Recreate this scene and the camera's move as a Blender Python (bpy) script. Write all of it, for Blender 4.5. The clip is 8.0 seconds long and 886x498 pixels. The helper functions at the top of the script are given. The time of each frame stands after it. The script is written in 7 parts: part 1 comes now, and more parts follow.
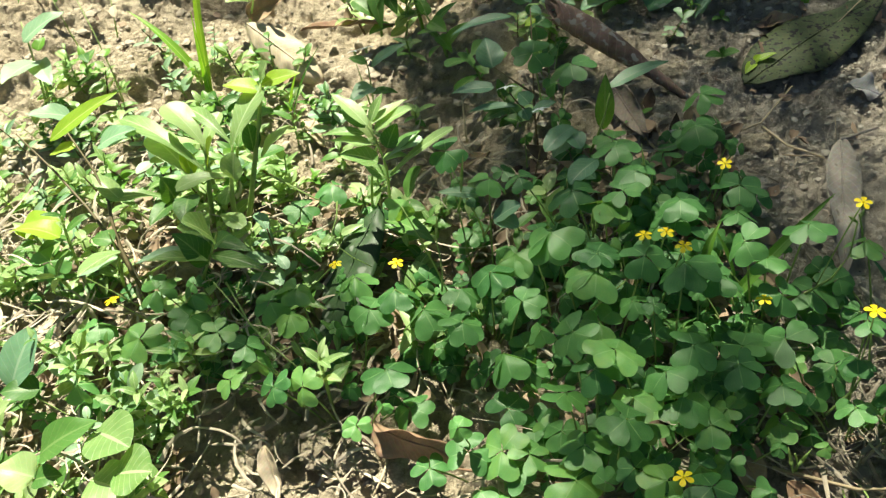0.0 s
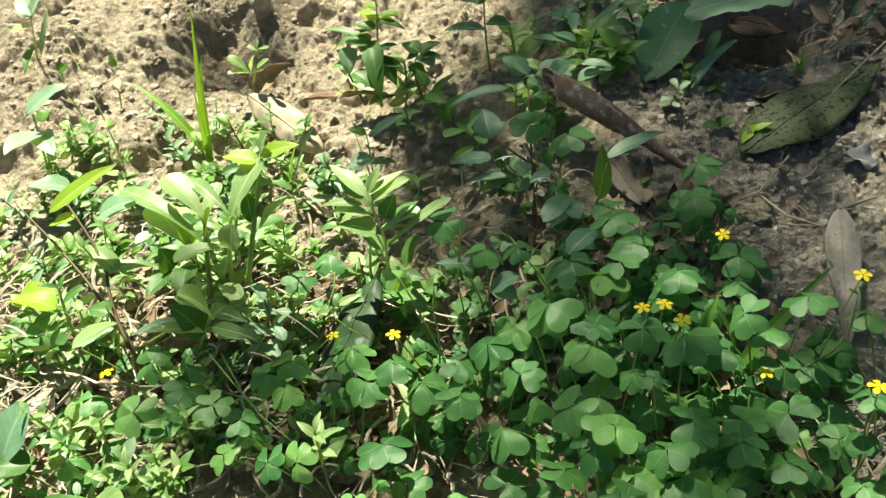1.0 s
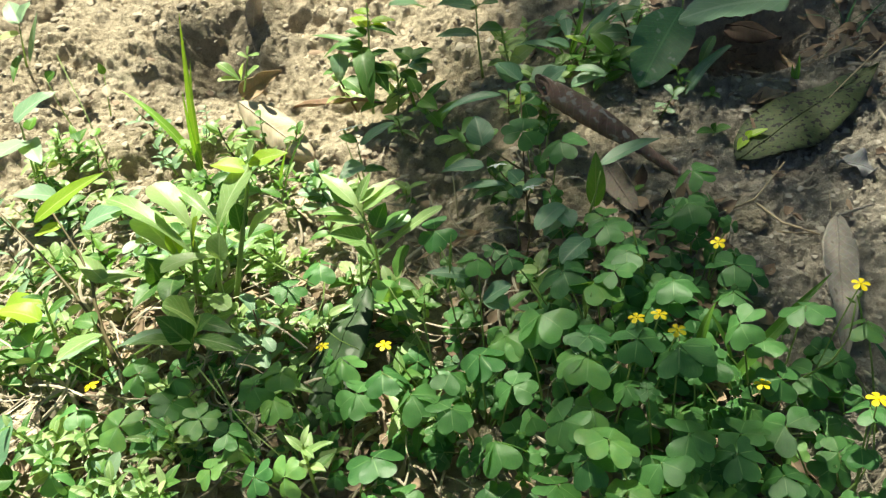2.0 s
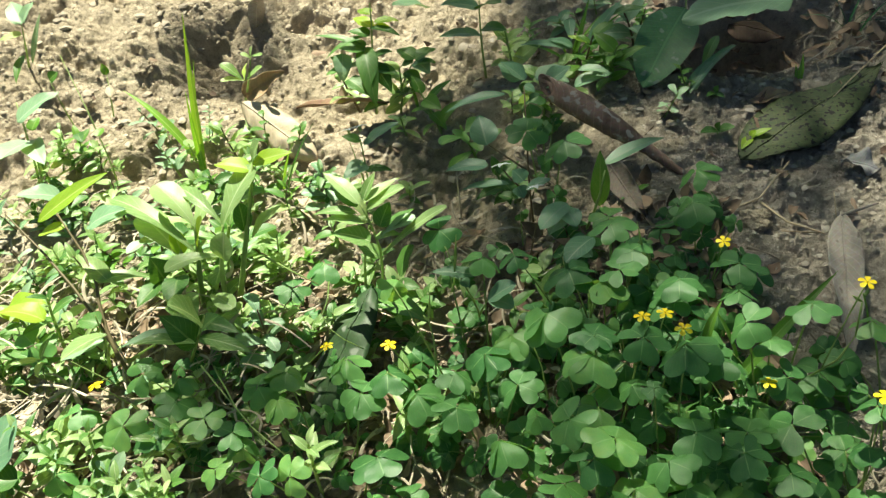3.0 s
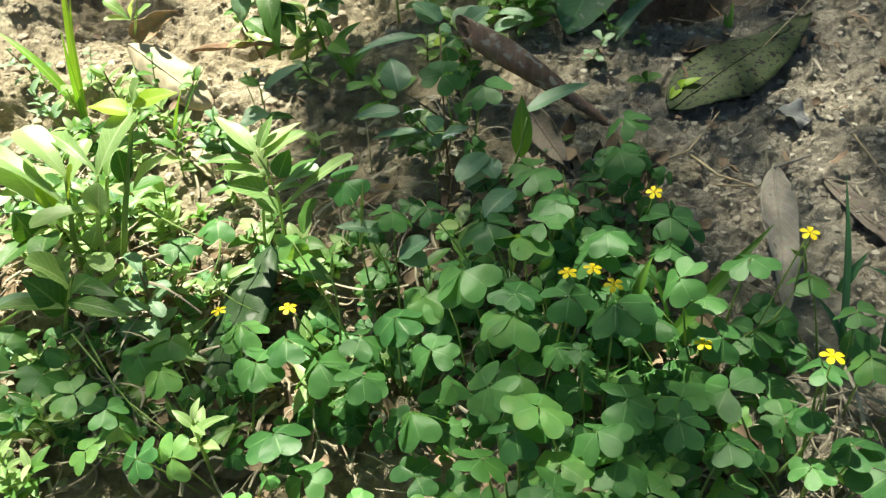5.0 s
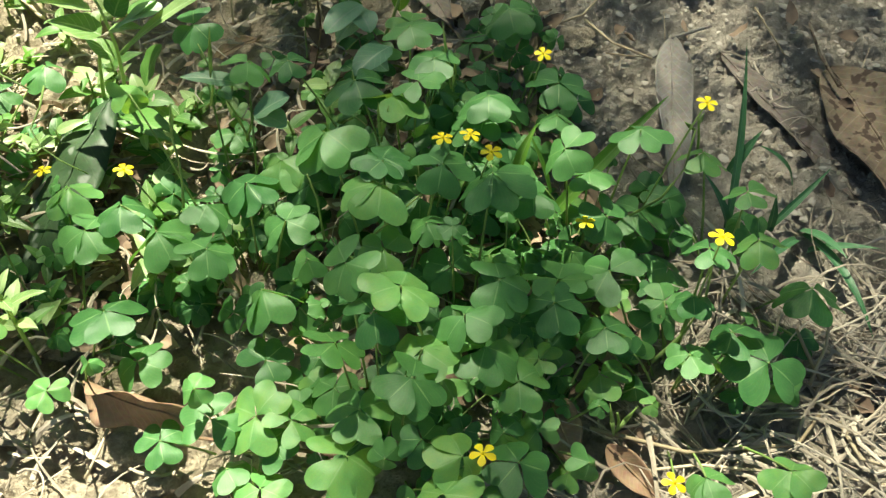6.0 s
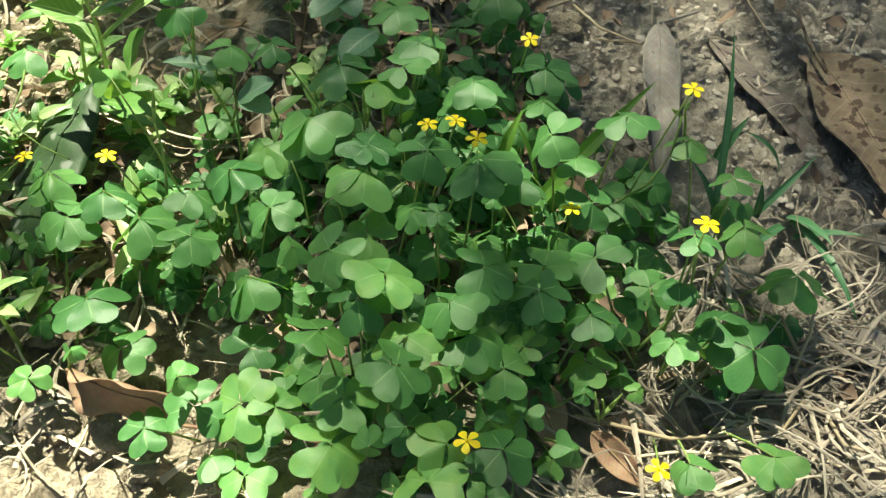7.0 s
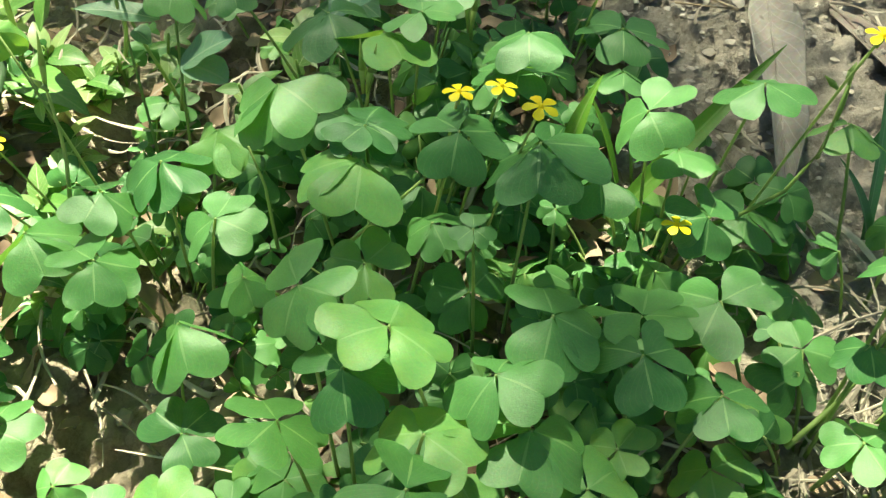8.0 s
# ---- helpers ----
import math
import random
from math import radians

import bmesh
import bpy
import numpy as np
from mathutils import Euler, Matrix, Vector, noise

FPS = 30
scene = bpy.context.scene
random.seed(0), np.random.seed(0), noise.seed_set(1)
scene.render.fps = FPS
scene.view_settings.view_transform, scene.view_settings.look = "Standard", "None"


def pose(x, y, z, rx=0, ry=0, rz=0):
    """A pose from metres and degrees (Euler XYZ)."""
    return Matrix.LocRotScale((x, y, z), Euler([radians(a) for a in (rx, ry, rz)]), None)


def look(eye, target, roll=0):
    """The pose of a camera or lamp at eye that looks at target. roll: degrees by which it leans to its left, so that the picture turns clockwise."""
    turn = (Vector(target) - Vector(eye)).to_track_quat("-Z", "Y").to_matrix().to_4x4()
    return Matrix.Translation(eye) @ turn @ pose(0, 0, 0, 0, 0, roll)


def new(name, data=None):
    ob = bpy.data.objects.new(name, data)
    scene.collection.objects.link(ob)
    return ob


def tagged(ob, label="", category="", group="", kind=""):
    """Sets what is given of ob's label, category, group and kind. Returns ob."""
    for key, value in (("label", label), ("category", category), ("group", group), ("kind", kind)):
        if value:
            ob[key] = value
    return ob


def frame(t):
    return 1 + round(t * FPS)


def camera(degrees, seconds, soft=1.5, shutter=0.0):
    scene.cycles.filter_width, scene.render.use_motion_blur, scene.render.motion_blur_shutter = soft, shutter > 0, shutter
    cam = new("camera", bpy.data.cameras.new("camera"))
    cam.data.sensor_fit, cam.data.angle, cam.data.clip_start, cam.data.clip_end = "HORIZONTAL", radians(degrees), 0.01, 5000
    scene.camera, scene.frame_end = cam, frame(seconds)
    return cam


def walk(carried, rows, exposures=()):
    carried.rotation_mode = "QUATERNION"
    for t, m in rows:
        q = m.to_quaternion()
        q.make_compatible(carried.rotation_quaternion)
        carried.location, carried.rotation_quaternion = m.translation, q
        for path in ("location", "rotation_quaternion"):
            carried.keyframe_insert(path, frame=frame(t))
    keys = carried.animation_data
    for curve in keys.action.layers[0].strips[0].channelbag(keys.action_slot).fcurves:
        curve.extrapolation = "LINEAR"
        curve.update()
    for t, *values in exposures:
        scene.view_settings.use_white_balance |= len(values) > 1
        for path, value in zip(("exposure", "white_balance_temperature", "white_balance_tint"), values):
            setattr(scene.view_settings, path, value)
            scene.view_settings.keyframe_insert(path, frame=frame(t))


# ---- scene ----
cam = camera(54.5, 8.0, soft=1.35)
walk(cam, [
    (0.0, pose(-0.0570, -0.4312, 0.4499, 40.92, 8.41, -0.11)),
    (0.5, pose(-0.0573, -0.4258, 0.4508, 43.48, 8.40, -0.24)),
    (1.0, pose(-0.0523, -0.4245, 0.4512, 45.03, 8.71, 0.00)),
    (1.5, pose(-0.0481, -0.4161, 0.4469, 45.32, 8.70, -0.21)),
    (3.0, pose(-0.0523, -0.4174, 0.4441, 45.55, 8.76, -0.30)),
    (3.5, pose(-0.0526, -0.4130, 0.4417, 45.41, 8.73, -0.41)),
    (4.0, pose(-0.0528, -0.4114, 0.4406, 45.37, 8.76, -0.43)),
    (4.5, pose(-0.0544, -0.4036, 0.4392, 45.28, 8.73, -0.55)),
    (5.0, pose(-0.0513, -0.3873, 0.3971, 43.29, 4.96, -4.08)),
    (5.2, pose(-0.0464, -0.3768, 0.3791, 40.71, 2.35, -5.62)),
    (6.3, pose(-0.0347, -0.3606, 0.3525, 34.94, -2.02, -7.45)),
    (6.5, pose(-0.0323, -0.3594, 0.3518, 34.73, -2.19, -7.64)),
    (7.0, pose(-0.0355, -0.3609, 0.3527, 34.47, -2.34, -7.59)),
    (7.5, pose(-0.0306, -0.3501, 0.3460, 34.33, -2.53, -7.25)),
    (7.7, pose(-0.0236, -0.3200, 0.3157, 34.48, -1.63, -6.74)),
    (8.0, pose(-0.0287, -0.2830, 0.2410, 36.52, -2.23, -6.71)),
], exposures=[(0.0, 1.53, 6900, 0), (1.5, 1.53, 6900, -1), (4.5, 1.55, 6850, -2), (5.2, 1.77, 6850, -2), (6.4, 1.87, 6950, -2), (7.5, 1.88, 6950, -2), (8.0, 2.39, 7200, -7)])

# ---- light ----
SUN_AZ, SUN_EL = radians(14), radians(57)      # azimuth from +y towards -x
SUN = Vector((-math.sin(SUN_AZ) * math.cos(SUN_EL), math.cos(SUN_AZ) * math.cos(SUN_EL), math.sin(SUN_EL)))
world = bpy.data.worlds.new("sky")
scene.world = world
world.use_nodes = True
wn = world.node_tree
sky = wn.nodes.new("ShaderNodeTexSky")
sky.sky_type, sky.sun_disc = "NISHITA", False
sky.sun_elevation, sky.sun_rotation = SUN_EL, -SUN_AZ
wn.links.new(sky.outputs[0], wn.nodes["Background"].inputs[0])
wn.nodes["Background"].inputs[1].default_value = 0.024
sun = new("sun", bpy.data.lights.new("sun", "SUN"))
sun.data.energy, sun.data.angle, sun.data.color = 5.0, radians(0.53), (1.0, 0.93, 0.82)
sun.matrix_world = look(SUN * 5, (0, 0, 0))


# ---- mesh helpers ----
def mesh(name, verts, faces, uv=None, smooth=True):
    me = bpy.data.meshes.new(name)
    me.from_pydata([tuple(v) for v in verts], [], [tuple(f) for f in faces])
    if uv is not None:
        layer = me.uv_layers.new(name="UVMap")
        idx = np.empty(len(me.loops), dtype=np.int32)
        me.loops.foreach_get("vertex_index", idx)
        layer.data.foreach_set("uv", np.asarray(uv, dtype=np.float32)[idx].ravel())
    if smooth:
        me.polygons.foreach_set("use_smooth", np.ones(len(me.polygons), dtype=bool))
    me.update()
    return me


def chain(ob):
    m = ob.matrix_parent_inverse @ ob.matrix_basis
    return chain(ob.parent) @ m if ob.parent else ob.matrix_basis.copy()


def part(name, me, material, parent, m=None, label=""):
    """One mesh object under a thing or a part, at the world pose m."""
    ob = new(name, me)
    if material and not me.materials:
        me.materials.append(material)
    if parent:
        ob.parent = parent
        ob.matrix_parent_inverse = chain(parent).inverted()
    ob.matrix_basis = m if m is not None else Matrix()
    if label:
        tagged(ob, label)
    return ob


def thing(name, place, label, category, group="", kind=""):
    root = new(name)
    root.empty_display_size = 0.01
    root.matrix_basis = Matrix.Translation(place)
    return tagged(root, label, category, group, kind)


def single(name, me, material, m, label, category, group="", kind=""):
    ob = new(name, me)
    if not me.materials:
        me.materials.append(material)
    ob.matrix_basis = m
    return tagged(ob, label, category, group, kind)


def aim(p, az, pitch=0.0, roll=0.0):
    """A pose at p whose y axis points to azimuth az (degrees from +x, anticlockwise), raised by pitch."""
    return Matrix.Translation(p) @ Euler((0, 0, radians(az - 90))).to_matrix().to_4x4() @ Euler((radians(pitch), 0, 0)).to_matrix().to_4x4() @ Euler((0, radians(roll), 0)).to_matrix().to_4x4()


def tube(points, r0, r1, n=5):
    pts = [Vector(p) for p in points]
    verts, faces, uv = [], [], []
    for i, p in enumerate(pts):
        d = (pts[min(i + 1, len(pts) - 1)] - pts[max(i - 1, 0)]).normalized()
        a = d.cross(Vector((0.31, 0.2, 0.93)) if abs(d.z) < 0.9 else Vector((1, 0.2, 0))).normalized()
        b = d.cross(a)
        k = i / (len(pts) - 1)
        r = r0 + (r1 - r0) * k
        for j in range(n):
            t = 2 * math.pi * j / n
            verts.append(p + a * (r * math.cos(t)) + b * (r * math.sin(t)))
            uv.append((j / n, k))
    for i in range(len(pts) - 1):
        for j in range(n):
            faces.append((i * n + j, i * n + (j + 1) % n, (i + 1) * n + (j + 1) % n, (i + 1) * n + j))
    faces.append(tuple(range(n))[::-1])
    faces.append(tuple((len(pts) - 1) * n + j for j in range(n)))
    return verts, faces, uv


def arc(a, b, bow=0.2, n=6, side=None):
    """Points from a to b that leave a steeply and bend over."""
    a, b = Vector(a), Vector(b)
    side = Vector(side) if side else Vector((0, 0, 1))
    mid = a.lerp(b, 0.5) + side * (b - a).length * bow
    return [a * (1 - t) ** 2 + mid * (2 * t * (1 - t)) + b * t * t for t in [i / n for i in range(n + 1)]]


PROFILES = {
    "lance": lambda u: math.sin(math.pi * min(1, u ** 0.75)) ** 0.9,
    "ovate": lambda u: math.sin(math.pi * u ** 0.62) ** 0.8,
    "ellipse": lambda u: math.sin(math.pi * u) ** 0.62,
    "spatula": lambda u: 0.15 + 0.85 * math.sin(math.pi * max(0.0, (u - 0.02) / 0.98) ** 2.0) ** 0.6 if u < 0.985 else 0.3,
    "grass": lambda u: (0.75 + 0.25 * math.sin(math.pi * min(1, u * 1.3))) * (1 - u ** 3.2),
    "heart": lambda u: (max(0.0, 1 - u) ** 0.55) * (0.86 + 0.5 * u) if u > 0.03 else 0.6,
}


def blade(L, W, shape="lance", nu=12, nv=6, fold=0.2, bend=0.6, wave=0.0, serr=0.0, curl=0.0, twist=0.0, seed=0, teeth=9, hook=1.0):
    """A leaf that starts at the origin along +y with its face up. bend: how far it nods, in radians; curl: the roll of its edges."""
    rnd = random.Random(seed)
    ph = rnd.uniform(0, 6.28), rnd.uniform(0, 6.28)
    prof = PROFILES[shape]
    verts, faces, uv = [], [], []
    y = z = 0.0
    for i in range(nu + 1):
        u = i / nu
        a = bend * u ** hook
        if i:
            y += L / nu * math.cos(a)
            z -= L / nu * math.sin(a)
        w = W / 2 * max(0.02, prof(u))
        tw = twist * u
        for j in range(nv + 1):
            v = j / nv * 2 - 1
            ww = w
            if serr and abs(v) > 0.99:
                ww *= 1 + serr * (((u * teeth) % 1.0) - 0.5)
            if abs(curl) > 0.05:
                x, h = ww * math.sin(curl * v) / curl, ww * (1 - math.cos(curl * v)) / curl
            else:
                x, h = ww * v, 0.0
            h += fold * abs(x) + wave * W * math.sin(7 * u + ph[0] + (1.3 if v > 0 else 0)) * v * v + wave * 0.6 * W * math.sin(15 * u + ph[1]) * abs(v) ** 3
            x, h = x * math.cos(tw) - h * math.sin(tw), x * math.sin(tw) + h * math.cos(tw)
            verts.append((x, y + h * math.sin(a), z + h * math.cos(a)))
            uv.append((j / nv, u))
    for i in range(nu):
        for j in range(nv):
            k = i * (nv + 1) + j
            faces.append((k, k + 1, k + nv + 2, k + nv + 1))
    return verts, faces, uv


def thick(me, t):
    """Give a leaf a real thickness t."""
    bm = bmesh.new()
    bm.from_mesh(me)
    bmesh.ops.solidify(bm, geom=bm.faces[:], thickness=t)
    bm.to_mesh(me)
    bm.free()
    me.polygons.foreach_set("use_smooth", np.ones(len(me.polygons), dtype=bool))
    return me


# ---- materials ----
def nodes(name):
    mat = bpy.data.materials.new(name)
    mat.use_nodes = True
    nt = mat.node_tree
    return mat, nt, nt.nodes["Principled BSDF"]


def node(nt, kind, **values):
    n = nt.nodes.new(kind)
    for key, value in values.items():
        n.inputs[key.replace("_", " ")].default_value = value
    return n


def ramp(nt, fac, stops):
    r = nt.nodes.new("ShaderNodeValToRGB")
    e = r.color_ramp.elements
    while len(e) < len(stops):
        e.new(0.5)
    for k, (pos, col) in zip(e, stops):
        k.position, k.color = pos, (*col, 1)
    nt.links.new(fac, r.inputs[0])
    return r.outputs[0]


def mix(nt, fac, a, b, how="MIX"):
    m = nt.nodes.new("ShaderNodeMix")
    m.data_type, m.blend_type = "RGBA", how
    for sock, val in ((m.inputs[0], fac), (m.inputs[6], a), (m.inputs[7], b)):
        if isinstance(val, (int, float)):
            sock.default_value = val
        elif isinstance(val, tuple):
            sock.default_value = (*val, 1)
        else:
            nt.links.new(val, sock)
    return m.outputs[2]


def math_node(nt, op, a, b=0.0):
    m = nt.nodes.new("ShaderNodeMath")
    m.operation = op
    for sock, val in zip(m.inputs, (a, b)):
        if isinstance(val, (int, float)):
            sock.default_value = val
        else:
            nt.links.new(val, sock)
    return m.outputs[0]


def leaf_material(name, dark, light, vein, rough=0.42, glow=0.34, veins=7.0, vein_width=0.035, warp=0.6, side=0.35, young=None, bump=0.25, gloss=0.35, grain=1.0, through_tint=(1.45, 1.25, 0.5)):
    """Green leaf: two tones by leaf and by patch, a midrib with side veins, and light that shines through."""
    mat, nt, bsdf = nodes(name)
    lk = nt.links.new
    info = nt.nodes.new("ShaderNodeObjectInfo")
    co = nt.nodes.new("ShaderNodeTexCoord")
    n1 = node(nt, "ShaderNodeTexNoise", Scale=90.0 * grain, Detail=3.0)
    lk(co.outputs["Object"], n1.inputs["Vector"])
    n2 = node(nt, "ShaderNodeTexNoise", Scale=900.0 * grain, Detail=4.0, Roughness=0.65)
    lk(co.outputs["Object"], n2.inputs["Vector"])
    tone = math_node(nt, "ADD", math_node(nt, "MULTIPLY", info.outputs["Random"], 0.65), math_node(nt, "MULTIPLY", n1.outputs["Fac"], 0.45))
    base = ramp(nt, tone, [(0.12, dark), (0.72, light), (0.98, young or light)])
    base = mix(nt, 0.35, base, n2.outputs["Color"], "SOFT_LIGHT")
    sep = nt.nodes.new("ShaderNodeSeparateXYZ")
    lk(co.outputs["UV"], sep.inputs[0])
    across = math_node(nt, "ABSOLUTE", math_node(nt, "SUBTRACT", sep.outputs[0], 0.5))
    mid = math_node(nt, "LESS_THAN", across, vein_width)
    slant = math_node(nt, "SUBTRACT", math_node(nt, "MULTIPLY", sep.outputs[1], veins), math_node(nt, "MULTIPLY", across, veins * warp))
    saw = math_node(nt, "FRACT", slant)
    sidev = math_node(nt, "MULTIPLY", math_node(nt, "LESS_THAN", saw, 0.1), side)
    vmask = math_node(nt, "MAXIMUM", math_node(nt, "MULTIPLY", mid, 0.75), sidev)
    base = mix(nt, vmask, base, vein)
    lk(base, bsdf.inputs["Base Color"])
    bsdf.inputs["Roughness"].default_value = rough
    bsdf.inputs["Specular IOR Level"].default_value = gloss
    bmp = node(nt, "ShaderNodeBump", Strength=bump, Distance=0.0006)
    lk(math_node(nt, "ADD", n2.outputs["Fac"], math_node(nt, "MULTIPLY", vmask, -0.8)), bmp.inputs["Height"])
    lk(bmp.outputs[0], bsdf.inputs["Normal"])
    tr = nt.nodes.new("ShaderNodeBsdfTranslucent")
    lk(mix(nt, 1.0, base, through_tint, "MULTIPLY"), tr.inputs["Color"])
    mx = nt.nodes.new("ShaderNodeMixShader")
    mx.inputs[0].default_value = glow
    lk(bsdf.outputs[0], mx.inputs[1])
    lk(tr.outputs[0], mx.inputs[2])
    lk(mx.outputs[0], nt.nodes["Material Output"].inputs["Surface"])
    return mat


def dry_material(name, dark, light, spot=None, spot_scale=60.0, spot_at=0.62, rough=0.75, glow=0.12):
    """Dead leaf: mottled, veined, with spots where they are given."""
    mat, nt, bsdf = nodes(name)
    lk = nt.links.new
    co = nt.nodes.new("ShaderNodeTexCoord")
    n1 = node(nt, "ShaderNodeTexNoise", Scale=45.0, Detail=6.0, Roughness=0.65)
    lk(co.outputs["Object"], n1.inputs["Vector"])
    n2 = node(nt, "ShaderNodeTexNoise", Scale=420.0, Detail=3.0)
    lk(co.outputs["Object"], n2.inputs["Vector"])
    base = ramp(nt, n1.outputs["Fac"], [(0.32, dark), (0.68, light)])
    base = mix(nt, 0.3, base, n2.outputs["Color"], "SOFT_LIGHT")
    sep = nt.nodes.new("ShaderNodeSeparateXYZ")
    lk(co.outputs["UV"], sep.inputs[0])
    across = math_node(nt, "ABSOLUTE", math_node(nt, "SUBTRACT", sep.outputs[0], 0.5))
    mid = math_node(nt, "LESS_THAN", across, 0.02)
    saw = math_node(nt, "FRACT", math_node(nt, "SUBTRACT", math_node(nt, "MULTIPLY", sep.outputs[1], 16.0), math_node(nt, "MULTIPLY", across, 5.0)))
    side = math_node(nt, "LESS_THAN", saw, 0.12)
    vm = math_node(nt, "MAXIMUM", mid, math_node(nt, "MULTIPLY", side, 0.35))
    base = mix(nt, math_node(nt, "MULTIPLY", vm, 0.5), base, tuple(min(1.0, c * 1.5) for c in light))
    if spot:
        vo = node(nt, "ShaderNodeTexNoise", Scale=spot_scale, Detail=1.5)
        lk(co.outputs["Object"], vo.inputs["Vector"])
        big = node(nt, "ShaderNodeTexNoise", Scale=spot_scale * 0.3)
        lk(co.outputs["Object"], big.inputs["Vector"])
        m = math_node(nt, "ADD", vo.outputs["Fac"], math_node(nt, "MULTIPLY", math_node(nt, "SUBTRACT", big.outputs["Fac"], 0.5), 0.35))
        base = mix(nt, ramp(nt, m, [(spot_at - 0.03, (0, 0, 0)), (spot_at + 0.03, (1, 1, 1))]), base, spot)
    lk(base, bsdf.inputs["Base Color"])
    bsdf.inputs["Roughness"].default_value = rough
    bsdf.inputs["Specular IOR Level"].default_value = 0.25
    bmp = node(nt, "ShaderNodeBump", Strength=0.5, Distance=0.0012)
    lk(math_node(nt, "ADD", n1.outputs["Fac"], vm), bmp.inputs["Height"])
    lk(bmp.outputs[0], bsdf.inputs["Normal"])
    tr = nt.nodes.new("ShaderNodeBsdfTranslucent")
    lk(base, tr.inputs["Color"])
    mx = nt.nodes.new("ShaderNodeMixShader")
    mx.inputs[0].default_value = glow
    lk(bsdf.outputs[0], mx.inputs[1])
    lk(tr.outputs[0], mx.inputs[2])
    lk(mx.outputs[0], nt.nodes["Material Output"].inputs["Surface"])
    return mat


def plain_material(name, a, b, scale=200.0, rough=0.6, island=False, glow=0.0):
    """Two tones of one matter, by noise and by piece."""
    mat, nt, bsdf = nodes(name)
    lk = nt.links.new
    co = nt.nodes.new("ShaderNodeTexCoord")
    n1 = node(nt, "ShaderNodeTexNoise", Scale=scale, Detail=4.0)
    lk(co.outputs["Object"], n1.inputs["Vector"])
    rnd = nt.nodes.new("ShaderNodeNewGeometry").outputs["Random Per Island"] if island else nt.nodes.new("ShaderNodeObjectInfo").outputs["Random"]
    tone = math_node(nt, "ADD", math_node(nt, "MULTIPLY", rnd, 0.55), math_node(nt, "MULTIPLY", n1.outputs["Fac"], 0.5))
    lk(ramp(nt, tone, [(0.2, a), (0.85, b)]), bsdf.inputs["Base Color"])
    bsdf.inputs["Roughness"].default_value = rough
    bsdf.inputs["Specular IOR Level"].default_value = 0.3
    bmp = node(nt, "ShaderNodeBump", Strength=0.35, Distance=0.001)
    lk(n1.outputs["Fac"], bmp.inputs["Height"])
    lk(bmp.outputs[0], bsdf.inputs["Normal"])
    if glow:
        tr = nt.nodes.new("ShaderNodeBsdfTranslucent")
        tr.inputs["Color"].default_value = (*b, 1)
        mx = nt.nodes.new("ShaderNodeMixShader")
        mx.inputs[0].default_value = glow
        lk(bsdf.outputs[0], mx.inputs[1])
        lk(tr.outputs[0], mx.inputs[2])
        lk(mx.outputs[0], nt.nodes["Material Output"].inputs["Surface"])
    return mat


def soil_material():
    mat, nt, bsdf = nodes("dry_clay_soil")
    lk = nt.links.new
    co = nt.nodes.new("ShaderNodeTexCoord")
    n1 = node(nt, "ShaderNodeTexNoise", Scale=9.0, Detail=5.0, Roughness=0.6)
    n2 = node(nt, "ShaderNodeTexNoise", Scale=95.0, Detail=8.0, Roughness=0.74)
    n3 = node(nt, "ShaderNodeTexNoise", Scale=600.0, Detail=4.0, Roughness=0.7)
    vo = node(nt, "ShaderNodeTexVoronoi", Scale=170.0)
    for n in (n1, n2, n3, vo):
        lk(co.outputs["Object"], n.inputs["Vector"])
    base = ramp(nt, n1.outputs["Fac"], [(0.3, (0.37, 0.315, 0.235)), (0.7, (0.57, 0.50, 0.385))])
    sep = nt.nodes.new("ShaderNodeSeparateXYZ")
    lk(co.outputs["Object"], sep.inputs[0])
    # greyer and darker towards +x: the shaded side's tint put into the colour
    shade_grey = ramp(nt, math_node(nt, "ADD", sep.outputs[0], math_node(nt, "MULTIPLY", n1.outputs["Fac"], 0.12)), [(0.03, (0, 0, 0)), (0.16, (1, 1, 1))])
    base = mix(nt, shade_grey, base, ramp(nt, n1.outputs["Fac"], [(0.3, (0.325, 0.293, 0.245)), (0.7, (0.485, 0.443, 0.382))]))
    # dark tones follow the bump's hollows, painting shade into the crevices
    base = mix(nt, 0.78, base, ramp(nt, n2.outputs["Fac"], [(0.27, (0.13, 0.115, 0.105)), (0.47, (0.56, 0.545, 0.525)), (0.72, (0.86, 0.845, 0.82))]), "OVERLAY")
    base = mix(nt, 0.55, base, n3.outputs["Fac"], "SOFT_LIGHT")
    lk(base, bsdf.inputs["Base Color"])
    bsdf.inputs["Roughness"].default_value = 0.95
    bsdf.inputs["Specular IOR Level"].default_value = 0.12
    b1 = node(nt, "ShaderNodeBump", Strength=1.0, Distance=0.007)
    lk(n2.outputs["Fac"], b1.inputs["Height"])
    b2 = node(nt, "ShaderNodeBump", Strength=1.0, Distance=0.003)
    lk(math_node(nt, "ADD", n3.outputs["Fac"], math_node(nt, "MULTIPLY", vo.outputs["Distance"], 0.7)), b2.inputs["Height"])
    lk(b1.outputs[0], b2.inputs["Normal"])
    lk(b2.outputs[0], bsdf.inputs["Normal"])
    return mat


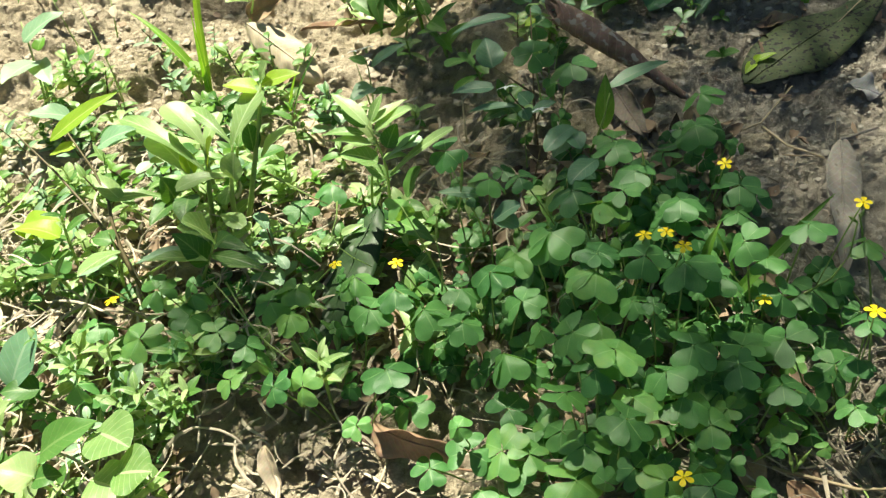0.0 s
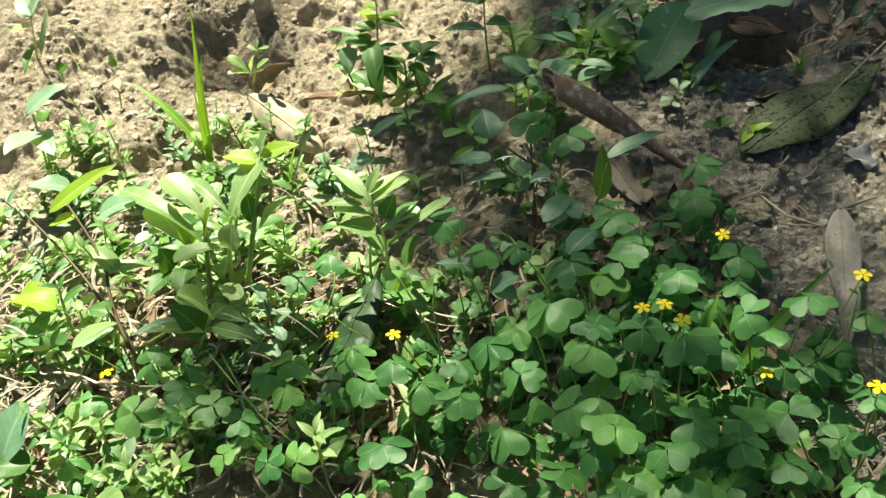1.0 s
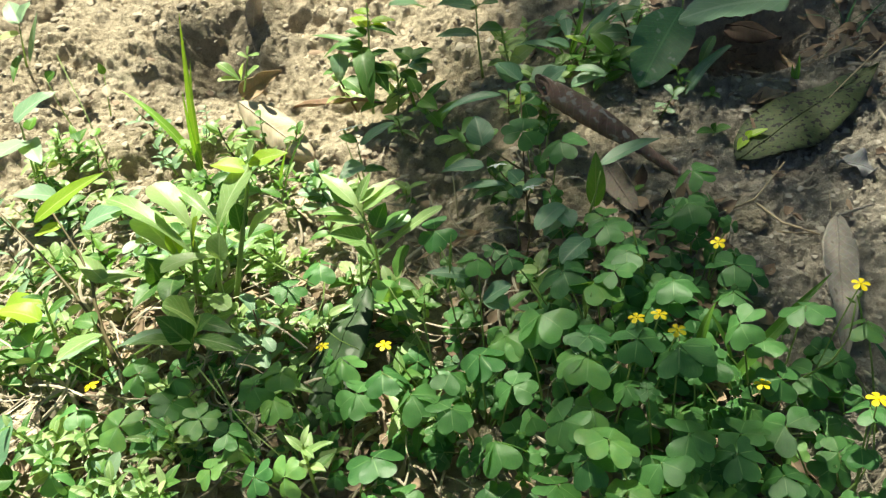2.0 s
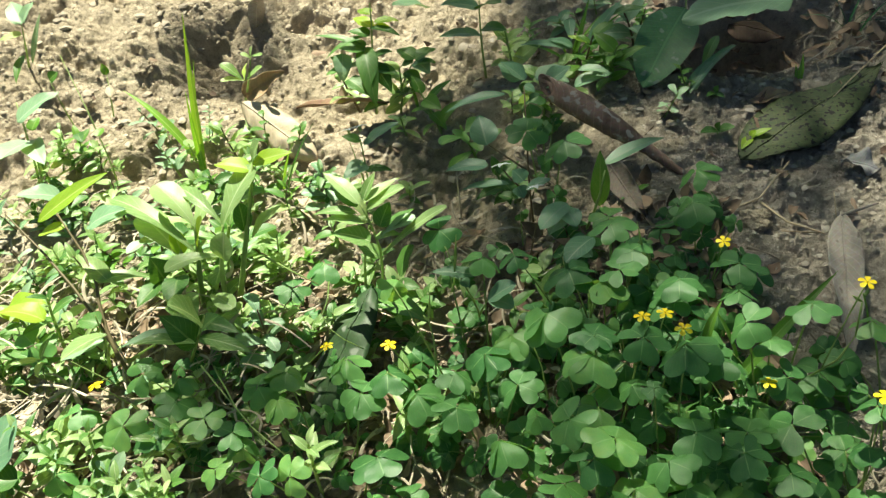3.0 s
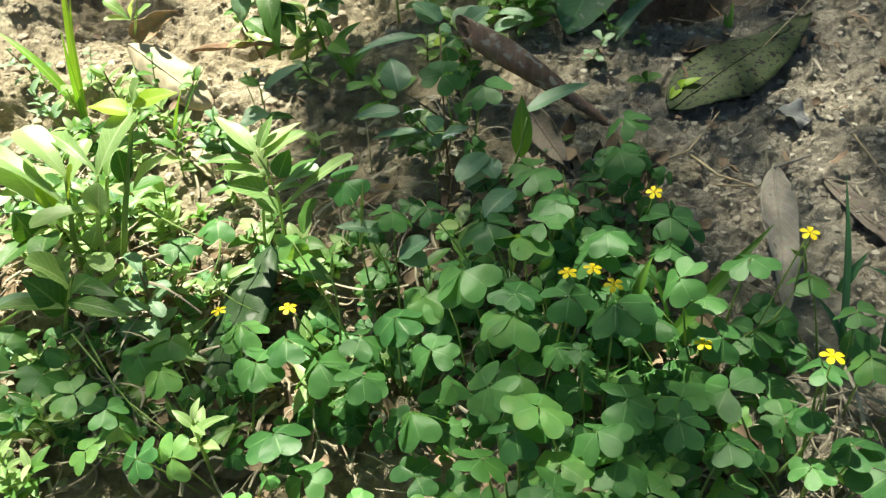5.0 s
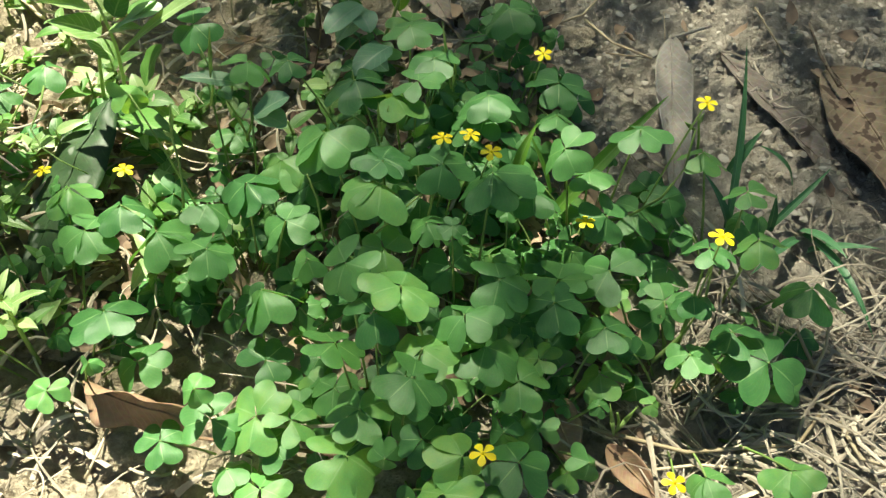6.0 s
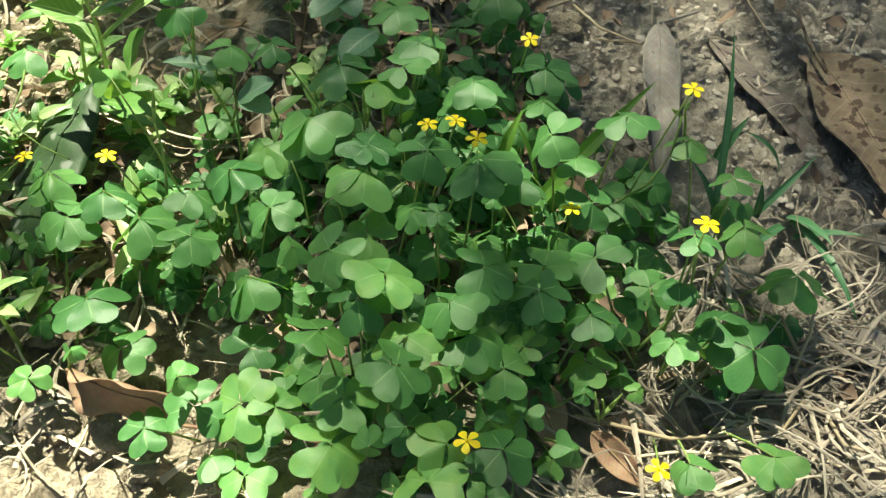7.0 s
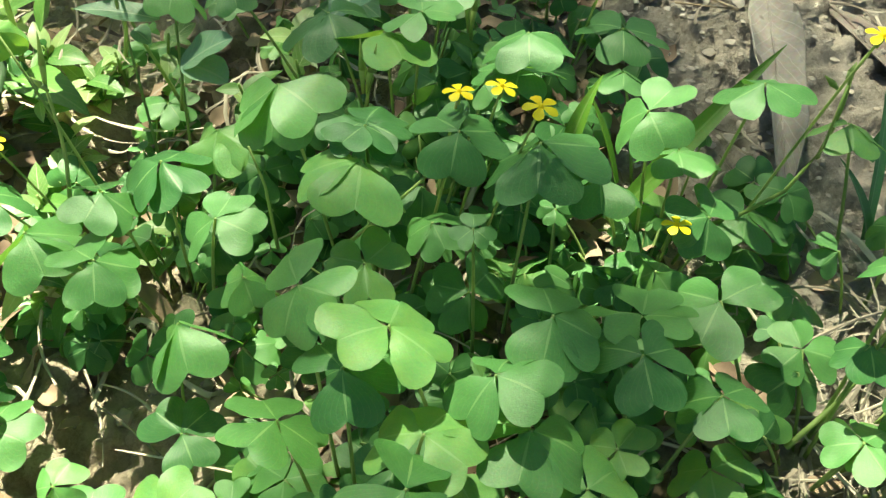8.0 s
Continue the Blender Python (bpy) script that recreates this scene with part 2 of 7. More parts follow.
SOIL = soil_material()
# greyed to match the soil tone of the shaded side
CHIP = plain_material("clay_chip", (0.185, 0.165, 0.138), (0.51, 0.466, 0.40), 260.0, 0.95, island=True)
CLOD = plain_material("clod", (0.24, 0.207, 0.162), (0.44, 0.385, 0.305), 260.0, 0.95, island=True)
SORREL = leaf_material("sorrel_leaf", (0.046, 0.165, 0.050), (0.130, 0.325, 0.096), (0.23, 0.42, 0.165), rough=0.40, gloss=0.5, grain=0.025, bump=0.3, veins=6.0, side=0.16, warp=1.8, vein_width=0.018, glow=0.40, young=(0.21, 0.39, 0.095))
STALK = plain_material("green_stalk", (0.23, 0.36, 0.10), (0.40, 0.52, 0.20), 300.0, 0.5, glow=0.42)
STALK_RED = plain_material("reddish_stalk", (0.12, 0.10, 0.05), (0.17, 0.11, 0.06), 300.0, 0.55)
PETAL = plain_material("yellow_petal", (0.84, 0.62, 0.012), (0.90, 0.76, 0.03), 300.0, 0.5, glow=0.3)
PETAL_WHITE = plain_material("white_petal", (0.62, 0.68, 0.66), (0.8, 0.84, 0.82), 300.0, 0.5, glow=0.3)
BROAD = leaf_material("broad_leaf", (0.12, 0.26, 0.06), (0.40, 0.55, 0.25), (0.52, 0.64, 0.38), rough=0.34, glow=0.46, vein_width=0.03, through_tint=(1.3, 1.25, 0.6))
YELLOW = leaf_material("yellow_green_leaf", (0.19, 0.37, 0.03), (0.34, 0.52, 0.06), (0.5, 0.6, 0.2), rough=0.4, glow=0.5, veins=9.0, side=0.2)
# on sunlit weeds this paleness also stands in for washed-out glare
PALE = leaf_material("pale_leaf", (0.15, 0.29, 0.17), (0.29, 0.45, 0.28), (0.38, 0.52, 0.36), rough=0.4, glow=0.3)
WEED = leaf_material("weed_leaf", (0.04, 0.13, 0.025), (0.10, 0.23, 0.05), (0.18, 0.30, 0.10), rough=0.42)
BLUISH = leaf_material("bluish_leaf", (0.095, 0.22, 0.125), (0.21, 0.37, 0.225), (0.28, 0.40, 0.28), rough=0.38, glow=0.3)
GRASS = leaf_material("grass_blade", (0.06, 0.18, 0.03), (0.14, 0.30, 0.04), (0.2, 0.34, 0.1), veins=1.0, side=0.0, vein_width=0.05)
# lighter, yellower copy of the grass green, with sunlight put into its colour
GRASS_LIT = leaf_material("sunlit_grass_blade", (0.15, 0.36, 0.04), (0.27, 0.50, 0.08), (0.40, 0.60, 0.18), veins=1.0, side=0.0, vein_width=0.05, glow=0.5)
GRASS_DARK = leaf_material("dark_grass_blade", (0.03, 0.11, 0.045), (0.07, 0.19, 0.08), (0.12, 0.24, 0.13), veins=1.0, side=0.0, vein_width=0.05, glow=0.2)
STRAW = plain_material("straw", (0.30, 0.235, 0.145), (0.56, 0.47, 0.33), 120.0, 0.7)
STRAW_STUFF = plain_material("dead_grass", (0.17, 0.14, 0.105), (0.60, 0.525, 0.42), 120.0, 0.75, island=True)


# ---- ground ----
def smooth(a, b, x):
    t = min(1.0, max(0.0, (x - a) / (b - a)))
    return t * t * (3 - 2 * t)


def level(x, y):
    """The lie of the land: a shelf to the right, a hollow to the left, rising again far away."""
    z = -0.035 * smooth(0.04, -0.12, x) * smooth(0.30, 0.0, y)
    z -= 0.014 * math.exp(-((x + 0.16) ** 2 + (y + 0.10) ** 2) / 0.012)
    z -= 0.018 * smooth(-0.05, -0.2, x) * smooth(0.0, 0.3, y)
    z += 0.02 * smooth(0.25, 0.6, y)
    z -= 0.05 * math.exp(-((((x + 0.365) * 1.15) ** 2 + ((y - 0.40) * 0.8) ** 2) / 0.0030) ** 2)      # a hole, sunk to stand for a shaded overhang
    z -= 0.10 * math.exp(-(((x - 0.165) ** 2 * 0.6 + (y - 0.285) ** 2) / 0.003) ** 2)     # a pit, sunk to deepen the dark shade under a leaf
    return z


def rough_level(x, y):
    p = Vector((x, y, 0))
    z = level(x, y)
    r = math.hypot(x + 0.02, y - 0.05)
    fade = smooth(3.0, 0.9, r)
    if fade <= 0:
        return z + 0.01 * noise.noise(p * 2)
    wild = (0.22 + 0.78 * smooth(0.03, -0.10, x + 0.12 * noise.noise(p * 9))) * (1 + 0.12 * smooth(0.1, 0.2, y) * smooth(-0.1, -0.2, x))
    q = p + Vector((noise.noise(p * 80), noise.noise(p * 80 + Vector((9, 0, 0))), 0)) * 0.0016
    shelf = smooth(-0.34, 0.30, noise.fractal(q * 9.5, 0.7, 2.2, 5))
    lump = smooth(-0.38, 0.36, noise.fractal(q * 40 + Vector((3, 5, 0)), 0.7, 2.2, 4))
    plate = smooth(-0.22, 0.20, noise.fractal(q * 17 + Vector((4, 2, 0)), 0.8, 2.2, 3))
    crumb = smooth(-0.25, 0.25, noise.fractal(q * 120 + Vector((1, 8, 0)), 1.0, 2.0, 2))
    flake = smooth(-0.22, 0.22, noise.fractal(q * 62 + Vector((8, 1, 0)), 0.8, 2.1, 3))
    z += fade * (0.006 * noise.fractal(p * 6, 1.0, 2.0, 3) + wild * (0.013 * (shelf - 0.6) + 0.0042 * (lump - 0.6) * smooth(-0.35, 0.35, noise.noise(p * 13))) + 0.0085 * (plate - 0.6) * max(0.0, wild - 0.22) + (0.0027 - 0.0008 * min(1.0, wild)) * (crumb - 0.5) + 0.0042 * (flake - 0.5) * (1.15 - wild) + 0.0017 * noise.noise(p * 260) + 0.0011 * smooth(-0.15, 0.15, noise.noise(q * 190 + Vector((2, 7, 0)))) * (1.1 - wild))
    return z + (1 - fade) * 0.01 * noise.noise(p * 2)


def spread(lo, hi, step, far):
    mid = list(np.arange(lo, hi, step))
    out, d, x = [], step, hi
    while x < far:
        out.append(x)
        d *= 1.35
        x += d
    out.append(far)
    ins, d, x = [], step, lo
    while x > -far:
        d *= 1.35
        x -= d
        ins.append(max(x, -far))
    return ins[::-1] + mid + out


gx, gy = spread(-0.62, 0.50, 0.0019, 600.0), spread(-0.34, 0.66, 0.0020, 600.0)
gv = [(x, y, rough_level(x, y)) for y in gy for x in gx]
nx = len(gx)
gf = [(j * nx + i, j * nx + i + 1, (j + 1) * nx + i + 1, (j + 1) * nx + i) for j in range(len(gy) - 1) for i in range(nx - 1)]
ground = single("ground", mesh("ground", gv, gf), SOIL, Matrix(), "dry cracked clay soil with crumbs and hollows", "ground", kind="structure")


# ---- unseen tree, added so that its crown shades the right side ----
def sunlight(x, y):
    """Hand-set share of sunlight that the crown lets through to this place of the ground."""
    edge = -0.11 + 0.062 * smooth(-0.15, -0.205, y) - 0.065 * smooth(0.0, 0.06, y) * smooth(0.27, 0.19, y) + 0.05 * smooth(0.22, 0.4, y) + 0.025 * smooth(-0.09, -0.05, y) * smooth(0.03, -0.01, y) - 0.03 * smooth(-0.08, -0.105, y) * smooth(-0.175, -0.15, y)
    right = smooth(edge - 0.03, edge + 0.03, x)
    gap = 1 - 0.65 * smooth(-0.03, 0.02, x) * smooth(0.11, 0.06, x) * smooth(-0.145, -0.175, y)
    low = 0.08 + 0.10 * smooth(-0.03, 0.05, x - 0.06 * smooth(0.06, 0.0, y)) * smooth(-0.34, -0.28, y - 0.3 * smooth(0.05, 0.0, x))                          # over the bare clay
    low += (0.08 + 0.22 * smooth(-0.18, -0.14, y)) * gap * smooth(0.16, 0.09, x) * smooth(-0.10, -0.145, y)       # thin over the sorrel
    low += 0.08 * smooth(0.06, 0.03, math.hypot(x + 0.025, y + 0.19))
    low += 0.20 * smooth(0.03, 0.07, x) * smooth(-0.215, -0.25, y)
    low += 0.35 * smooth(0.035, 0.01, math.hypot(x - 0.235, (y - 0.085) * 1.6))
    low += 0.45 * smooth(0.036, 0.014, math.hypot(x - 0.084, y + 0.190)) + 0.38 * smooth(0.045, 0.018, math.hypot(x - 0.025, y + 0.164)) + 0.45 * smooth(0.05, 0.02, math.hypot(x - 0.045, y + 0.118))
    low += 0.16 * smooth(0.07, 0.03, math.hypot(x + 0.085, y - 0.11))
    low += 0.11 * smooth(0.075, 0.03, math.hypot(x - 0.02, y - 0.125))
    low = min(low, 0.75)
    t = 1 - right * (1 - low)
    t *= 1 - 0.96 * smooth(0.062, 0.034, math.hypot((x + 0.242) * 0.68, y + 0.082))
    # crown closed over the pit and the hole, to blacken them
    t *= 1 - 0.9 * smooth(0.075, 0.035, math.hypot(x - 0.165, y - 0.26))
    t *= 1 - 0.95 * smooth(0.075, 0.03, math.hypot((x + 0.36) * 1.1, (y - 0.41) * 0.8))
    return t


def build_tree():
    tree = thing("tree", (1.6, 4.9, 0.02), "unseen broad-leaved tree added to shade the weeds", "tree")
    trunk = [Vector((1.6, 4.9, -0.05)), Vector((1.55, 4.8, 1.5)), Vector((1.4, 4.7, 3.0)), Vector((1.1, 4.4, 4.6)), Vector((0.8, 4.1, 6.0))]
    part("trunk", mesh("trunk", *tube(trunk, 0.17, 0.06, 10)), BARK, tree)
    rnd = random.Random(5)
    crown_v, crown_f, crown_uv = [], [], []
    tips = []

    def add(p, L, W, k):
        v, f, uv = blade(L, W, "lance", 3, 2, 0.2, 0.5, seed=k)
        m = aim(p, rnd.uniform(0, 360), rnd.uniform(-35, 20), rnd.uniform(-35, 35))
        o = len(crown_v)
        crown_v.extend(m @ Vector(q) for q in v)
        crown_f.extend(tuple(i + o for i in q) for q in f)
        crown_uv.extend(uv)
        tips.append(p)

    deepest = 3.4
    for k in range(43000):                # an even spread, thinned where light is meant to fall through
        u, v, w = (0.5 + 0.8191725 * k) % 1, (0.5 + 0.6710436 * k) % 1, (0.5 + 0.5497005 * k) % 1
        x, y = -0.75 + 2.25 * u, -1.0 + 2.6 * v
        deep = -math.log(max(0.03, sunlight(x, y))) * smooth(1.3, 0.95, math.hypot((x - 0.40) * 1.1, y - 0.25))
        if w * deepest < deep:
            add(Vector((x, y, 0)) + SUN * rnd.uniform(4.6, 6.6), rnd.uniform(0.036, 0.063), rnd.uniform(0.0156, 0.0252), k)
    for k in range(6500):                 # the rest of the crown, away from the weeds
        x, y = rnd.uniform(0.3, 4.2), rnd.uniform(-2.2, 4.2)
        if math.hypot((x - 1.9) / 2.2, (y - 0.9) / 3.0) <= 1 and not (x < 0.9 and -0.6 < y < 1.1):
            add(Vector((x, y, 0)) + SUN * rnd.uniform(3.6, 6.4), rnd.uniform(0.09, 0.15), rnd.uniform(0.045, 0.07), k)
    part("crown", mesh("crown", crown_v, crown_f, crown_uv), WEED, tree)
    for k in range(9):
        part("limb", mesh("limb", *tube(arc(trunk[2 + k % 3], tips[-500 * k - 5], 0.12, 8), 0.045, 0.006, 6)), BARK, tree)


BARK = plain_material("bark", (0.10, 0.075, 0.05), (0.22, 0.17, 0.12), 30.0, 0.9)
build_tree()


# ---- wood sorrel ----
HALF_HEART = [(0.0, 0.0), (0.12, 0.12), (0.36, 0.29), (0.53, 0.52), (0.585, 0.75), (0.52, 0.94), (0.34, 1.04), (0.14, 1.0), (0.0, 0.90)]


def heart_edge(t):
    """A point on the half outline of a leaflet, t from the foot (0) to the notch (1)."""
    n = len(HALF_HEART) - 1
    i = min(n - 1, int(t * n))
    f = t * n - i
    p = [Vector(HALF_HEART[max(0, min(n, i + k))]) for k in (-1, 0, 1, 2)]
    return 0.5 * (2 * p[1] + (p[2] - p[0]) * f + (2 * p[0] - 5 * p[1] + 4 * p[2] - p[3]) * f * f + (3 * p[1] - p[0] - 3 * p[2] + p[3]) * f ** 3)


def leaflet(L, W, fold, nod, m, cup, seed):
    """One heart-shaped leaflet from the origin, along the y axis of m."""
    rnd = random.Random(seed)
    ns, nt = 14, 4
    verts, faces, uv = [], [], []
    k1, ph, ph2 = rnd.uniform(-0.10, 0.10), rnd.uniform(0, 6), rnd.uniform(0, 6)
    for i in range(ns + 1):
        s = i / ns
        e = heart_edge(s)
        for j in range(-nt, nt + 1):
            t = j / nt
            x = t * e.x * W
            y = (0.90 * s) * (1 - abs(t)) + e.y * abs(t)
            z = fold * abs(x) - nod * y * y + cup * 0.1 * math.sin(math.pi * y) - 0.3 * fold * x * x + k1 * x * y + 0.026 * math.sin(7 * x + 5 * y + ph) * abs(t) + 0.018 * math.sin(11 * y + ph2) * t
            verts.append(m @ Vector((x * L, y * L + 0.02, z * L)))
            uv.append((0.5 + t * 0.5, s))
    w = 2 * nt + 1
    for i in range(ns):
        for j in range(2 * nt):
            k = i * w + j
            faces.append((k, k + 1, k + w + 1, k + w))
    return verts, faces, uv


def three_leaflets(turns, folds, rnd, seed):
    V, F, U = [], [], []
    for k in range(3):
        v, f, uv = leaflet(rnd.uniform(0.95, 1.05), rnd.uniform(1.12, 1.3), rnd.choice(folds) * rnd.uniform(0.25, 0.95), rnd.uniform(0.0, 0.25), turns[k], rnd.uniform(-0.3, 0.6), seed * 7 + k)
        o = len(V)
        V += v
        F += [tuple(i + o for i in q) for q in f]
        U += uv
    return mesh("sorrel_leaf", V, F, U)


def sorrel_leaf_mesh(seed):
    """A leaf of three leaflets, one unit across its radius."""
    rnd = random.Random(seed)
    droop = rnd.uniform(-8, 40)
    turns = [Euler((0, 0, radians(120 * k + rnd.uniform(-14, 14)))).to_matrix() @ Euler((radians(-droop - rnd.uniform(-12, 16)), 0, 0)).to_matrix() for k in range(3)]
    return three_leaflets(turns, (-0.9, -0.7, -0.5, -0.3, 0.4), rnd, seed)


def top_leaf_mesh(ways, seed):
    """A leaf whose leaflets point the given ways."""
    n = (ways[1] - ways[0]).cross(ways[2] - ways[0])
    n = n.normalized() if n.length > 0.2 else Vector((0, 0, 1))
    if n.z < 0:
        n = -n
    n = (n + Vector((0, 0, 0.35))).normalized()
    turns = []
    for d in ways:
        x = d.cross(n).normalized()
        turns.append(Matrix((x, d, x.cross(d))).transposed())
    return three_leaflets(turns, (-0.6, -0.45, -0.3, -0.1, 0.15), random.Random(seed), seed)


SORREL_LEAVES = [sorrel_leaf_mesh(k) for k in range(30)]


def add_leaf(plant, root, p, r, az, tilt, tilt_az, seed):
    """A leaf with its stalk, from the plant's root to p."""
    m = Matrix.Translation(p) @ Euler((0, 0, radians(tilt_az))).to_matrix().to_4x4() @ Euler((radians(tilt), 0, 0)).to_matrix().to_4x4() @ Euler((0, 0, radians(az - tilt_az))).to_matrix().to_4x4() @ Matrix.Scale(r, 4)
    leaf = part("leaf", SORREL_LEAVES[seed % len(SORREL_LEAVES)], SORREL, plant, m)
    part("leaf_stalk", mesh("leaf_stalk", *tube(arc(root, p, 0.12, 5, (0, 0, 1)), 0.00065, 0.00045, 4)), STALK, leaf)
    return leaf


def add_top_leaf(plant, root, top, seed):
    """A leaf in full view: its place, its size, and the bearing and rise of its three leaflets."""
    x, y, z, r, *turns = top
    ways = [Vector((math.cos(radians(b)) * math.cos(radians(e)), math.sin(radians(b)) * math.cos(radians(e)), math.sin(radians(e)))) for b, e in zip(turns[::2], turns[1::2])]
    p = Vector((x, y, z))
    leaf = part("leaf", top_leaf_mesh(ways, seed), SORREL, plant, Matrix.Translation(p) @ Matrix.Scale(r, 4))
    part("leaf_stalk", mesh("leaf_stalk", *tube(arc(root, p, 0.12, 5, (0, 0, 1)), 0.0007, 0.00045, 5)), STALK, leaf)


def petal_mesh():
    v, f, uv = blade(0.0072, 0.0045, "spatula", 6, 4, 0.15, 0.6, 0.03)
    return mesh("petal", v, f, uv)


PETAL_MESH = petal_mesh()


def add_flower(plant, root, p, size=1.0, tilt=20, tilt_az=200, turn=0):
    m = Matrix.Translation(p) @ Euler((0, 0, radians(tilt_az))).to_matrix().to_4x4() @ Euler((radians(tilt), 0, 0)).to_matrix().to_4x4() @ Matrix.Scale(size, 4)
    v, f, uv = tube([(0, 0, -0.006), (0, 0, -0.003), (0, 0, -0.0006)], 0.0006, 0.0015, 7)
    flower = part("flower", mesh("calyx", v, f, uv), STALK, plant, m, "five-petalled yellow flower")
    part("flower_heart", mesh("flower_heart", *tube([(0, 0, -0.001), (0, 0, 0.0006), (0, 0, 0.0014)], 0.0013, 0.0006, 7)), PETAL, flower, m)
    for k in range(5):
        part("petal", PETAL_MESH, PETAL, flower, m @ aim((0, 0, 0), 72 * k + turn, 14))
    part("flower_stalk", mesh("flower_stalk", *tube(arc(root, p, 0.1, 6), 0.0006, 0.0005, 4)), STALK, flower)


def bare(x, y):
    """The patch of open, sunlit clods in front of the weeds."""
    return -0.30 < x < -0.07 and y < -0.13 + 0.25 * max(0.0, -0.2 - x)


def sorrel(place, leaves, flowers=(), label="clover-like wood sorrel with heart-shaped green leaflets", filler=0, spread_r=0.05, height=0.04, seed=0, tops=()):
    x, y = place
    base = Vector((x, y, level(x, y)))
    plant = thing("wood_sorrel", base, label, "weed", "wood sorrel patch")
    rnd = random.Random(seed)
    k = 0
    for lx, ly, lz, r, az, tilt, taz in leaves:
        root = base.lerp(Vector((lx, ly, base.z)), 0.45)
        add_leaf(plant, root, Vector((lx, ly, lz)), r, az, tilt, taz, seed + k)
        k += 1
    for top in tops:
        root = base.lerp(Vector((top[0], top[1], base.z)), 0.5)
        root.z = level(root.x, root.y)
        add_top_leaf(plant, root, top, seed + 50 + k)
        k += 1
    for _ in range(filler):
        a, d = rnd.uniform(0, 6.283), spread_r * math.sqrt(rnd.random())
        lx, ly = x + d * math.cos(a), y + d * math.sin(a) * 0.9
        if bare(lx, ly):
            continue
        lz = level(lx, ly) + height * rnd.uniform(0.25, 1.0) * (1 - 0.4 * (d / spread_r) ** 2)
        root = base.lerp(Vector((lx, ly, base.z)), 0.45)
        root.z = level(root.x, root.y)
        add_leaf(plant, root, Vector((lx, ly, lz)), rnd.choice((0.0055, 0.007, 0.009, 0.011, 0.0125)) * (0.72 if x < -0.15 else 0.92), rnd.gauss(60, 35), rnd.uniform(0, 50), rnd.uniform(-110, 110), seed * 31 + k)
        k += 1
    for fx, fy, fz, tilt, taz in flowers:
        root = base.lerp(Vector((fx, fy, base.z)), 0.6)
        add_flower(plant, root, Vector((fx, fy, fz)).lerp(Vector((-0.02, -0.38, 0.40)), 0.013), rnd.uniform(0.64, 0.76), tilt - rnd.uniform(4, 22), taz, rnd.uniform(0, 72))
    return plant


# wood sorrel patch: low leaves as x, y, height, leaflet length, turn, tilt and its way; top leaves as x, y, height, length and the bearing and rise of each leaflet
sorrel((-0.097, -0.083), [(-0.1436, -0.0369, 0.0466, 0.0112, 93, 38, 16)], [(-0.1538, -0.0557, 0.0120, 3, -40)], filler=17, height=0.041, seed=0,
       tops=[(-0.0715, -0.0745, 0.0320, 0.0164, 174, -37, 259, -18, 315, 5), (-0.0696, -0.1173, 0.0380, 0.0126, 189, -32, 330, 5, 68, -9), (-0.0875, -0.0917, 0.0370, 0.0147, 209, -29, 301, -11, 70, -32), (-0.1328, -0.1032, 0.0200, 0.0178, 176, -42, 296, -6, 11, -25), (-0.1070, -0.1221, 0.0280, 0.0143, 4, -27, 273, -17, 133, -22), (-0.1068, -0.0970, 0.0300, 0.0127, 249, -1, 328, -31, 114, -24), (-0.1527, -0.0804, 0.0140, 0.0157, 271, -10, 34, -36, 173, -24), (-0.1136, 0.0095, 0.0491, 0.0139, 211, -34, 312, -19, 94, 1), (-0.0844, -0.0282, 0.0549, 0.0127, 151, -3, 269, 0, 26, -50)])
sorrel((-0.005, -0.037), [], [], filler=14, height=0.051, seed=100,
       tops=[(0.0287, -0.0781, 0.0697, 0.0140, 155, -28, 260, 2, 22, -17), (-0.0645, -0.0304, 0.0560, 0.0106, 160, -32, 281, -2, 36, -23), (-0.0023, -0.0242, 0.0680, 0.0139, 136, -30, 274, 1, 18, -5), (-0.0322, -0.0497, 0.0583, 0.0161, 172, -29, 279, 3, 24, -15), (-0.0149, -0.0654, 0.0626, 0.0178, 122, -47, 287, 14, 346, -20), (-0.0027, -0.0634, 0.0679, 0.0114, 221, 8, 338, 16, 83, -16), (0.0070, -0.0482, 0.0680, 0.0123, 152, -17, 260, -3, 38, -13), (0.0276, -0.0796, 0.0580, 0.0147, 163, -16, 249, 17, 46, -29), (0.0028, 0.0234, 0.0300, 0.0126, 191, -1, 307, -1, 76, -2)])
sorrel((0.063, 0.001), [], [(0.0633, -0.0396, 0.0577, 15, -22)], filler=10, height=0.037, seed=200,
       tops=[(0.0554, 0.0089, 0.0479, 0.0156, 154, -43, 272, -13, 17, -21), (0.0739, -0.0416, 0.0392, 0.0154, 135, -19, 259, -1, 1, -18), (0.0685, 0.0555, 0.0350, 0.0149, 156, -38, 293, 11, 25, -6), (0.0570, 0.0137, 0.0350, 0.0129, 188, 9, 298, -7, 78, 10), (0.0091, -0.0192, 0.0400, 0.0133, 152, -27, 273, -1, 27, -8)])
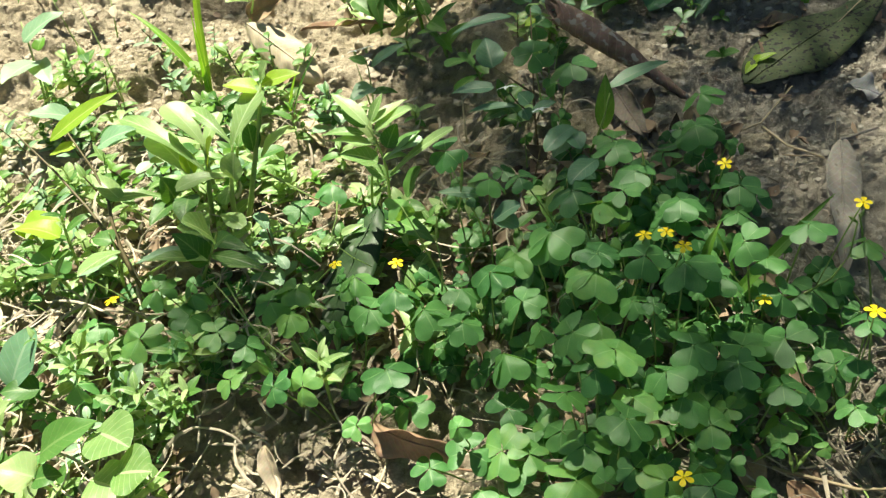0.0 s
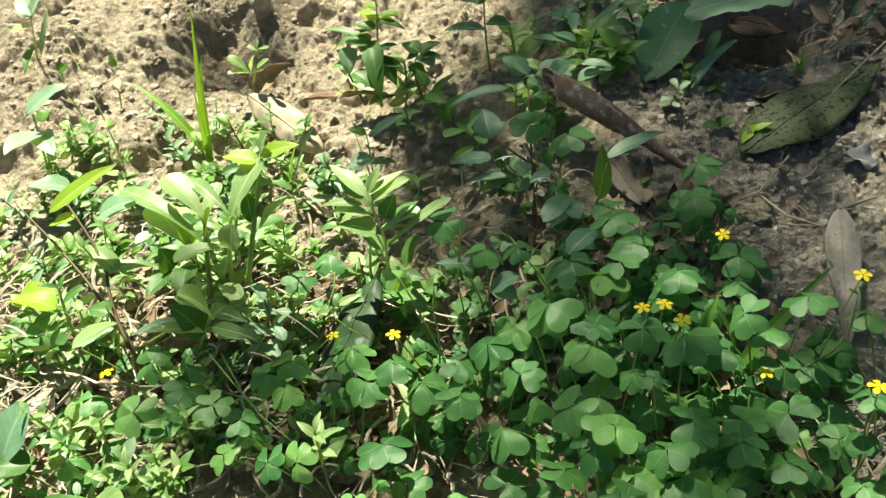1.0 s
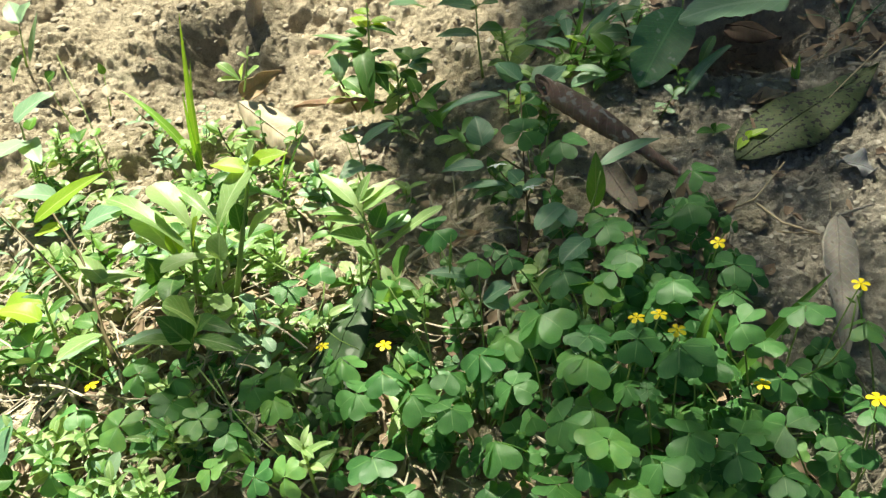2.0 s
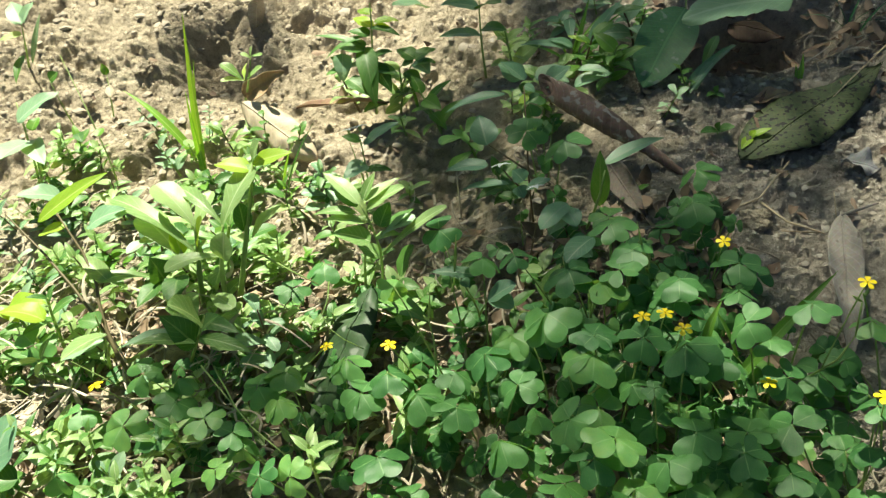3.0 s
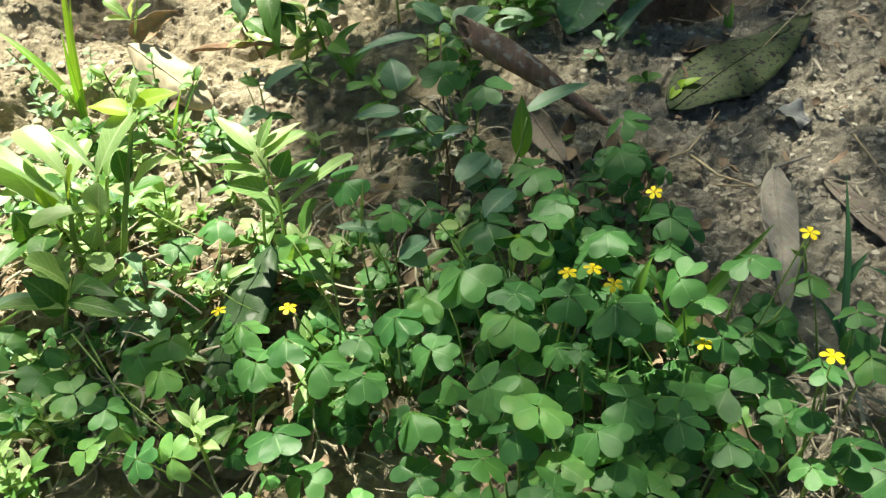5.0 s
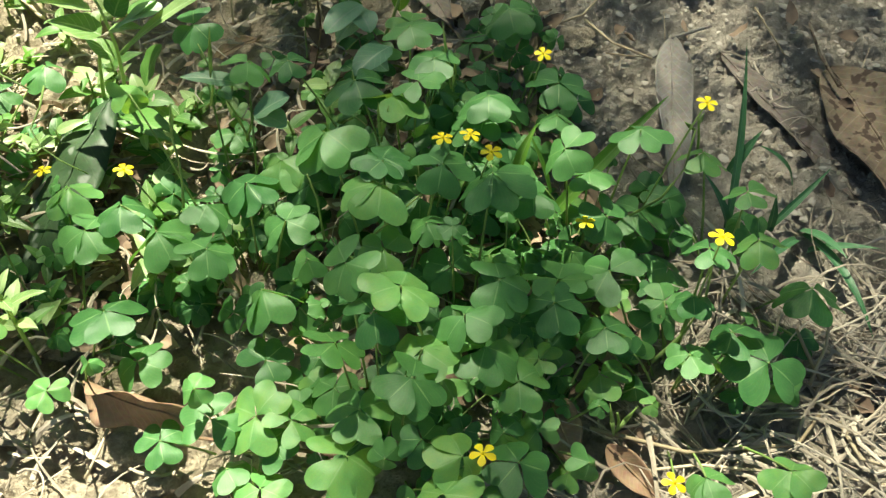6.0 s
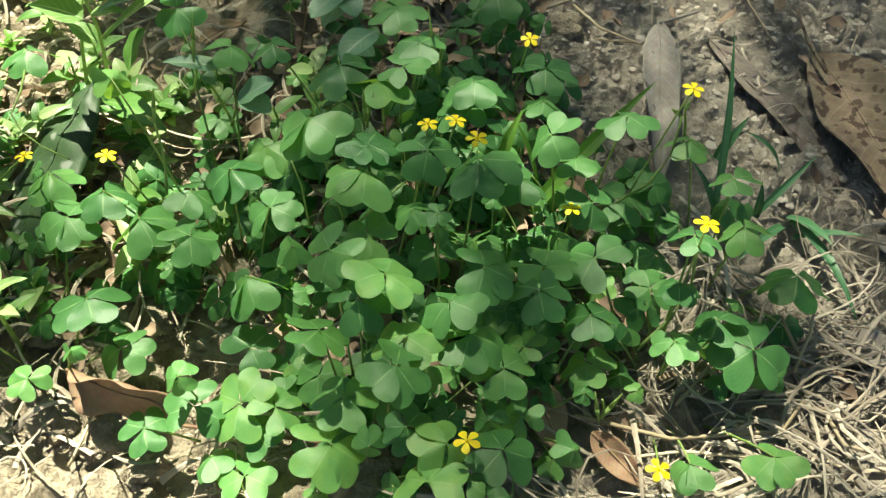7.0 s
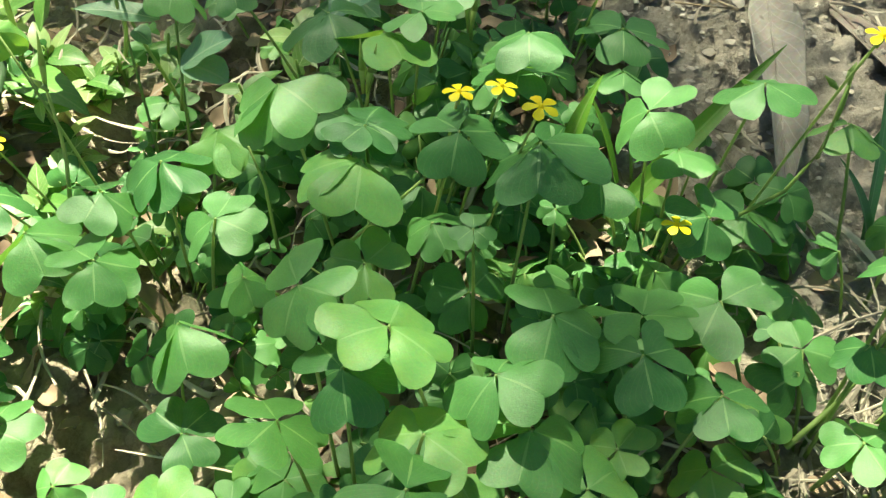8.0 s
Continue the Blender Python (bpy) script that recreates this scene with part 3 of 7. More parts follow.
sorrel((-0.290, -0.059), [(-0.2919, -0.0733, 0.0200, 0.0123, 71, 13, -69), (-0.3205, -0.1063, 0.0200, 0.0141, 42, 17, 4), (-0.3549, -0.1384, 0.0200, 0.0126, 65, 13, -73), (-0.4078, -0.0297, 0.0200, 0.0145, 45, 25, 15), (-0.3177, -0.0656, 0.0200, 0.0125, 46, 11, 1)], [(-0.2006, -0.0400, -0.0014, 7, 9), (-0.3504, -0.0714, 0.0200, 1, 27)], filler=33, height=0.030, seed=300,
       tops=[(-0.2076, 0.0363, 0.0040, 0.0157, 181, -23, 274, -6, 43, -34), (-0.2230, -0.0018, 0.0200, 0.0119, 210, 5, 324, -12, 98, 0), (-0.2916, -0.0879, 0.0150, 0.0135, 138, 9, 354, -37, 261, 12), (-0.2696, -0.1032, 0.0150, 0.0124, 243, 10, 1, -4, 118, -3), (-0.3592, -0.0847, 0.0120, 0.0132, 176, -9, 36, -49, 292, -1), (-0.2984, -0.1137, 0.0200, 0.0124, 171, -9, 45, -34, 283, -3)])
sorrel((0.102, -0.201), [(0.0755, -0.1985, 0.0306, 0.0072, 56, 42, 0)], [(0.1000, -0.1843, 0.0924, 2, -28), (0.0800, -0.2523, 0.0202, 12, -18)], filler=14, height=0.037, seed=400,
       tops=[(0.0700, -0.1643, 0.0450, 0.0152, 18, 7, 231, -2, 131, -24), (0.1274, -0.2134, 0.0401, 0.0159, 89, -10, 317, -16, 202, -8), (0.1149, -0.1995, 0.0438, 0.0123, 154, -42, 27, -12, 238, 1), (0.0936, -0.2081, 0.0443, 0.0102, 164, -31, 276, 10, 26, -10), (0.0915, -0.2537, 0.0266, 0.0105, 202, -45, 267, 12, 13, -18), (0.1241, -0.2565, 0.0316, 0.0114, 207, -17, 295, 10, 43, -37), (0.0998, -0.1811, 0.0809, 0.0102, 135, -35, 258, 12, 3, -16), (0.0974, -0.1886, 0.0577, 0.0097, 153, -41, 256, 2, 9, -26)])
sorrel((0.142, -0.151), [], [], filler=7, height=0.044, seed=500,
       tops=[(0.1576, -0.1814, 0.0432, 0.0155, 148, -39, 242, 5, 340, -20), (0.1282, -0.1078, 0.0526, 0.0123, 139, -40, 353, -25, 252, 5), (0.1367, -0.1393, 0.0607, 0.0106, 137, -42, 9, -6, 258, 12), (0.1295, -0.1697, 0.0664, 0.0117, 150, -48, 10, -12, 250, 1)])
sorrel((0.007, -0.169), [(0.0189, -0.1819, 0.0371, 0.0095, 111, 34, 53)], [], filler=13, height=0.040, seed=600,
       tops=[(0.0219, -0.1297, 0.0760, 0.0174, 153, -38, 256, -1, 358, -10), (-0.0223, -0.1776, 0.0680, 0.0155, 203, 30, 320, -6, 71, -29), (0.0018, -0.1897, 0.0620, 0.0131, 219, -19, 323, 20, 59, -28), (0.0182, -0.1754, 0.0630, 0.0137, 250, -2, 87, -13, 337, -22), (0.0457, -0.1689, 0.0483, 0.0133, 186, 34, 63, -11, 340, 29), (0.0028, -0.1449, 0.0604, 0.0058, 208, -11, 315, -7, 82, -5)])
sorrel((-0.033, -0.207), [(-0.0345, -0.2344, 0.0338, 0.0076, 53, 42, -7), (-0.0195, -0.2299, 0.0383, 0.0098, 72, 7, 51)], [], filler=19, height=0.039, seed=700,
       tops=[(-0.0432, -0.1628, 0.0660, 0.0136, 242, -29, 105, -12, 320, 24), (-0.0339, -0.1844, 0.0620, 0.0133, 272, -19, 120, -18, 17, -1), (-0.0499, -0.1925, 0.0542, 0.0132, 236, 32, 332, -17, 112, -30), (-0.0164, -0.2015, 0.0590, 0.0136, 163, -28, 51, -22, 318, 1), (-0.0218, -0.2158, 0.0640, 0.0140, 220, 3, 302, -19, 75, -28), (-0.0426, -0.2126, 0.0340, 0.0130, 24, -18, 259, -7, 146, -23), (-0.0491, -0.2293, 0.0280, 0.0160, 117, -18, 234, -4, 329, -27), (-0.0059, -0.2431, 0.0498, 0.0124, 106, -15, 200, 7, 309, -48), (-0.0148, -0.2565, 0.0499, 0.0138, 145, -38, 49, -25, 344, 10)])
sorrel((0.080, -0.111), [(0.0600, -0.1445, 0.0325, 0.0103, 77, 21, -41)], [(0.0672, -0.1330, 0.0392, 0, 3), (0.1165, -0.1132, 0.0913, 3, -37)], filler=16, height=0.038, seed=800,
       tops=[(0.0579, -0.1124, 0.0680, 0.0134, 144, -54, 279, -10, 39, 9), (0.1013, -0.1164, 0.0220, 0.0144, 129, -16, 247, 6, 357, -14), (0.0771, -0.1332, 0.0426, 0.0118, 181, -3, 261, -33, 56, -12), (0.0416, -0.1288, 0.0589, 0.0120, 147, -49, 259, 1, 3, -25), (0.0933, -0.1079, 0.0720, 0.0131, 195, -10, 305, 13, 41, -21), (0.0677, -0.0667, 0.0408, 0.0116, 148, -29, 11, -25, 252, 10), (0.0732, -0.1095, 0.0467, 0.0125, 127, -38, 258, 19, 357, -11)])
sorrel((0.034, -0.211), [(0.0459, -0.2435, 0.0293, 0.0089, 51, 16, 13), (0.0270, -0.2296, 0.0350, 0.0078, 17, 29, -54), (0.0125, -0.2313, 0.0398, 0.0087, 60, 41, -47)], [(0.0008, -0.2451, 0.0554, 3, 21)], filler=14, height=0.038, seed=900,
       tops=[(0.0088, -0.2016, 0.0560, 0.0153, 247, 1, 136, -34, 342, -21), (0.0394, -0.1857, 0.0580, 0.0130, 143, -20, 21, -19, 271, -6), (0.0617, -0.1923, 0.0450, 0.0117, 162, -37, 262, -2, 22, -17), (0.0595, -0.2049, 0.0280, 0.0117, 147, -45, 260, 7, 18, 4), (0.0315, -0.2035, 0.0443, 0.0083, 148, -28, 43, 10, 271, 17), (0.0207, -0.2144, 0.0490, 0.0120, 32, -19, 264, -12, 146, -18), (0.0146, -0.2473, 0.0487, 0.0127, 220, -7, 345, -13, 104, -21)])
sorrel((-0.037, 0.122), [(-0.0423, 0.1479, 0.0455, 0.0115, 54, 34, -49)], [], filler=7, height=0.045, seed=1000,
       tops=[(-0.0469, 0.0954, 0.0580, 0.0152, 187, -1, 301, -12, 80, 14), (-0.0208, 0.0779, 0.0580, 0.0164, 157, -31, 271, -2, 19, -7)])
sorrel((-0.020, -0.119), [(-0.0600, -0.1440, 0.0444, 0.0097, 67, 8, 10), (-0.0267, -0.1447, 0.0478, 0.0109, 62, 12, -37)], [(0.0042, -0.0989, 0.0656, 9, -2), (0.0167, -0.0995, 0.0673, 2, -36), (0.0208, -0.1263, 0.0848, 7, -27)], filler=14, height=0.049, seed=1100,
       tops=[(-0.0252, -0.1202, 0.0630, 0.0178, 178, -8, 260, -3, 27, -50), (0.0025, -0.1150, 0.0670, 0.0144, 251, -25, 117, -21, 18, -22), (-0.0486, -0.0834, 0.0591, 0.0178, 255, -20, 313, -4, 181, -40), (-0.0237, -0.1077, 0.0638, 0.0116, 228, 11, 329, -1, 73, -20), (0.0171, -0.0843, 0.0580, 0.0101, 147, -42, 263, 8, 24, -7), (-0.0067, -0.1339, 0.0500, 0.0097, 181, -36, 287, -5, 57, -16), (-0.0234, -0.1055, 0.0631, 0.0125, 207, 6, 323, 6, 63, -17)])
sorrel((-0.198, -0.130), [(-0.1536, -0.1763, 0.0284, 0.0059, 78, 19, -50), (-0.1674, -0.1898, 0.0327, 0.0080, 44, 7, 55), (-0.2374, -0.1314, 0.0200, 0.0117, 60, 29, 19), (-0.2247, -0.1515, 0.0200, 0.0113, 61, 29, -60), (-0.2060, -0.1532, 0.0200, 0.0113, 61, 41, -35)], [], filler=31, height=0.035, seed=1200,
       tops=[(-0.1587, -0.1341, 0.0020, 0.0178, 52, -27, 289, 17, 197, -8), (-0.1458, -0.1543, -0.0130, 0.0131, 73, -16, 335, 4, 203, -27), (-0.1832, -0.0576, 0.0040, 0.0154, 176, -24, 271, -7, 36, -35), (-0.1706, -0.0897, 0.0080, 0.0158, 203, -18, 300, -16, 76, -25), (-0.2183, -0.0762, 0.0200, 0.0135, 156, -6, 19, -45, 271, -10), (-0.2177, -0.1034, 0.0270, 0.0135, 202, -26, 293, -14, 34, -41), (-0.2356, -0.0852, 0.0200, 0.0131, 172, -17, 296, -24, 77, -6), (-0.2444, -0.1227, 0.0250, 0.0106, 150, 2, 33, -27, 271, 3), (-0.2550, -0.1406, 0.0150, 0.0102, 218, -15, 343, 19, 95, -8)])
sorrel((-0.093, -0.192), [(-0.1114, -0.1893, 0.0209, 0.0083, 87, 14, -29)], [], filler=19, height=0.028, seed=1300,
       tops=[(-0.0831, -0.1403, 0.0180, 0.0178, 217, -49, 281, -3, 23, -42), (-0.1083, -0.1939, 0.0000, 0.0130, 187, -1, 327, 1, 86, 7), (-0.0885, -0.1946, 0.0000, 0.0153, 44, 19, 143, -13, 255, -3), (-0.0732, -0.1994, 0.0020, 0.0110, 154, 9, 50, -21, 296, 7), (-0.0841, -0.2045, -0.0060, 0.0127, 39, -20, 303, 6, 209, -56), (-0.1337, -0.1944, -0.0160, 0.0111, 33, -11, 282, 1, 152, -15), (-0.1031, -0.2128, -0.0120, 0.0110, 35, -33, 296, 9, 203, -40), (-0.0880, -0.2249, -0.0080, 0.0118, 70, -30, 331, 3, 199, -16), (-0.0840, -0.1676, 0.0000, 0.0119, 136, 5, 44, -1, 291, 0)])


# sorrel among the sunlit weeds and at the back
for k, (x, y, n, r, h) in enumerate([(-0.17, -0.06, 14, 0.05, 0.035), (-0.24, -0.12, 16, 0.06, 0.03), (-0.31, -0.06, 14, 0.06, 0.03), (-0.36, -0.14, 12, 0.06, 0.03), (-0.26, -0.01, 12, 0.05, 0.03), (-0.14, 0.02, 10, 0.04, 0.03), (-0.06, 0.03, 10, 0.05, 0.03), (-0.42, -0.04, 10, 0.06, 0.03), (0.02, 0.02, 9, 0.05, 0.03), (-0.03, -0.03, 16, 0.05, 0.045), (-0.10, -0.10, 16, 0.05, 0.04), (0.03, -0.15, 18, 0.06, 0.045), (-0.02, -0.21, 14, 0.05, 0.035)]):
    sorrel((x, y), [], [], filler=n, spread_r=r, height=h, seed=3000 + 100 * k, label="small wood sorrel among other weeds" if x < -0.12 else "wood sorrel low beneath taller leaves")

# low leaves that close the patch
for k, (x, y, n, r, h) in enumerate([(0.00, -0.10, 30, 0.045, 0.045), (0.05, -0.09, 30, 0.045, 0.045), (-0.05, -0.15, 26, 0.045, 0.035), (0.05, -0.04, 24, 0.045, 0.04), (0.01, -0.06, 28, 0.045, 0.05), (-0.05, -0.07, 26, 0.045, 0.04), (0.01, -0.19, 26, 0.045, 0.035), (0.06, -0.14, 26, 0.04, 0.04), (-0.11, -0.04, 24, 0.05, 0.035)]):
    sorrel((x, y), [], [], filler=round(n * 0.7), spread_r=r, height=h * 0.8, seed=6000 + 100 * k, label="low wood sorrel beneath taller leaves")


# ---- dead leaves, straw and crumbs: materials ----
BROWN = dry_material("brown_dead_leaf", (0.075, 0.048, 0.034), (0.17, 0.108, 0.074))
CREAM = dry_material("bleached_dead_leaf", (0.42, 0.34, 0.24), (0.62, 0.53, 0.40), rough=0.6)
GREY = dry_material("grey_dead_leaf", (0.28, 0.248, 0.212), (0.49, 0.44, 0.38), (0.19, 0.16, 0.135), 90.0, 0.64)
GREY_BROWN = dry_material("grey_brown_dead_leaf", (0.13, 0.108, 0.09), (0.29, 0.245, 0.205), (0.09, 0.07, 0.055), 90.0, 0.62)
SPOTTED = dry_material("spotted_dead_leaf", (0.13, 0.093, 0.062), (0.31, 0.245, 0.172), (0.085, 0.058, 0.042), 150.0, 0.58)
OLIVE = dry_material("olive_spotted_leaf", (0.034, 0.056, 0.022), (0.080, 0.096, 0.041), (0.010, 0.010, 0.010), 260.0, 0.60, rough=0.6)
DULL = dry_material("dull_green_fallen_leaf", (0.020, 0.046, 0.018), (0.046, 0.088, 0.034), (0.17, 0.20, 0.16), 70.0, 0.60, rough=0.5)
TAN = dry_material("tan_dead_leaf", (0.30, 0.20, 0.12), (0.46, 0.34, 0.22))
PAPER = dry_material("grey_white_scrap", (0.20, 0.20, 0.20), (0.42, 0.42, 0.42), rough=0.9)
WAVY = dry_material("light_brown_dead_leaf", (0.22, 0.135, 0.085), (0.40, 0.275, 0.18), glow=0.2)
MOTTLED = dry_material("dull_green_mottled_leaf", (0.075, 0.18, 0.085), (0.13, 0.27, 0.13), (0.25, 0.33, 0.25), 130.0, 0.66, rough=0.5, glow=0.2)


def between(a, b, bend):
    """The azimuth, pitch and length of a leaf from a to b that nods by bend."""
    a, b = Vector(a), Vector(b)
    d = b - a
    chord = d.length
    L = chord * (bend / 2) / math.sin(bend / 2) if abs(bend) > 0.01 else chord
    return math.degrees(math.atan2(d.y, d.x)), math.degrees(math.asin(max(-1, min(1, d.z / chord)))) + math.degrees(bend) / 2, L


def leaf_from(plant, a, b, W, shape="lance", material=None, bend=0.5, roll=0.0, seed=0, name="leaf", label="", **more):
    az, pitch, L = between(a, b, bend)
    v, f, uv = blade(L, W, shape, bend=bend, seed=seed, **more)
    return part(name, mesh(name, v, f, uv), material, plant, aim(a, az, pitch, roll), label)


def stalk(plant, points, r0=0.0012, r1=0.0008, material=None, name="stem", n=5):
    pts = [Vector(p) for p in points]
    if len(pts) > 2:                     # soften the corners
        out = [pts[0]]
        for p, q in zip(pts, pts[1:]):
            out += [p.lerp(q, 0.3), p.lerp(q, 0.7)]
        pts = out + [pts[-1]]
    return part(name, mesh(name, *tube(pts, r0, r1, n)), material or STALK, plant)


def herb(name, label, category, base, stems, leaves, stem_material=None, group="", seed=0, r=0.0014):
    """A weed: stems as lists of points, leaves as (from, to, width, shape, material, bend, roll)."""
    plant = thing(name, base, label, category, group)
    for pts in stems:
        stalk(plant, pts, r, r * 0.35, stem_material)
    for k, (a, b, W, shape, material, bend, roll) in enumerate(leaves):
        leaf_from(plant, a, b, W, shape, material, bend, roll, seed=seed + k, fold=0.22, wave=0.03, nu=16)
    return plant


def fallen(label, a, b, W, material, shape="lance", bend=0.3, roll=0.0, seed=0, curl=0.5, wave=0.06, stem=None, fold=0.1, name="fallen_leaf", twist=0.0, serr=0.0, nu=26, nv=12):
    """A dead leaf on the ground, from its foot a to its tip b."""
    az, pitch, L = between(a, b, bend)
    v, f, uv = blade(L, W, shape, nu, nv, fold, bend, wave, serr, curl, twist, seed)
    rnd = random.Random(seed)
    o = Vector((rnd.uniform(0, 50), 0, 0))
    v = [(p[0], p[1], p[2] + 0.0022 * noise.noise(Vector(p) * 60 + o) + 0.0012 * noise.noise(Vector(p) * 150 + o)) for p in v]
    leaf = single(name, thick(mesh(name, v, f, uv), 0.0004), material, aim(a, az, pitch, roll), label, "dead leaf", "leaf litter")
    n = nv + 1
    mid = [Vector(v[i * n + nv // 2]) + Vector((0, 0, 0.0002)) for i in range(0, nu + 1, 2)]
    part("midrib", mesh("midrib", *tube(mid, 0.0008, 0.0003, 5)), material, leaf, leaf.matrix_basis.copy())
    if stem:
        part("leaf_stem", mesh("leaf_stem", *tube(stem, 0.0008, 0.0012, 5)), material, leaf)
    return leaf


def straw(label, points, r=0.0011, name="straw", material=None):
    pts = [Vector(p) for p in points]
    out = [pts[0]]
    for p, q in zip(pts, pts[1:]):
        out += [p.lerp(q, 0.33), p.lerp(q, 0.67), q]
    return single(name, mesh(name, *tube(out, r * 0.7, r * 0.5, 6)), material or STRAW, Matrix(), label, "straw", "straws and twigs")


# ---- fallen leaves ----
def rolled(label, a, b, r, material, seed):
    """A leaf rolled into a tapering tube, open at its upper end."""
    a, b = Vector(a), Vector(b)
    d = (b - a).normalized()
    e = d.cross(Vector((0, 0, 1))).normalized()
    g = e.cross(d)
    V, F, U = [], [], []
    nu, nv = 40, 40
    for i in range(nu + 1):
        u = i / nu
        w = r * (0.80 + 0.45 * math.sin(math.pi * min(1, u * 1.25 + 0.12)) - 0.55 * u ** 3)
        for j in range(nv + 1):
            v = j / nv
            t = 2 * math.pi * 1.35 * v - 0.6
            q = w * (1.0 - 0.34 * v)
            lip = 0.010 * math.sin(t * 1.1 + 1) * (1 - u) ** 4
            p = a + d * ((b - a).length * u + lip) + e * (q * math.cos(t)) + g * (q * 0.85 * math.sin(t))
            p += g * (0.004 * math.sin(u * 3.2 + 0.5)) + Vector((0, 0, 1)) * (0.0016 * noise.noise(Vector((u * 22, v * 6, seed))) + 0.0007 * noise.noise(Vector((u * 70, v * 9, seed + 4))))
            V.append(p)
            U.append((v, u))
    for i in range(nu):
        for j in range(nv):
            k = i * (nv + 1) + j
            F.append((k, k + 1, k + nv + 2, k + nv + 1))
    return single("rolled_leaf", thick(mesh("rolled_leaf", V, F, U), 0.0004), material, Matrix(), label, "dead leaf", "leaf litter")


ROLLED = dry_material("rolled_dead_leaf", (0.15, 0.095, 0.072), (0.36, 0.245, 0.19), (0.42, 0.37, 0.32), 150.0, 0.60)
rolled("rolled brown dead leaf lying on the soil like a tube", (-0.0286, 0.1596, 0.0500), (0.0682, 0.0885, 0.0060), 0.0088, ROLLED, 3)
fallen("bleached curled dead leaf in full sun", (-0.3094, 0.2601, 0.0120), (-0.2406, 0.1920, -0.0220), 0.040, CREAM, "ellipse", 0.35, 22, 12, curl=-0.9, wave=0.06)
fallen("brown curled dead leaf on sunlit soil", (-0.3127, 0.2885, -0.0040), (-0.2689, 0.2884, 0.0100), 0.024, TAN, "ovate", 0.5, 50, 13, curl=1.1, wave=0.12)
fallen("red-brown dead leaf edge-on beneath a weed", (-0.2587, 0.2587, -0.0060), (-0.1605, 0.2492, -0.0040), 0.014, WAVY, "lance", 0.35, -25, 14, curl=0.9, wave=0.10)
fallen("olive green fallen leaf with black spots", (0.1121, 0.0967, 0.0040), (0.2464, 0.1900, 0.0080), 0.060, OLIVE, "lance", 0.2, -4, 15, curl=-0.35, wave=0.05, nu=32)
fallen("long grey-brown dry leaf lying on bare soil", (0.1603, 0.0214, 0.0100), (0.1248, -0.0994, 0.0040), 0.025, GREY, "lance", 0.35, 10, 16, curl=1.0, wave=0.10, twist=0.25, stem=[(0.1839, 0.0213, 0.0160), (0.1734, 0.0208, 0.0130), (0.1592, 0.0183, 0.0110)])
fallen("twisted grey-brown dry leaf on bare soil", (0.1937, 0.0160, -0.0010), (0.2306, -0.1062, -0.0020), 0.0185, GREY_BROWN, "lance", 0.06, 4, 17, curl=0.35, wave=0.10, twist=0.2, fold=0.2)
fallen("large brown dead leaf with dark spots, curled on bare soil", (0.2532, -0.0063, 0.0020), (0.2587, -0.1343, 0.0040), 0.056, SPOTTED, "ellipse", 0.22, 6, 18, curl=0.55, wave=0.05, stem=[(0.2479, 0.0236, 0.0120), (0.2455, -0.0031, 0.0100), (0.2450, -0.0313, 0.0120)])
fallen("dull dark green fallen leaf among the weeds", (-0.1731, 0.0206, -0.0089), (-0.2191, -0.0839, -0.0392), 0.042, DULL, "ellipse", 0.3, 12, 19, curl=-0.5, wave=0.04)
fallen("brown wavy dead leaf on sunlit clods", (-0.1737, -0.1570, -0.0235), (-0.1176, -0.1943, -0.0207), 0.032, WAVY, "ellipse", 0.2, 74, 20, curl=0.8, wave=0.13, stem=[(-0.1254, -0.1877, -0.0297), (-0.0860, -0.1985, -0.0249), (-0.0426, -0.2156, -0.0118)])
fallen("rusty dead leaf under the straw", (0.0595, -0.2303, 0.0119), (0.0760, -0.2562, 0.0060), 0.014, WAVY, "lance", 0.3, 25, 21, curl=0.8)
fallen("crumpled grey dead leaf in the shade", (0.0128, 0.1043, 0.0120), (0.0255, 0.0434, 0.0040), 0.022, GREY_BROWN, "lance", 0.4, 30, 22, curl=0.8, wave=0.16)
fallen("dark brown curled leaf in deep shade", (0.1605, 0.3297, -0.0220), (0.2018, 0.2919, -0.0220), 0.040, BROWN, "ovate", 0.5, 0, 23, curl=-0.9)
fallen("crumpled grey-white scrap on bare soil", (0.1810, 0.0829, 0.0040), (0.2041, 0.0693, 0.0040), 0.019, PAPER, "ellipse", 0.4, 0, 24, curl=0.5, wave=0.22, name="scrap")
fallen("tan dead leaf standing on its edge", (0.1751, 0.1699, 0.0020), (0.2279, 0.3369, -0.0701), 0.012, TAN, "lance", 0.2, 40, 25, curl=0.8)
fallen("tan leaf scrap on bare soil", (0.1398, 0.1669, 0.0030), (0.1719, 0.1712, 0.0060), 0.014, TAN, "ovate", 0.4, 10, 26, curl=0.7, wave=0.15)
fallen("grey dead leaf hanging between weeds", (-0.3120, 0.4267, 0.0300), (-0.3413, 0.4723, -0.0515), 0.020, GREY, "lance", 0.2, 30, 27, curl=0.6)
fallen("pale withered leaf on shaded clods", (-0.2385, -0.1702, -0.0186), (-0.2317, -0.1988, -0.0350), 0.016, CREAM, "lance", 0.25, 20, 28, curl=0.9)
fallen("withered leaf edge in sunlight among the stems", (-0.4297, -0.0401, -0.0290), (-0.4064, -0.0833, -0.0291), 0.022, CREAM, "ovate", 0.5, 10, 29, curl=0.8, wave=0.15)
fallen("small brown dead leaf in the shade", (0.1872, -0.1981, 0.0040), (0.2099, -0.2116, 0.0080), 0.024, GREY, "ovate", 0.4, 0, 30, curl=0.6, wave=0.1)
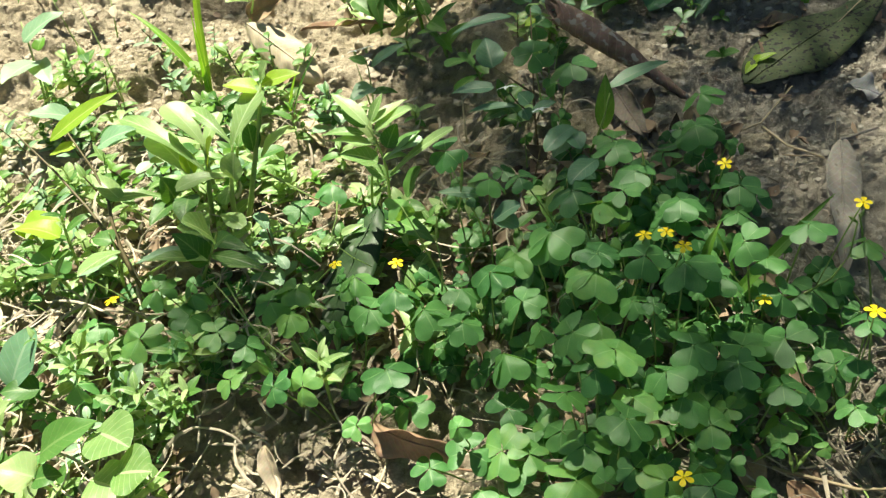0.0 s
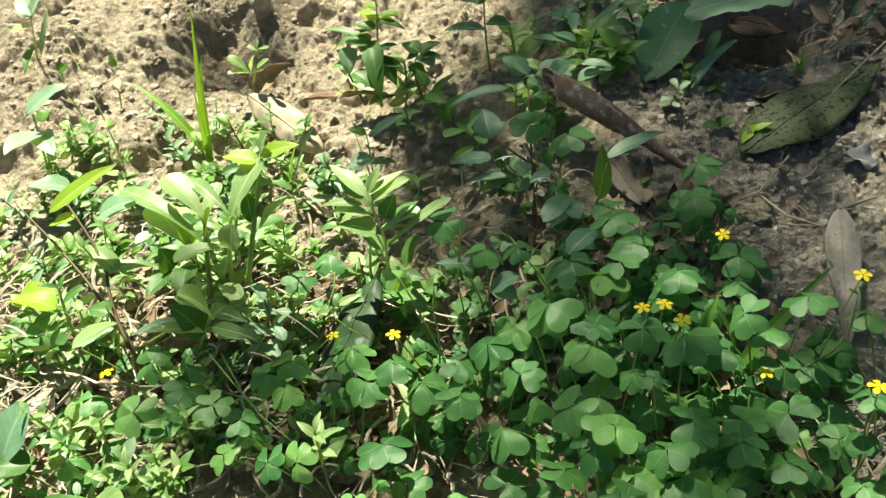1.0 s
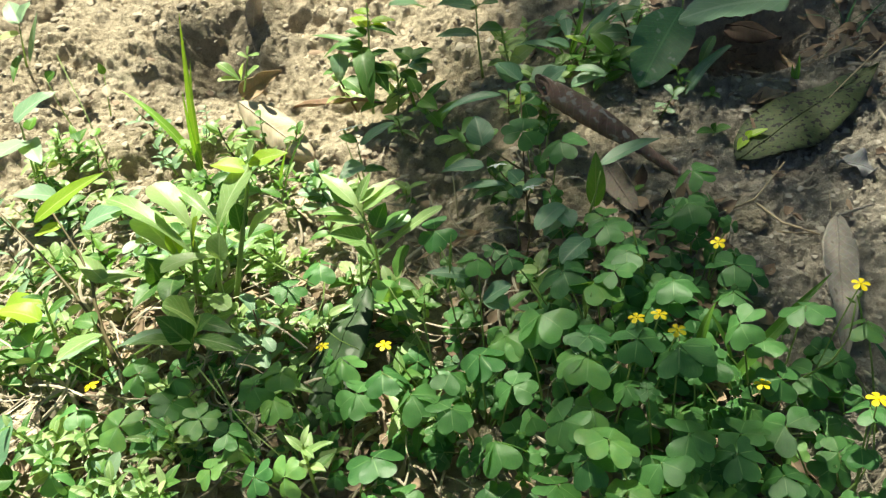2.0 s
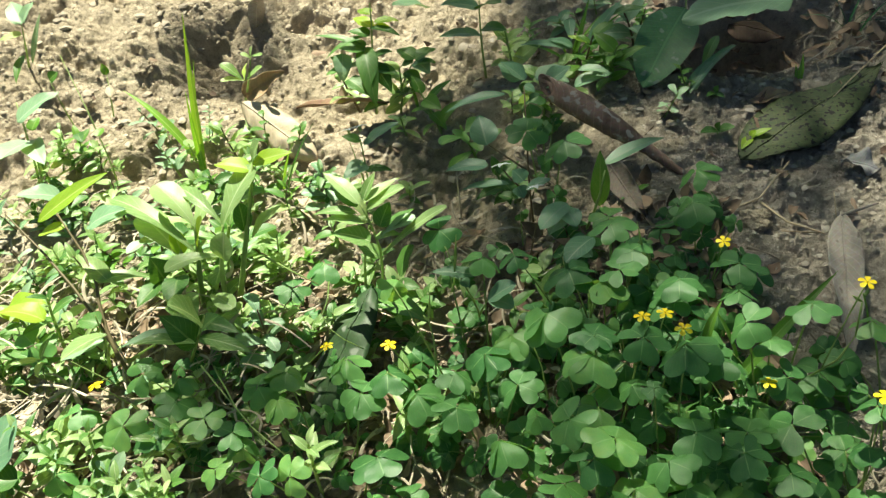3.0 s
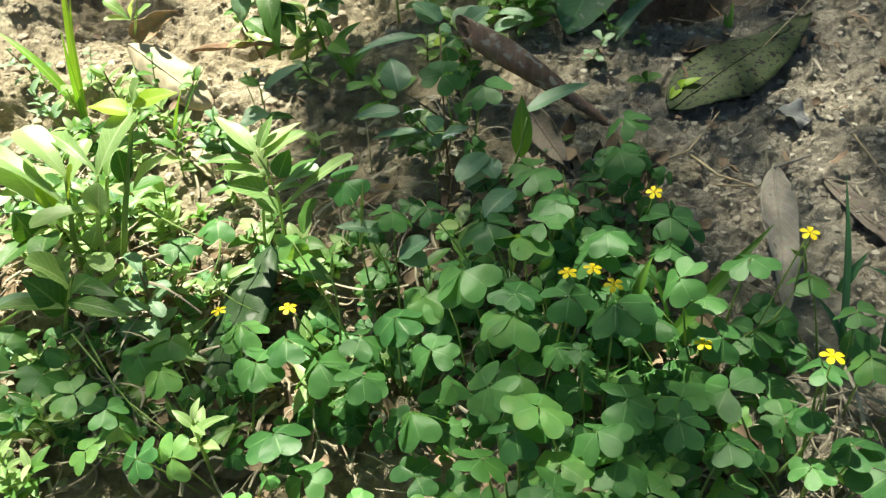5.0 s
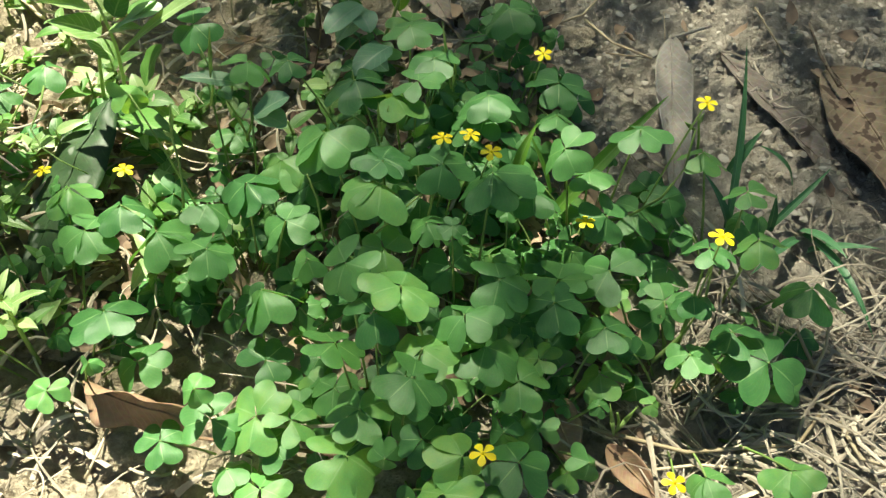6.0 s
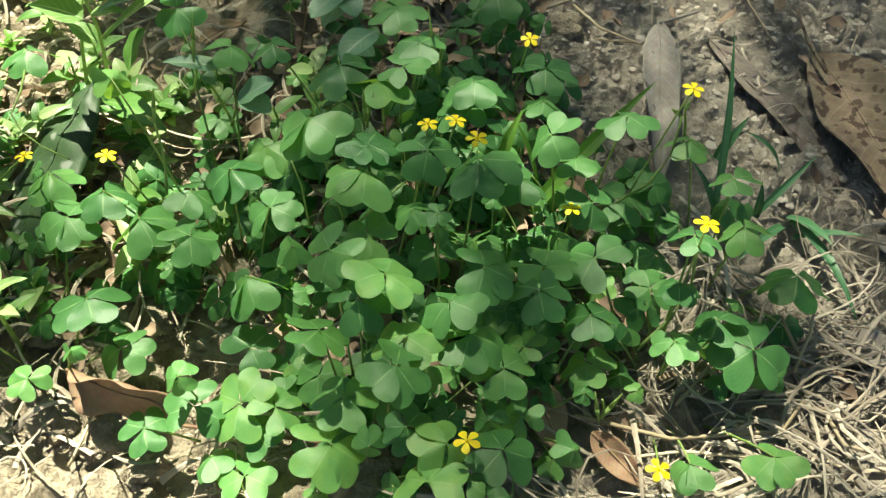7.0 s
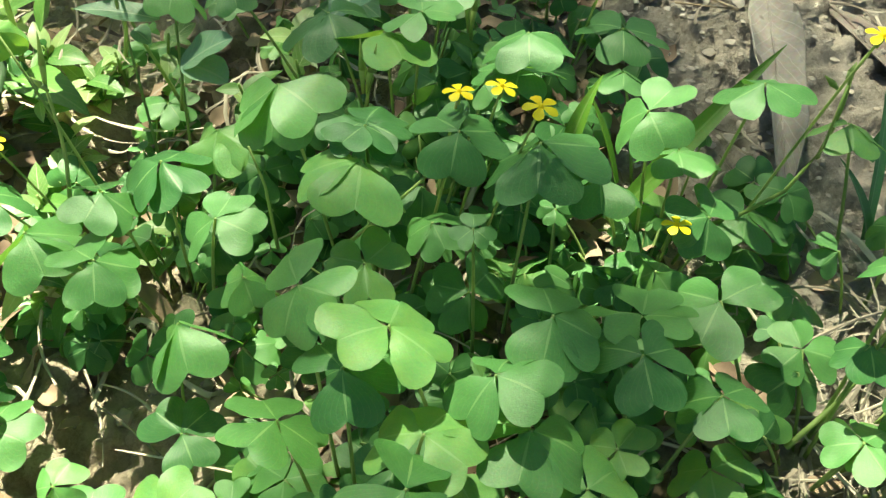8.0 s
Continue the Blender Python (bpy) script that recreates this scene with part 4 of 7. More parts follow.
fallen("brown dead leaf under the sorrel", (0.0411, -0.2055, 0.0038), (0.0468, -0.2387, 0.0039), 0.018, TAN, "ovate", 0.4, 0, 31, curl=0.6, wave=0.14)
fallen("pale dead leaf scrap beneath the rosette", (-0.2851, 0.0714, -0.0289), (-0.2852, 0.0255, -0.0317), 0.014, CREAM, "lance", 0.3, 30, 32, curl=0.8)
fallen("dead leaf scrap on sunlit soil", (-0.2510, 0.1504, -0.0245), (-0.2276, 0.1152, -0.0256), 0.016, CREAM, "ovate", 0.4, 0, 33, curl=0.6, wave=0.12)
fallen("brown leaf stub in dappled light", (-0.1218, 0.0660, -0.0290), (-0.0875, 0.0820, -0.0226), 0.012, TAN, "lance", 0.3, 0, 34, curl=0.5, wave=0.12)

# ---- straws and twigs ----
straw("bent dry straw on bare soil", [(0.0733, 0.0342, 0.0060), (0.1125, 0.0478, 0.0080), (0.1445, 0.0863, 0.0060)], 0.0013)
straw("dry straw on bare soil", [(0.1141, 0.0478, 0.0040), (0.1248, 0.0219, 0.0070), (0.1471, 0.0104, 0.0030)], 0.0013)
straw("thin dry straw on bare soil", [(0.1207, 0.0187, 0.0020), (0.1458, 0.0112, 0.0030)], 0.0007)
straw("pale dry stalk standing in the soil", [(-0.1066, 0.1009, -0.0272), (-0.1064, 0.1236, 0.0041)], 0.0013)
straw("thin dark twig on bare soil", [(0.0486, 0.1449, 0.0020), (0.0843, 0.1831, 0.0050)], 0.0007, "twig", BARK)
straw("long thin straw over a fallen leaf", [(0.2610, 0.2143, 0.0120), (0.2173, 0.1718, 0.0120), (0.1814, 0.1383, 0.0080)], 0.0010)
straw("grey straw beside a fallen leaf", [(0.2579, 0.2398, 0.0037), (0.2258, 0.2208, 0.0049), (0.2029, 0.2188, -0.0014)], 0.0011)
straw("thin straw on shaded soil", [(0.2126, 0.2545, 0.0066), (0.2110, 0.2988, -0.0314)], 0.0007)
straw("thin straw on bare soil", [(0.1661, 0.0511, 0.0030), (0.1593, 0.0243, 0.0030)], 0.0006)
straw("thin straw on sunlit soil", [(0.2260, 0.0508, 0.0030), (0.2293, 0.0062, 0.0030)], 0.0009)
straw("short straw on bare soil", [(0.2688, -0.0146, 0.0030), (0.2827, 0.0051, 0.0050)], 0.0007)
straw("reddish bare stalk in the shade", [(-0.0647, 0.0131, -0.0275), (-0.0527, 0.0330, -0.0021), (-0.0476, 0.0310, 0.0244)], 0.0009, "twig", STALK_RED)
straw("thin bent stalk in the shade", [(-0.0933, 0.0777, -0.0243), (-0.0713, 0.0511, -0.0123), (-0.0629, 0.0347, -0.0153), (-0.0696, 0.0339, -0.0274)], 0.0008)
straw("long pale straw over the dead grass", [(0.0545, -0.2212, 0.0099), (0.0913, -0.2379, 0.0140), (0.1412, -0.2392, 0.0120), (0.1666, -0.2179, 0.0080)], 0.0015)
straw("pale straw over the dead grass", [(0.0995, -0.2218, 0.0100), (0.1192, -0.2060, 0.0120), (0.1434, -0.2011, 0.0080)], 0.0012)
straw("forked white straw over the dead grass", [(0.1584, -0.2113, 0.0080), (0.1653, -0.1996, 0.0220), (0.1685, -0.1886, 0.0300)], 0.0013)
straw("pale straw standing over the dead grass", [(0.1646, -0.2092, 0.0080), (0.1577, -0.1994, 0.0180), (0.1552, -0.1898, 0.0220)], 0.0014)
straw("long straw in dappled light", [(0.0605, -0.2411, 0.0060), (0.0959, -0.2424, 0.0100), (0.1489, -0.2517, 0.0060), (0.1832, -0.2607, 0.0060)], 0.0012)
straw("curling straw in dappled light", [(0.1649, -0.2299, 0.0080), (0.1642, -0.2491, 0.0140), (0.1783, -0.2522, 0.0080)], 0.0014)
straw("dry stalk on sunlit clods", [(-0.1719, -0.1999, -0.0370), (-0.1653, -0.1889, -0.0322), (-0.1626, -0.1696, -0.0383)], 0.0012)

# ---- grass ----
def grass(label, base, blades, material, seed=0, name="grass_tuft", width=0.005):
    tuft = thing(name, base, label, "grass", "grass tufts")
    for k, (a, b, W, bend, roll) in enumerate(blades):
        leaf_from(tuft, a, b, W, "grass", material, bend, roll, seed + k, "blade", fold=0.35, nu=12, nv=4)
    return tuft


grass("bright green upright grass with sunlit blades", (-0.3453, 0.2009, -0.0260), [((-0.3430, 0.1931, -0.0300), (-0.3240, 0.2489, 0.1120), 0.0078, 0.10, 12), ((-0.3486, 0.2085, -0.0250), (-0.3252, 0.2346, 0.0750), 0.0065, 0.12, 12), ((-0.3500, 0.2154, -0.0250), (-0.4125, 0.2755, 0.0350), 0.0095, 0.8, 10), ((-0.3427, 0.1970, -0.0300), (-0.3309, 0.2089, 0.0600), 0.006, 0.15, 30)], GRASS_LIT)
grass("long green grass blades rising from the sorrel", (0.0573, -0.1093, -0.0003), [((0.0624, -0.1064, 0.0150), (0.1262, -0.0706, 0.0500), 0.0080, 0.45, 15), ((0.0568, -0.1078, 0.0300), (0.0471, -0.0899, 0.0600), 0.007, 0.2, 40), ((0.0399, -0.1038, 0.0400), (0.0414, -0.0895, 0.0650), 0.006, 0.9, -40)], GRASS, 20)
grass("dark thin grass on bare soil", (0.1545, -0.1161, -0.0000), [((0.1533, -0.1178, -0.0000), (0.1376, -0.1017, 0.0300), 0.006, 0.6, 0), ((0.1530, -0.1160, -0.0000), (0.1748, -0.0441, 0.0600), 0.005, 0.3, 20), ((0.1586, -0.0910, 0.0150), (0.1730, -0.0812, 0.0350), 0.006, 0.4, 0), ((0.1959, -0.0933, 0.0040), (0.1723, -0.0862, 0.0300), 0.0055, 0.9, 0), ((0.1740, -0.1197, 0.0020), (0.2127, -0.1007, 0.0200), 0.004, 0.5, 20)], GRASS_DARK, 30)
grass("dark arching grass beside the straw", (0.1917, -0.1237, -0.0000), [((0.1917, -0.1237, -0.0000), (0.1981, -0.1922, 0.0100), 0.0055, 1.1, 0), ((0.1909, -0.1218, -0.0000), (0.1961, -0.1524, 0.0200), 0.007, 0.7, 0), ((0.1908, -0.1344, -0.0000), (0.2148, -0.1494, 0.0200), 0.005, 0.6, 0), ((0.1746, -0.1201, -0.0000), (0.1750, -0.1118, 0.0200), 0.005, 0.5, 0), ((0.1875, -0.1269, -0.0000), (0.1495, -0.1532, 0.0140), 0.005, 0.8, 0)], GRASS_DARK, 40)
grass("grass tuft in the shade at the back", (0.0016, 0.2602, -0.0002), [((0.0016, 0.2602, -0.0002), (0.0293, 0.2600, 0.0500), 0.006, 0.5, 0), ((0.0029, 0.2626, -0.0001), (0.0281, 0.2954, 0.0500), 0.005, 0.3, 20), ((0.0006, 0.2605, -0.0002), (-0.0427, 0.2637, 0.0300), 0.006, 0.8, 0), ((-0.0004, 0.2653, -0.0001), (-0.0137, 0.2676, 0.0300), 0.006, 0.6, 0), ((0.0041, 0.2596, -0.0002), (0.0416, 0.2529, 0.0300), 0.005, 0.7, 0), ((0.0081, 0.2723, 0.0001), (0.0557, 0.2803, 0.0400), 0.006, 0.5, 0), ((0.0029, 0.2626, -0.0001), (0.0131, 0.2548, 0.0500), 0.005, 0.4, 30)], GRASS, 50)
grass("broad grass blades on dark soil", (0.0931, 0.2024, -0.0000), [((0.0913, 0.2003, -0.0000), (0.1345, 0.2149, 0.0300), 0.009, 0.6, 10), ((0.0946, 0.1937, -0.0000), (0.1172, 0.2047, 0.0200), 0.006, 0.5, 10)], BLUISH, 60)
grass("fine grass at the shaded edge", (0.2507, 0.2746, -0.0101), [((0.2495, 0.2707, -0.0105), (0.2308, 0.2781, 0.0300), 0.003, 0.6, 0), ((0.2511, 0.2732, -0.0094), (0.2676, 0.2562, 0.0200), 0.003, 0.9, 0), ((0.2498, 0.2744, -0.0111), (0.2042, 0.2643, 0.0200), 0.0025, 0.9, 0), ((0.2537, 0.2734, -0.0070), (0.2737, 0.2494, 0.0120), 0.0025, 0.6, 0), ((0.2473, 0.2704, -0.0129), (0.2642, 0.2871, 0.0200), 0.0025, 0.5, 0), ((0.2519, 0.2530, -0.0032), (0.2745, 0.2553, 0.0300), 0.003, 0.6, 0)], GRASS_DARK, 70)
grass("small grass blade on bare soil", (0.1802, 0.1863, -0.0000), [((0.1802, 0.1863, -0.0000), (0.1914, 0.2049, 0.0180), 0.005, 0.4, 30), ((0.1810, 0.1861, -0.0000), (0.1789, 0.1989, 0.0140), 0.004, 0.4, -30)], GRASS, 80)
grass("thin grass in front of the weeds", (-0.2599, 0.1573, -0.0259), [((-0.2599, 0.1573, -0.0259), (-0.2158, 0.1386, 0.0550), 0.006, 0.3, 30), ((-0.2625, 0.1577, -0.0259), (-0.2313, 0.1301, 0.0500), 0.004, 0.3, 0), ((-0.1412, 0.2293, -0.0151), (-0.1427, 0.2460, 0.0300), 0.006, 0.2, 60)], GRASS, 90)

# ---- broad-leaved weeds ----
def rosette(base, tops, label, seed, leaves=8, L=(0.030, 0.052), material=None, thickness=0.0022):
    """A weed of several upright shoots, each with spoon-shaped leaves that arch outwards."""
    rnd = random.Random(seed)
    plant = thing("broad_leaf_weed", base, label, "weed", "broad-leaved weeds")
    base = Vector(base)
    mid = sum((Vector(t) for t in tops), Vector()) / len(tops)
    for t in tops:
        t = Vector(t)
        foot = base.lerp(Vector((t.x, t.y, base.z)), 0.5)
        foot.z = level(foot.x, foot.y) - 0.001
        pts = arc(foot, t, 0.1, 6)
        stalk(plant, pts, thickness, thickness * 0.6)
        a0 = rnd.uniform(0, 6.28)
        out = math.atan2(t.y - mid.y, t.x - mid.x)
        for k in range(leaves):
            f = 0.42 + 0.58 * k / (leaves - 1)
            q = pts[min(5, int(f * 6))].lerp(pts[min(6, int(f * 6) + 1)], f * 6 % 1 if f < 1 else 1)
            a = a0 + 2.4 * k
            n = rnd.uniform(*L) * (1.0 - 0.35 * max(0.0, f - 0.7) / 0.3)
            up = rnd.uniform(0.1, 0.6) + 0.7 * max(0.0, f - 0.75)
            d = Vector((math.cos(a) + 0.25 * math.cos(out), math.sin(a) + 0.25 * math.sin(out), up)).normalized()
            leaf_from(plant, q, q + d * n, n * rnd.uniform(0.28, 0.42), "spatula" if n > 0.026 else rnd.choice(("lance", "ovate", "lance")), material or (BROAD if rnd.random() < 0.7 else WEED), rnd.uniform(0.5, 1.0), rnd.uniform(-15, 15), seed + k, fold=0.2, wave=0.035, nu=14)
    return plant


rosette((-0.3265, 0.0687, -0.0329), [(-0.3175, 0.0504, 0.0350), (-0.3031, 0.0620, 0.0450), (-0.2710, 0.0474, 0.0420)],
        "low pale green weed with spoon-shaped sunlit leaves", 100, leaves=5, L=(0.026, 0.044))
herb("broad_leaf_weed", "pale green weed with large spoon-shaped sunlit leaves", "weed", (-0.3118, 0.0320, -0.0349),
     [[(-0.3153, 0.0409, -0.0345), (-0.2947, 0.0148, 0.0200), (-0.2856, 0.0160, 0.0500), (-0.2849, 0.0272, 0.0650)], [(-0.2955, 0.0384, -0.0349), (-0.2772, 0.0122, 0.0200), (-0.2694, 0.0122, 0.0450), (-0.2634, 0.0218, 0.0650)], [(-0.3480, 0.0452, -0.0341), (-0.3235, 0.0192, 0.0200), (-0.3265, 0.0216, 0.0300)], [(-0.2865, 0.0402, -0.0349), (-0.2557, 0.0234, 0.0400), (-0.2435, 0.0485, 0.0750), (-0.2422, 0.0630, 0.0850)]],
     [((-0.2890, 0.0165, 0.0500), (-0.3541, 0.0717, 0.0660), 0.0165, "spatula", BROAD, 0.7, 10), ((-0.2863, 0.0289, 0.0620), (-0.3139, 0.0630, 0.0780), 0.022, "spatula", BROAD, 0.5, 15), ((-0.2665, 0.0284, 0.0620), (-0.3020, 0.0645, 0.0700), 0.012, "spatula", BROAD, 0.8, 0), ((-0.2649, 0.0241, 0.0620), (-0.2446, 0.0639, 0.0820), 0.024, "spatula", BROAD, 0.5, -10), ((-0.2980, 0.0150, 0.0450), (-0.3355, 0.0568, 0.0550), 0.023, "spatula", BROAD, 0.6, 0), ((-0.2706, 0.0124, 0.0450), (-0.3067, 0.0005, 0.0500), 0.015, "spatula", BROAD, 0.9, 0), ((-0.2665, 0.0079, 0.0450), (-0.2618, 0.0158, 0.0640), 0.021, "ellipse", BROAD, 0.3, 0)] + [((-0.2561, 0.0358, 0.0450), (-0.2543, 0.0482, 0.0620), 0.014, "ellipse", WEED, 0.4, 40), ((-0.2493, 0.0271, 0.0450), (-0.2280, 0.0480, 0.0580), 0.018, "ellipse", BROAD, 0.5, -25), ((-0.3263, 0.0153, 0.0300), (-0.3605, 0.0059, 0.0420), 0.013, "spatula", BROAD, 0.7, 0), ((-0.3116, 0.0079, 0.0120), (-0.2836, -0.0367, 0.0300), 0.025, "ovate", BROAD, 0.4, 0), ((-0.3434, 0.0552, 0.0600), (-0.3777, 0.0522, 0.0500), 0.016, "lance", BLUISH, 0.6, 0), ((-0.2865, 0.0055, 0.0150), (-0.2620, -0.0192, 0.0250), 0.014, "spatula", BROAD, 0.5, 0), ((-0.2599, 0.0551, 0.0600), (-0.2351, 0.0478, 0.0700), 0.015, "ellipse", WEED, 0.4, 0)] + [((-0.2419, 0.0610, 0.0850), (-0.2106, 0.0587, 0.0920), 0.015, "lance", YELLOW, 0.4, 10), ((-0.2421, 0.0623, 0.0850), (-0.2334, 0.0658, 0.1000), 0.016, "spatula", BROAD, 0.4, 0), ((-0.2439, 0.0612, 0.0800), (-0.2715, 0.0668, 0.0850), 0.016, "lance", YELLOW, 0.4, 0), ((-0.2997, 0.0187, 0.0450), (-0.3040, 0.0340, 0.0600), 0.013, "lance", YELLOW, 0.3, 30), ((-0.3199, 0.0140, 0.0250), (-0.3312, -0.0133, 0.0300), 0.018, "ovate", WEED, 0.5, 0), ((-0.3206, 0.0169, 0.0250), (-0.3228, 0.0206, 0.0450), 0.02, "ovate", WEED, 0.5, 20), ((-0.2878, 0.0179, 0.0450), (-0.2752, 0.0217, 0.0750), 0.014, "spatula", YELLOW, 0.2, 0)] + [((-0.3066, 0.0129, 0.0300), (-0.3040, -0.0171, 0.0300), 0.02, "ovate", WEED, 0.6, 0)], seed=110, r=0.0026)
herb("broad_leaf_weed", "sunlit weed with round pale leaves over dark soil", "weed", (-0.3177, -0.0111, -0.0359),
     [[(-0.3166, -0.0165, -0.0360), (-0.2738, -0.0569, 0.0400), (-0.2573, -0.0656, 0.0700)]],
     [((-0.2578, -0.0724, 0.0700), (-0.2680, -0.0774, 0.0956), 0.026, "ellipse", BROAD, 0.4, 0), ((-0.2802, -0.0527, 0.0300), (-0.3208, -0.0531, 0.0400), 0.014, "lance", BROAD, 0.6, 20), ((-0.2738, -0.0569, 0.0400), (-0.2353, -0.0734, 0.0400), 0.011, "lance", BROAD, 0.5, 0), ((-0.2825, -0.0508, 0.0250), (-0.3000, -0.0426, 0.0500), 0.02, "ovate", WEED, 0.6, 0), ((-0.2793, -0.0480, 0.0300), (-0.2586, -0.0483, 0.0500), 0.02, "ovate", WEED, 0.6, 0)], seed=130)
herb("broad_leaf_weed", "weed with whorls of lance-shaped green leaves", "weed", (-0.1724, 0.0314, -0.0380),
     [[(-0.1724, 0.0314, -0.0380), (-0.1584, 0.0165, 0.0200), (-0.1604, 0.0203, 0.0500), (-0.1663, 0.0269, 0.0660)], [(-0.1840, 0.0325, -0.0360), (-0.1732, 0.0303, 0.0200), (-0.1638, 0.0262, 0.0450)], [(-0.1562, 0.0119, 0.0300), (-0.1356, 0.0214, 0.0450)]],
     [((-0.1663, 0.0258, 0.0660), (-0.1909, 0.0547, 0.0760), 0.0125, "lance", BROAD, 0.5, 10), ((-0.1641, 0.0289, 0.0660), (-0.1535, 0.0421, 0.0800), 0.0085, "lance", BROAD, 0.3, 0), ((-0.1689, 0.0283, 0.0620), (-0.1864, 0.0484, 0.0660), 0.013, "lance", WEED, 0.5, 0),
      ((-0.1632, 0.0264, 0.0660), (-0.1383, 0.0433, 0.0720), 0.0105, "lance", BROAD, 0.5, -10), ((-0.1619, 0.0236, 0.0620), (-0.1336, 0.0305, 0.0740), 0.0165, "ellipse", BROAD, 0.5, -10), ((-0.1691, 0.0242, 0.0600), (-0.2021, 0.0310, 0.0580), 0.009, "lance", BROAD, 0.6, 0),
      ((-0.1651, 0.0181, 0.0550), (-0.1955, 0.0290, 0.0550), 0.011, "lance", BROAD, 0.6, 10), ((-0.1621, 0.0100, 0.0450), (-0.1889, 0.0183, 0.0500), 0.017, "ovate", BROAD, 0.6, 0), ((-0.1541, 0.0154, 0.0450), (-0.1301, 0.0227, 0.0520), 0.012, "spatula", PALE, 0.5, 0)] + [((-0.1599, 0.0167, 0.0420), (-0.1410, 0.0144, 0.0450), 0.0085, "lance", BROAD, 0.6, 0), ((-0.1557, 0.0107, 0.0300), (-0.1073, 0.0208, 0.0600), 0.0105, "spatula", BROAD, 0.5, 0), ((-0.1551, 0.0183, 0.0500), (-0.1453, 0.0288, 0.0620), 0.014, "ovate", WEED, 0.4, 20),
      ((-0.1483, 0.0213, 0.0450), (-0.1314, 0.0316, 0.0520), 0.016, "ovate", WEED, 0.5, -20), ((-0.1601, 0.0141, 0.0250), (-0.1754, 0.0232, 0.0320), 0.012, "lance", BROAD, 0.6, 0), ((-0.1679, 0.0147, -0.0200), (-0.1289, -0.0261, -0.0040), 0.019, "ovate", WEED, 0.6, 0),
      ((-0.1687, 0.0149, -0.0200), (-0.1929, -0.0020, -0.0120), 0.015, "ovate", WEED, 0.6, 0), ((-0.1479, 0.0077, 0.0100), (-0.1359, 0.0188, 0.0300), 0.018, "ellipse", WEED, 0.4, -20)], seed=150)
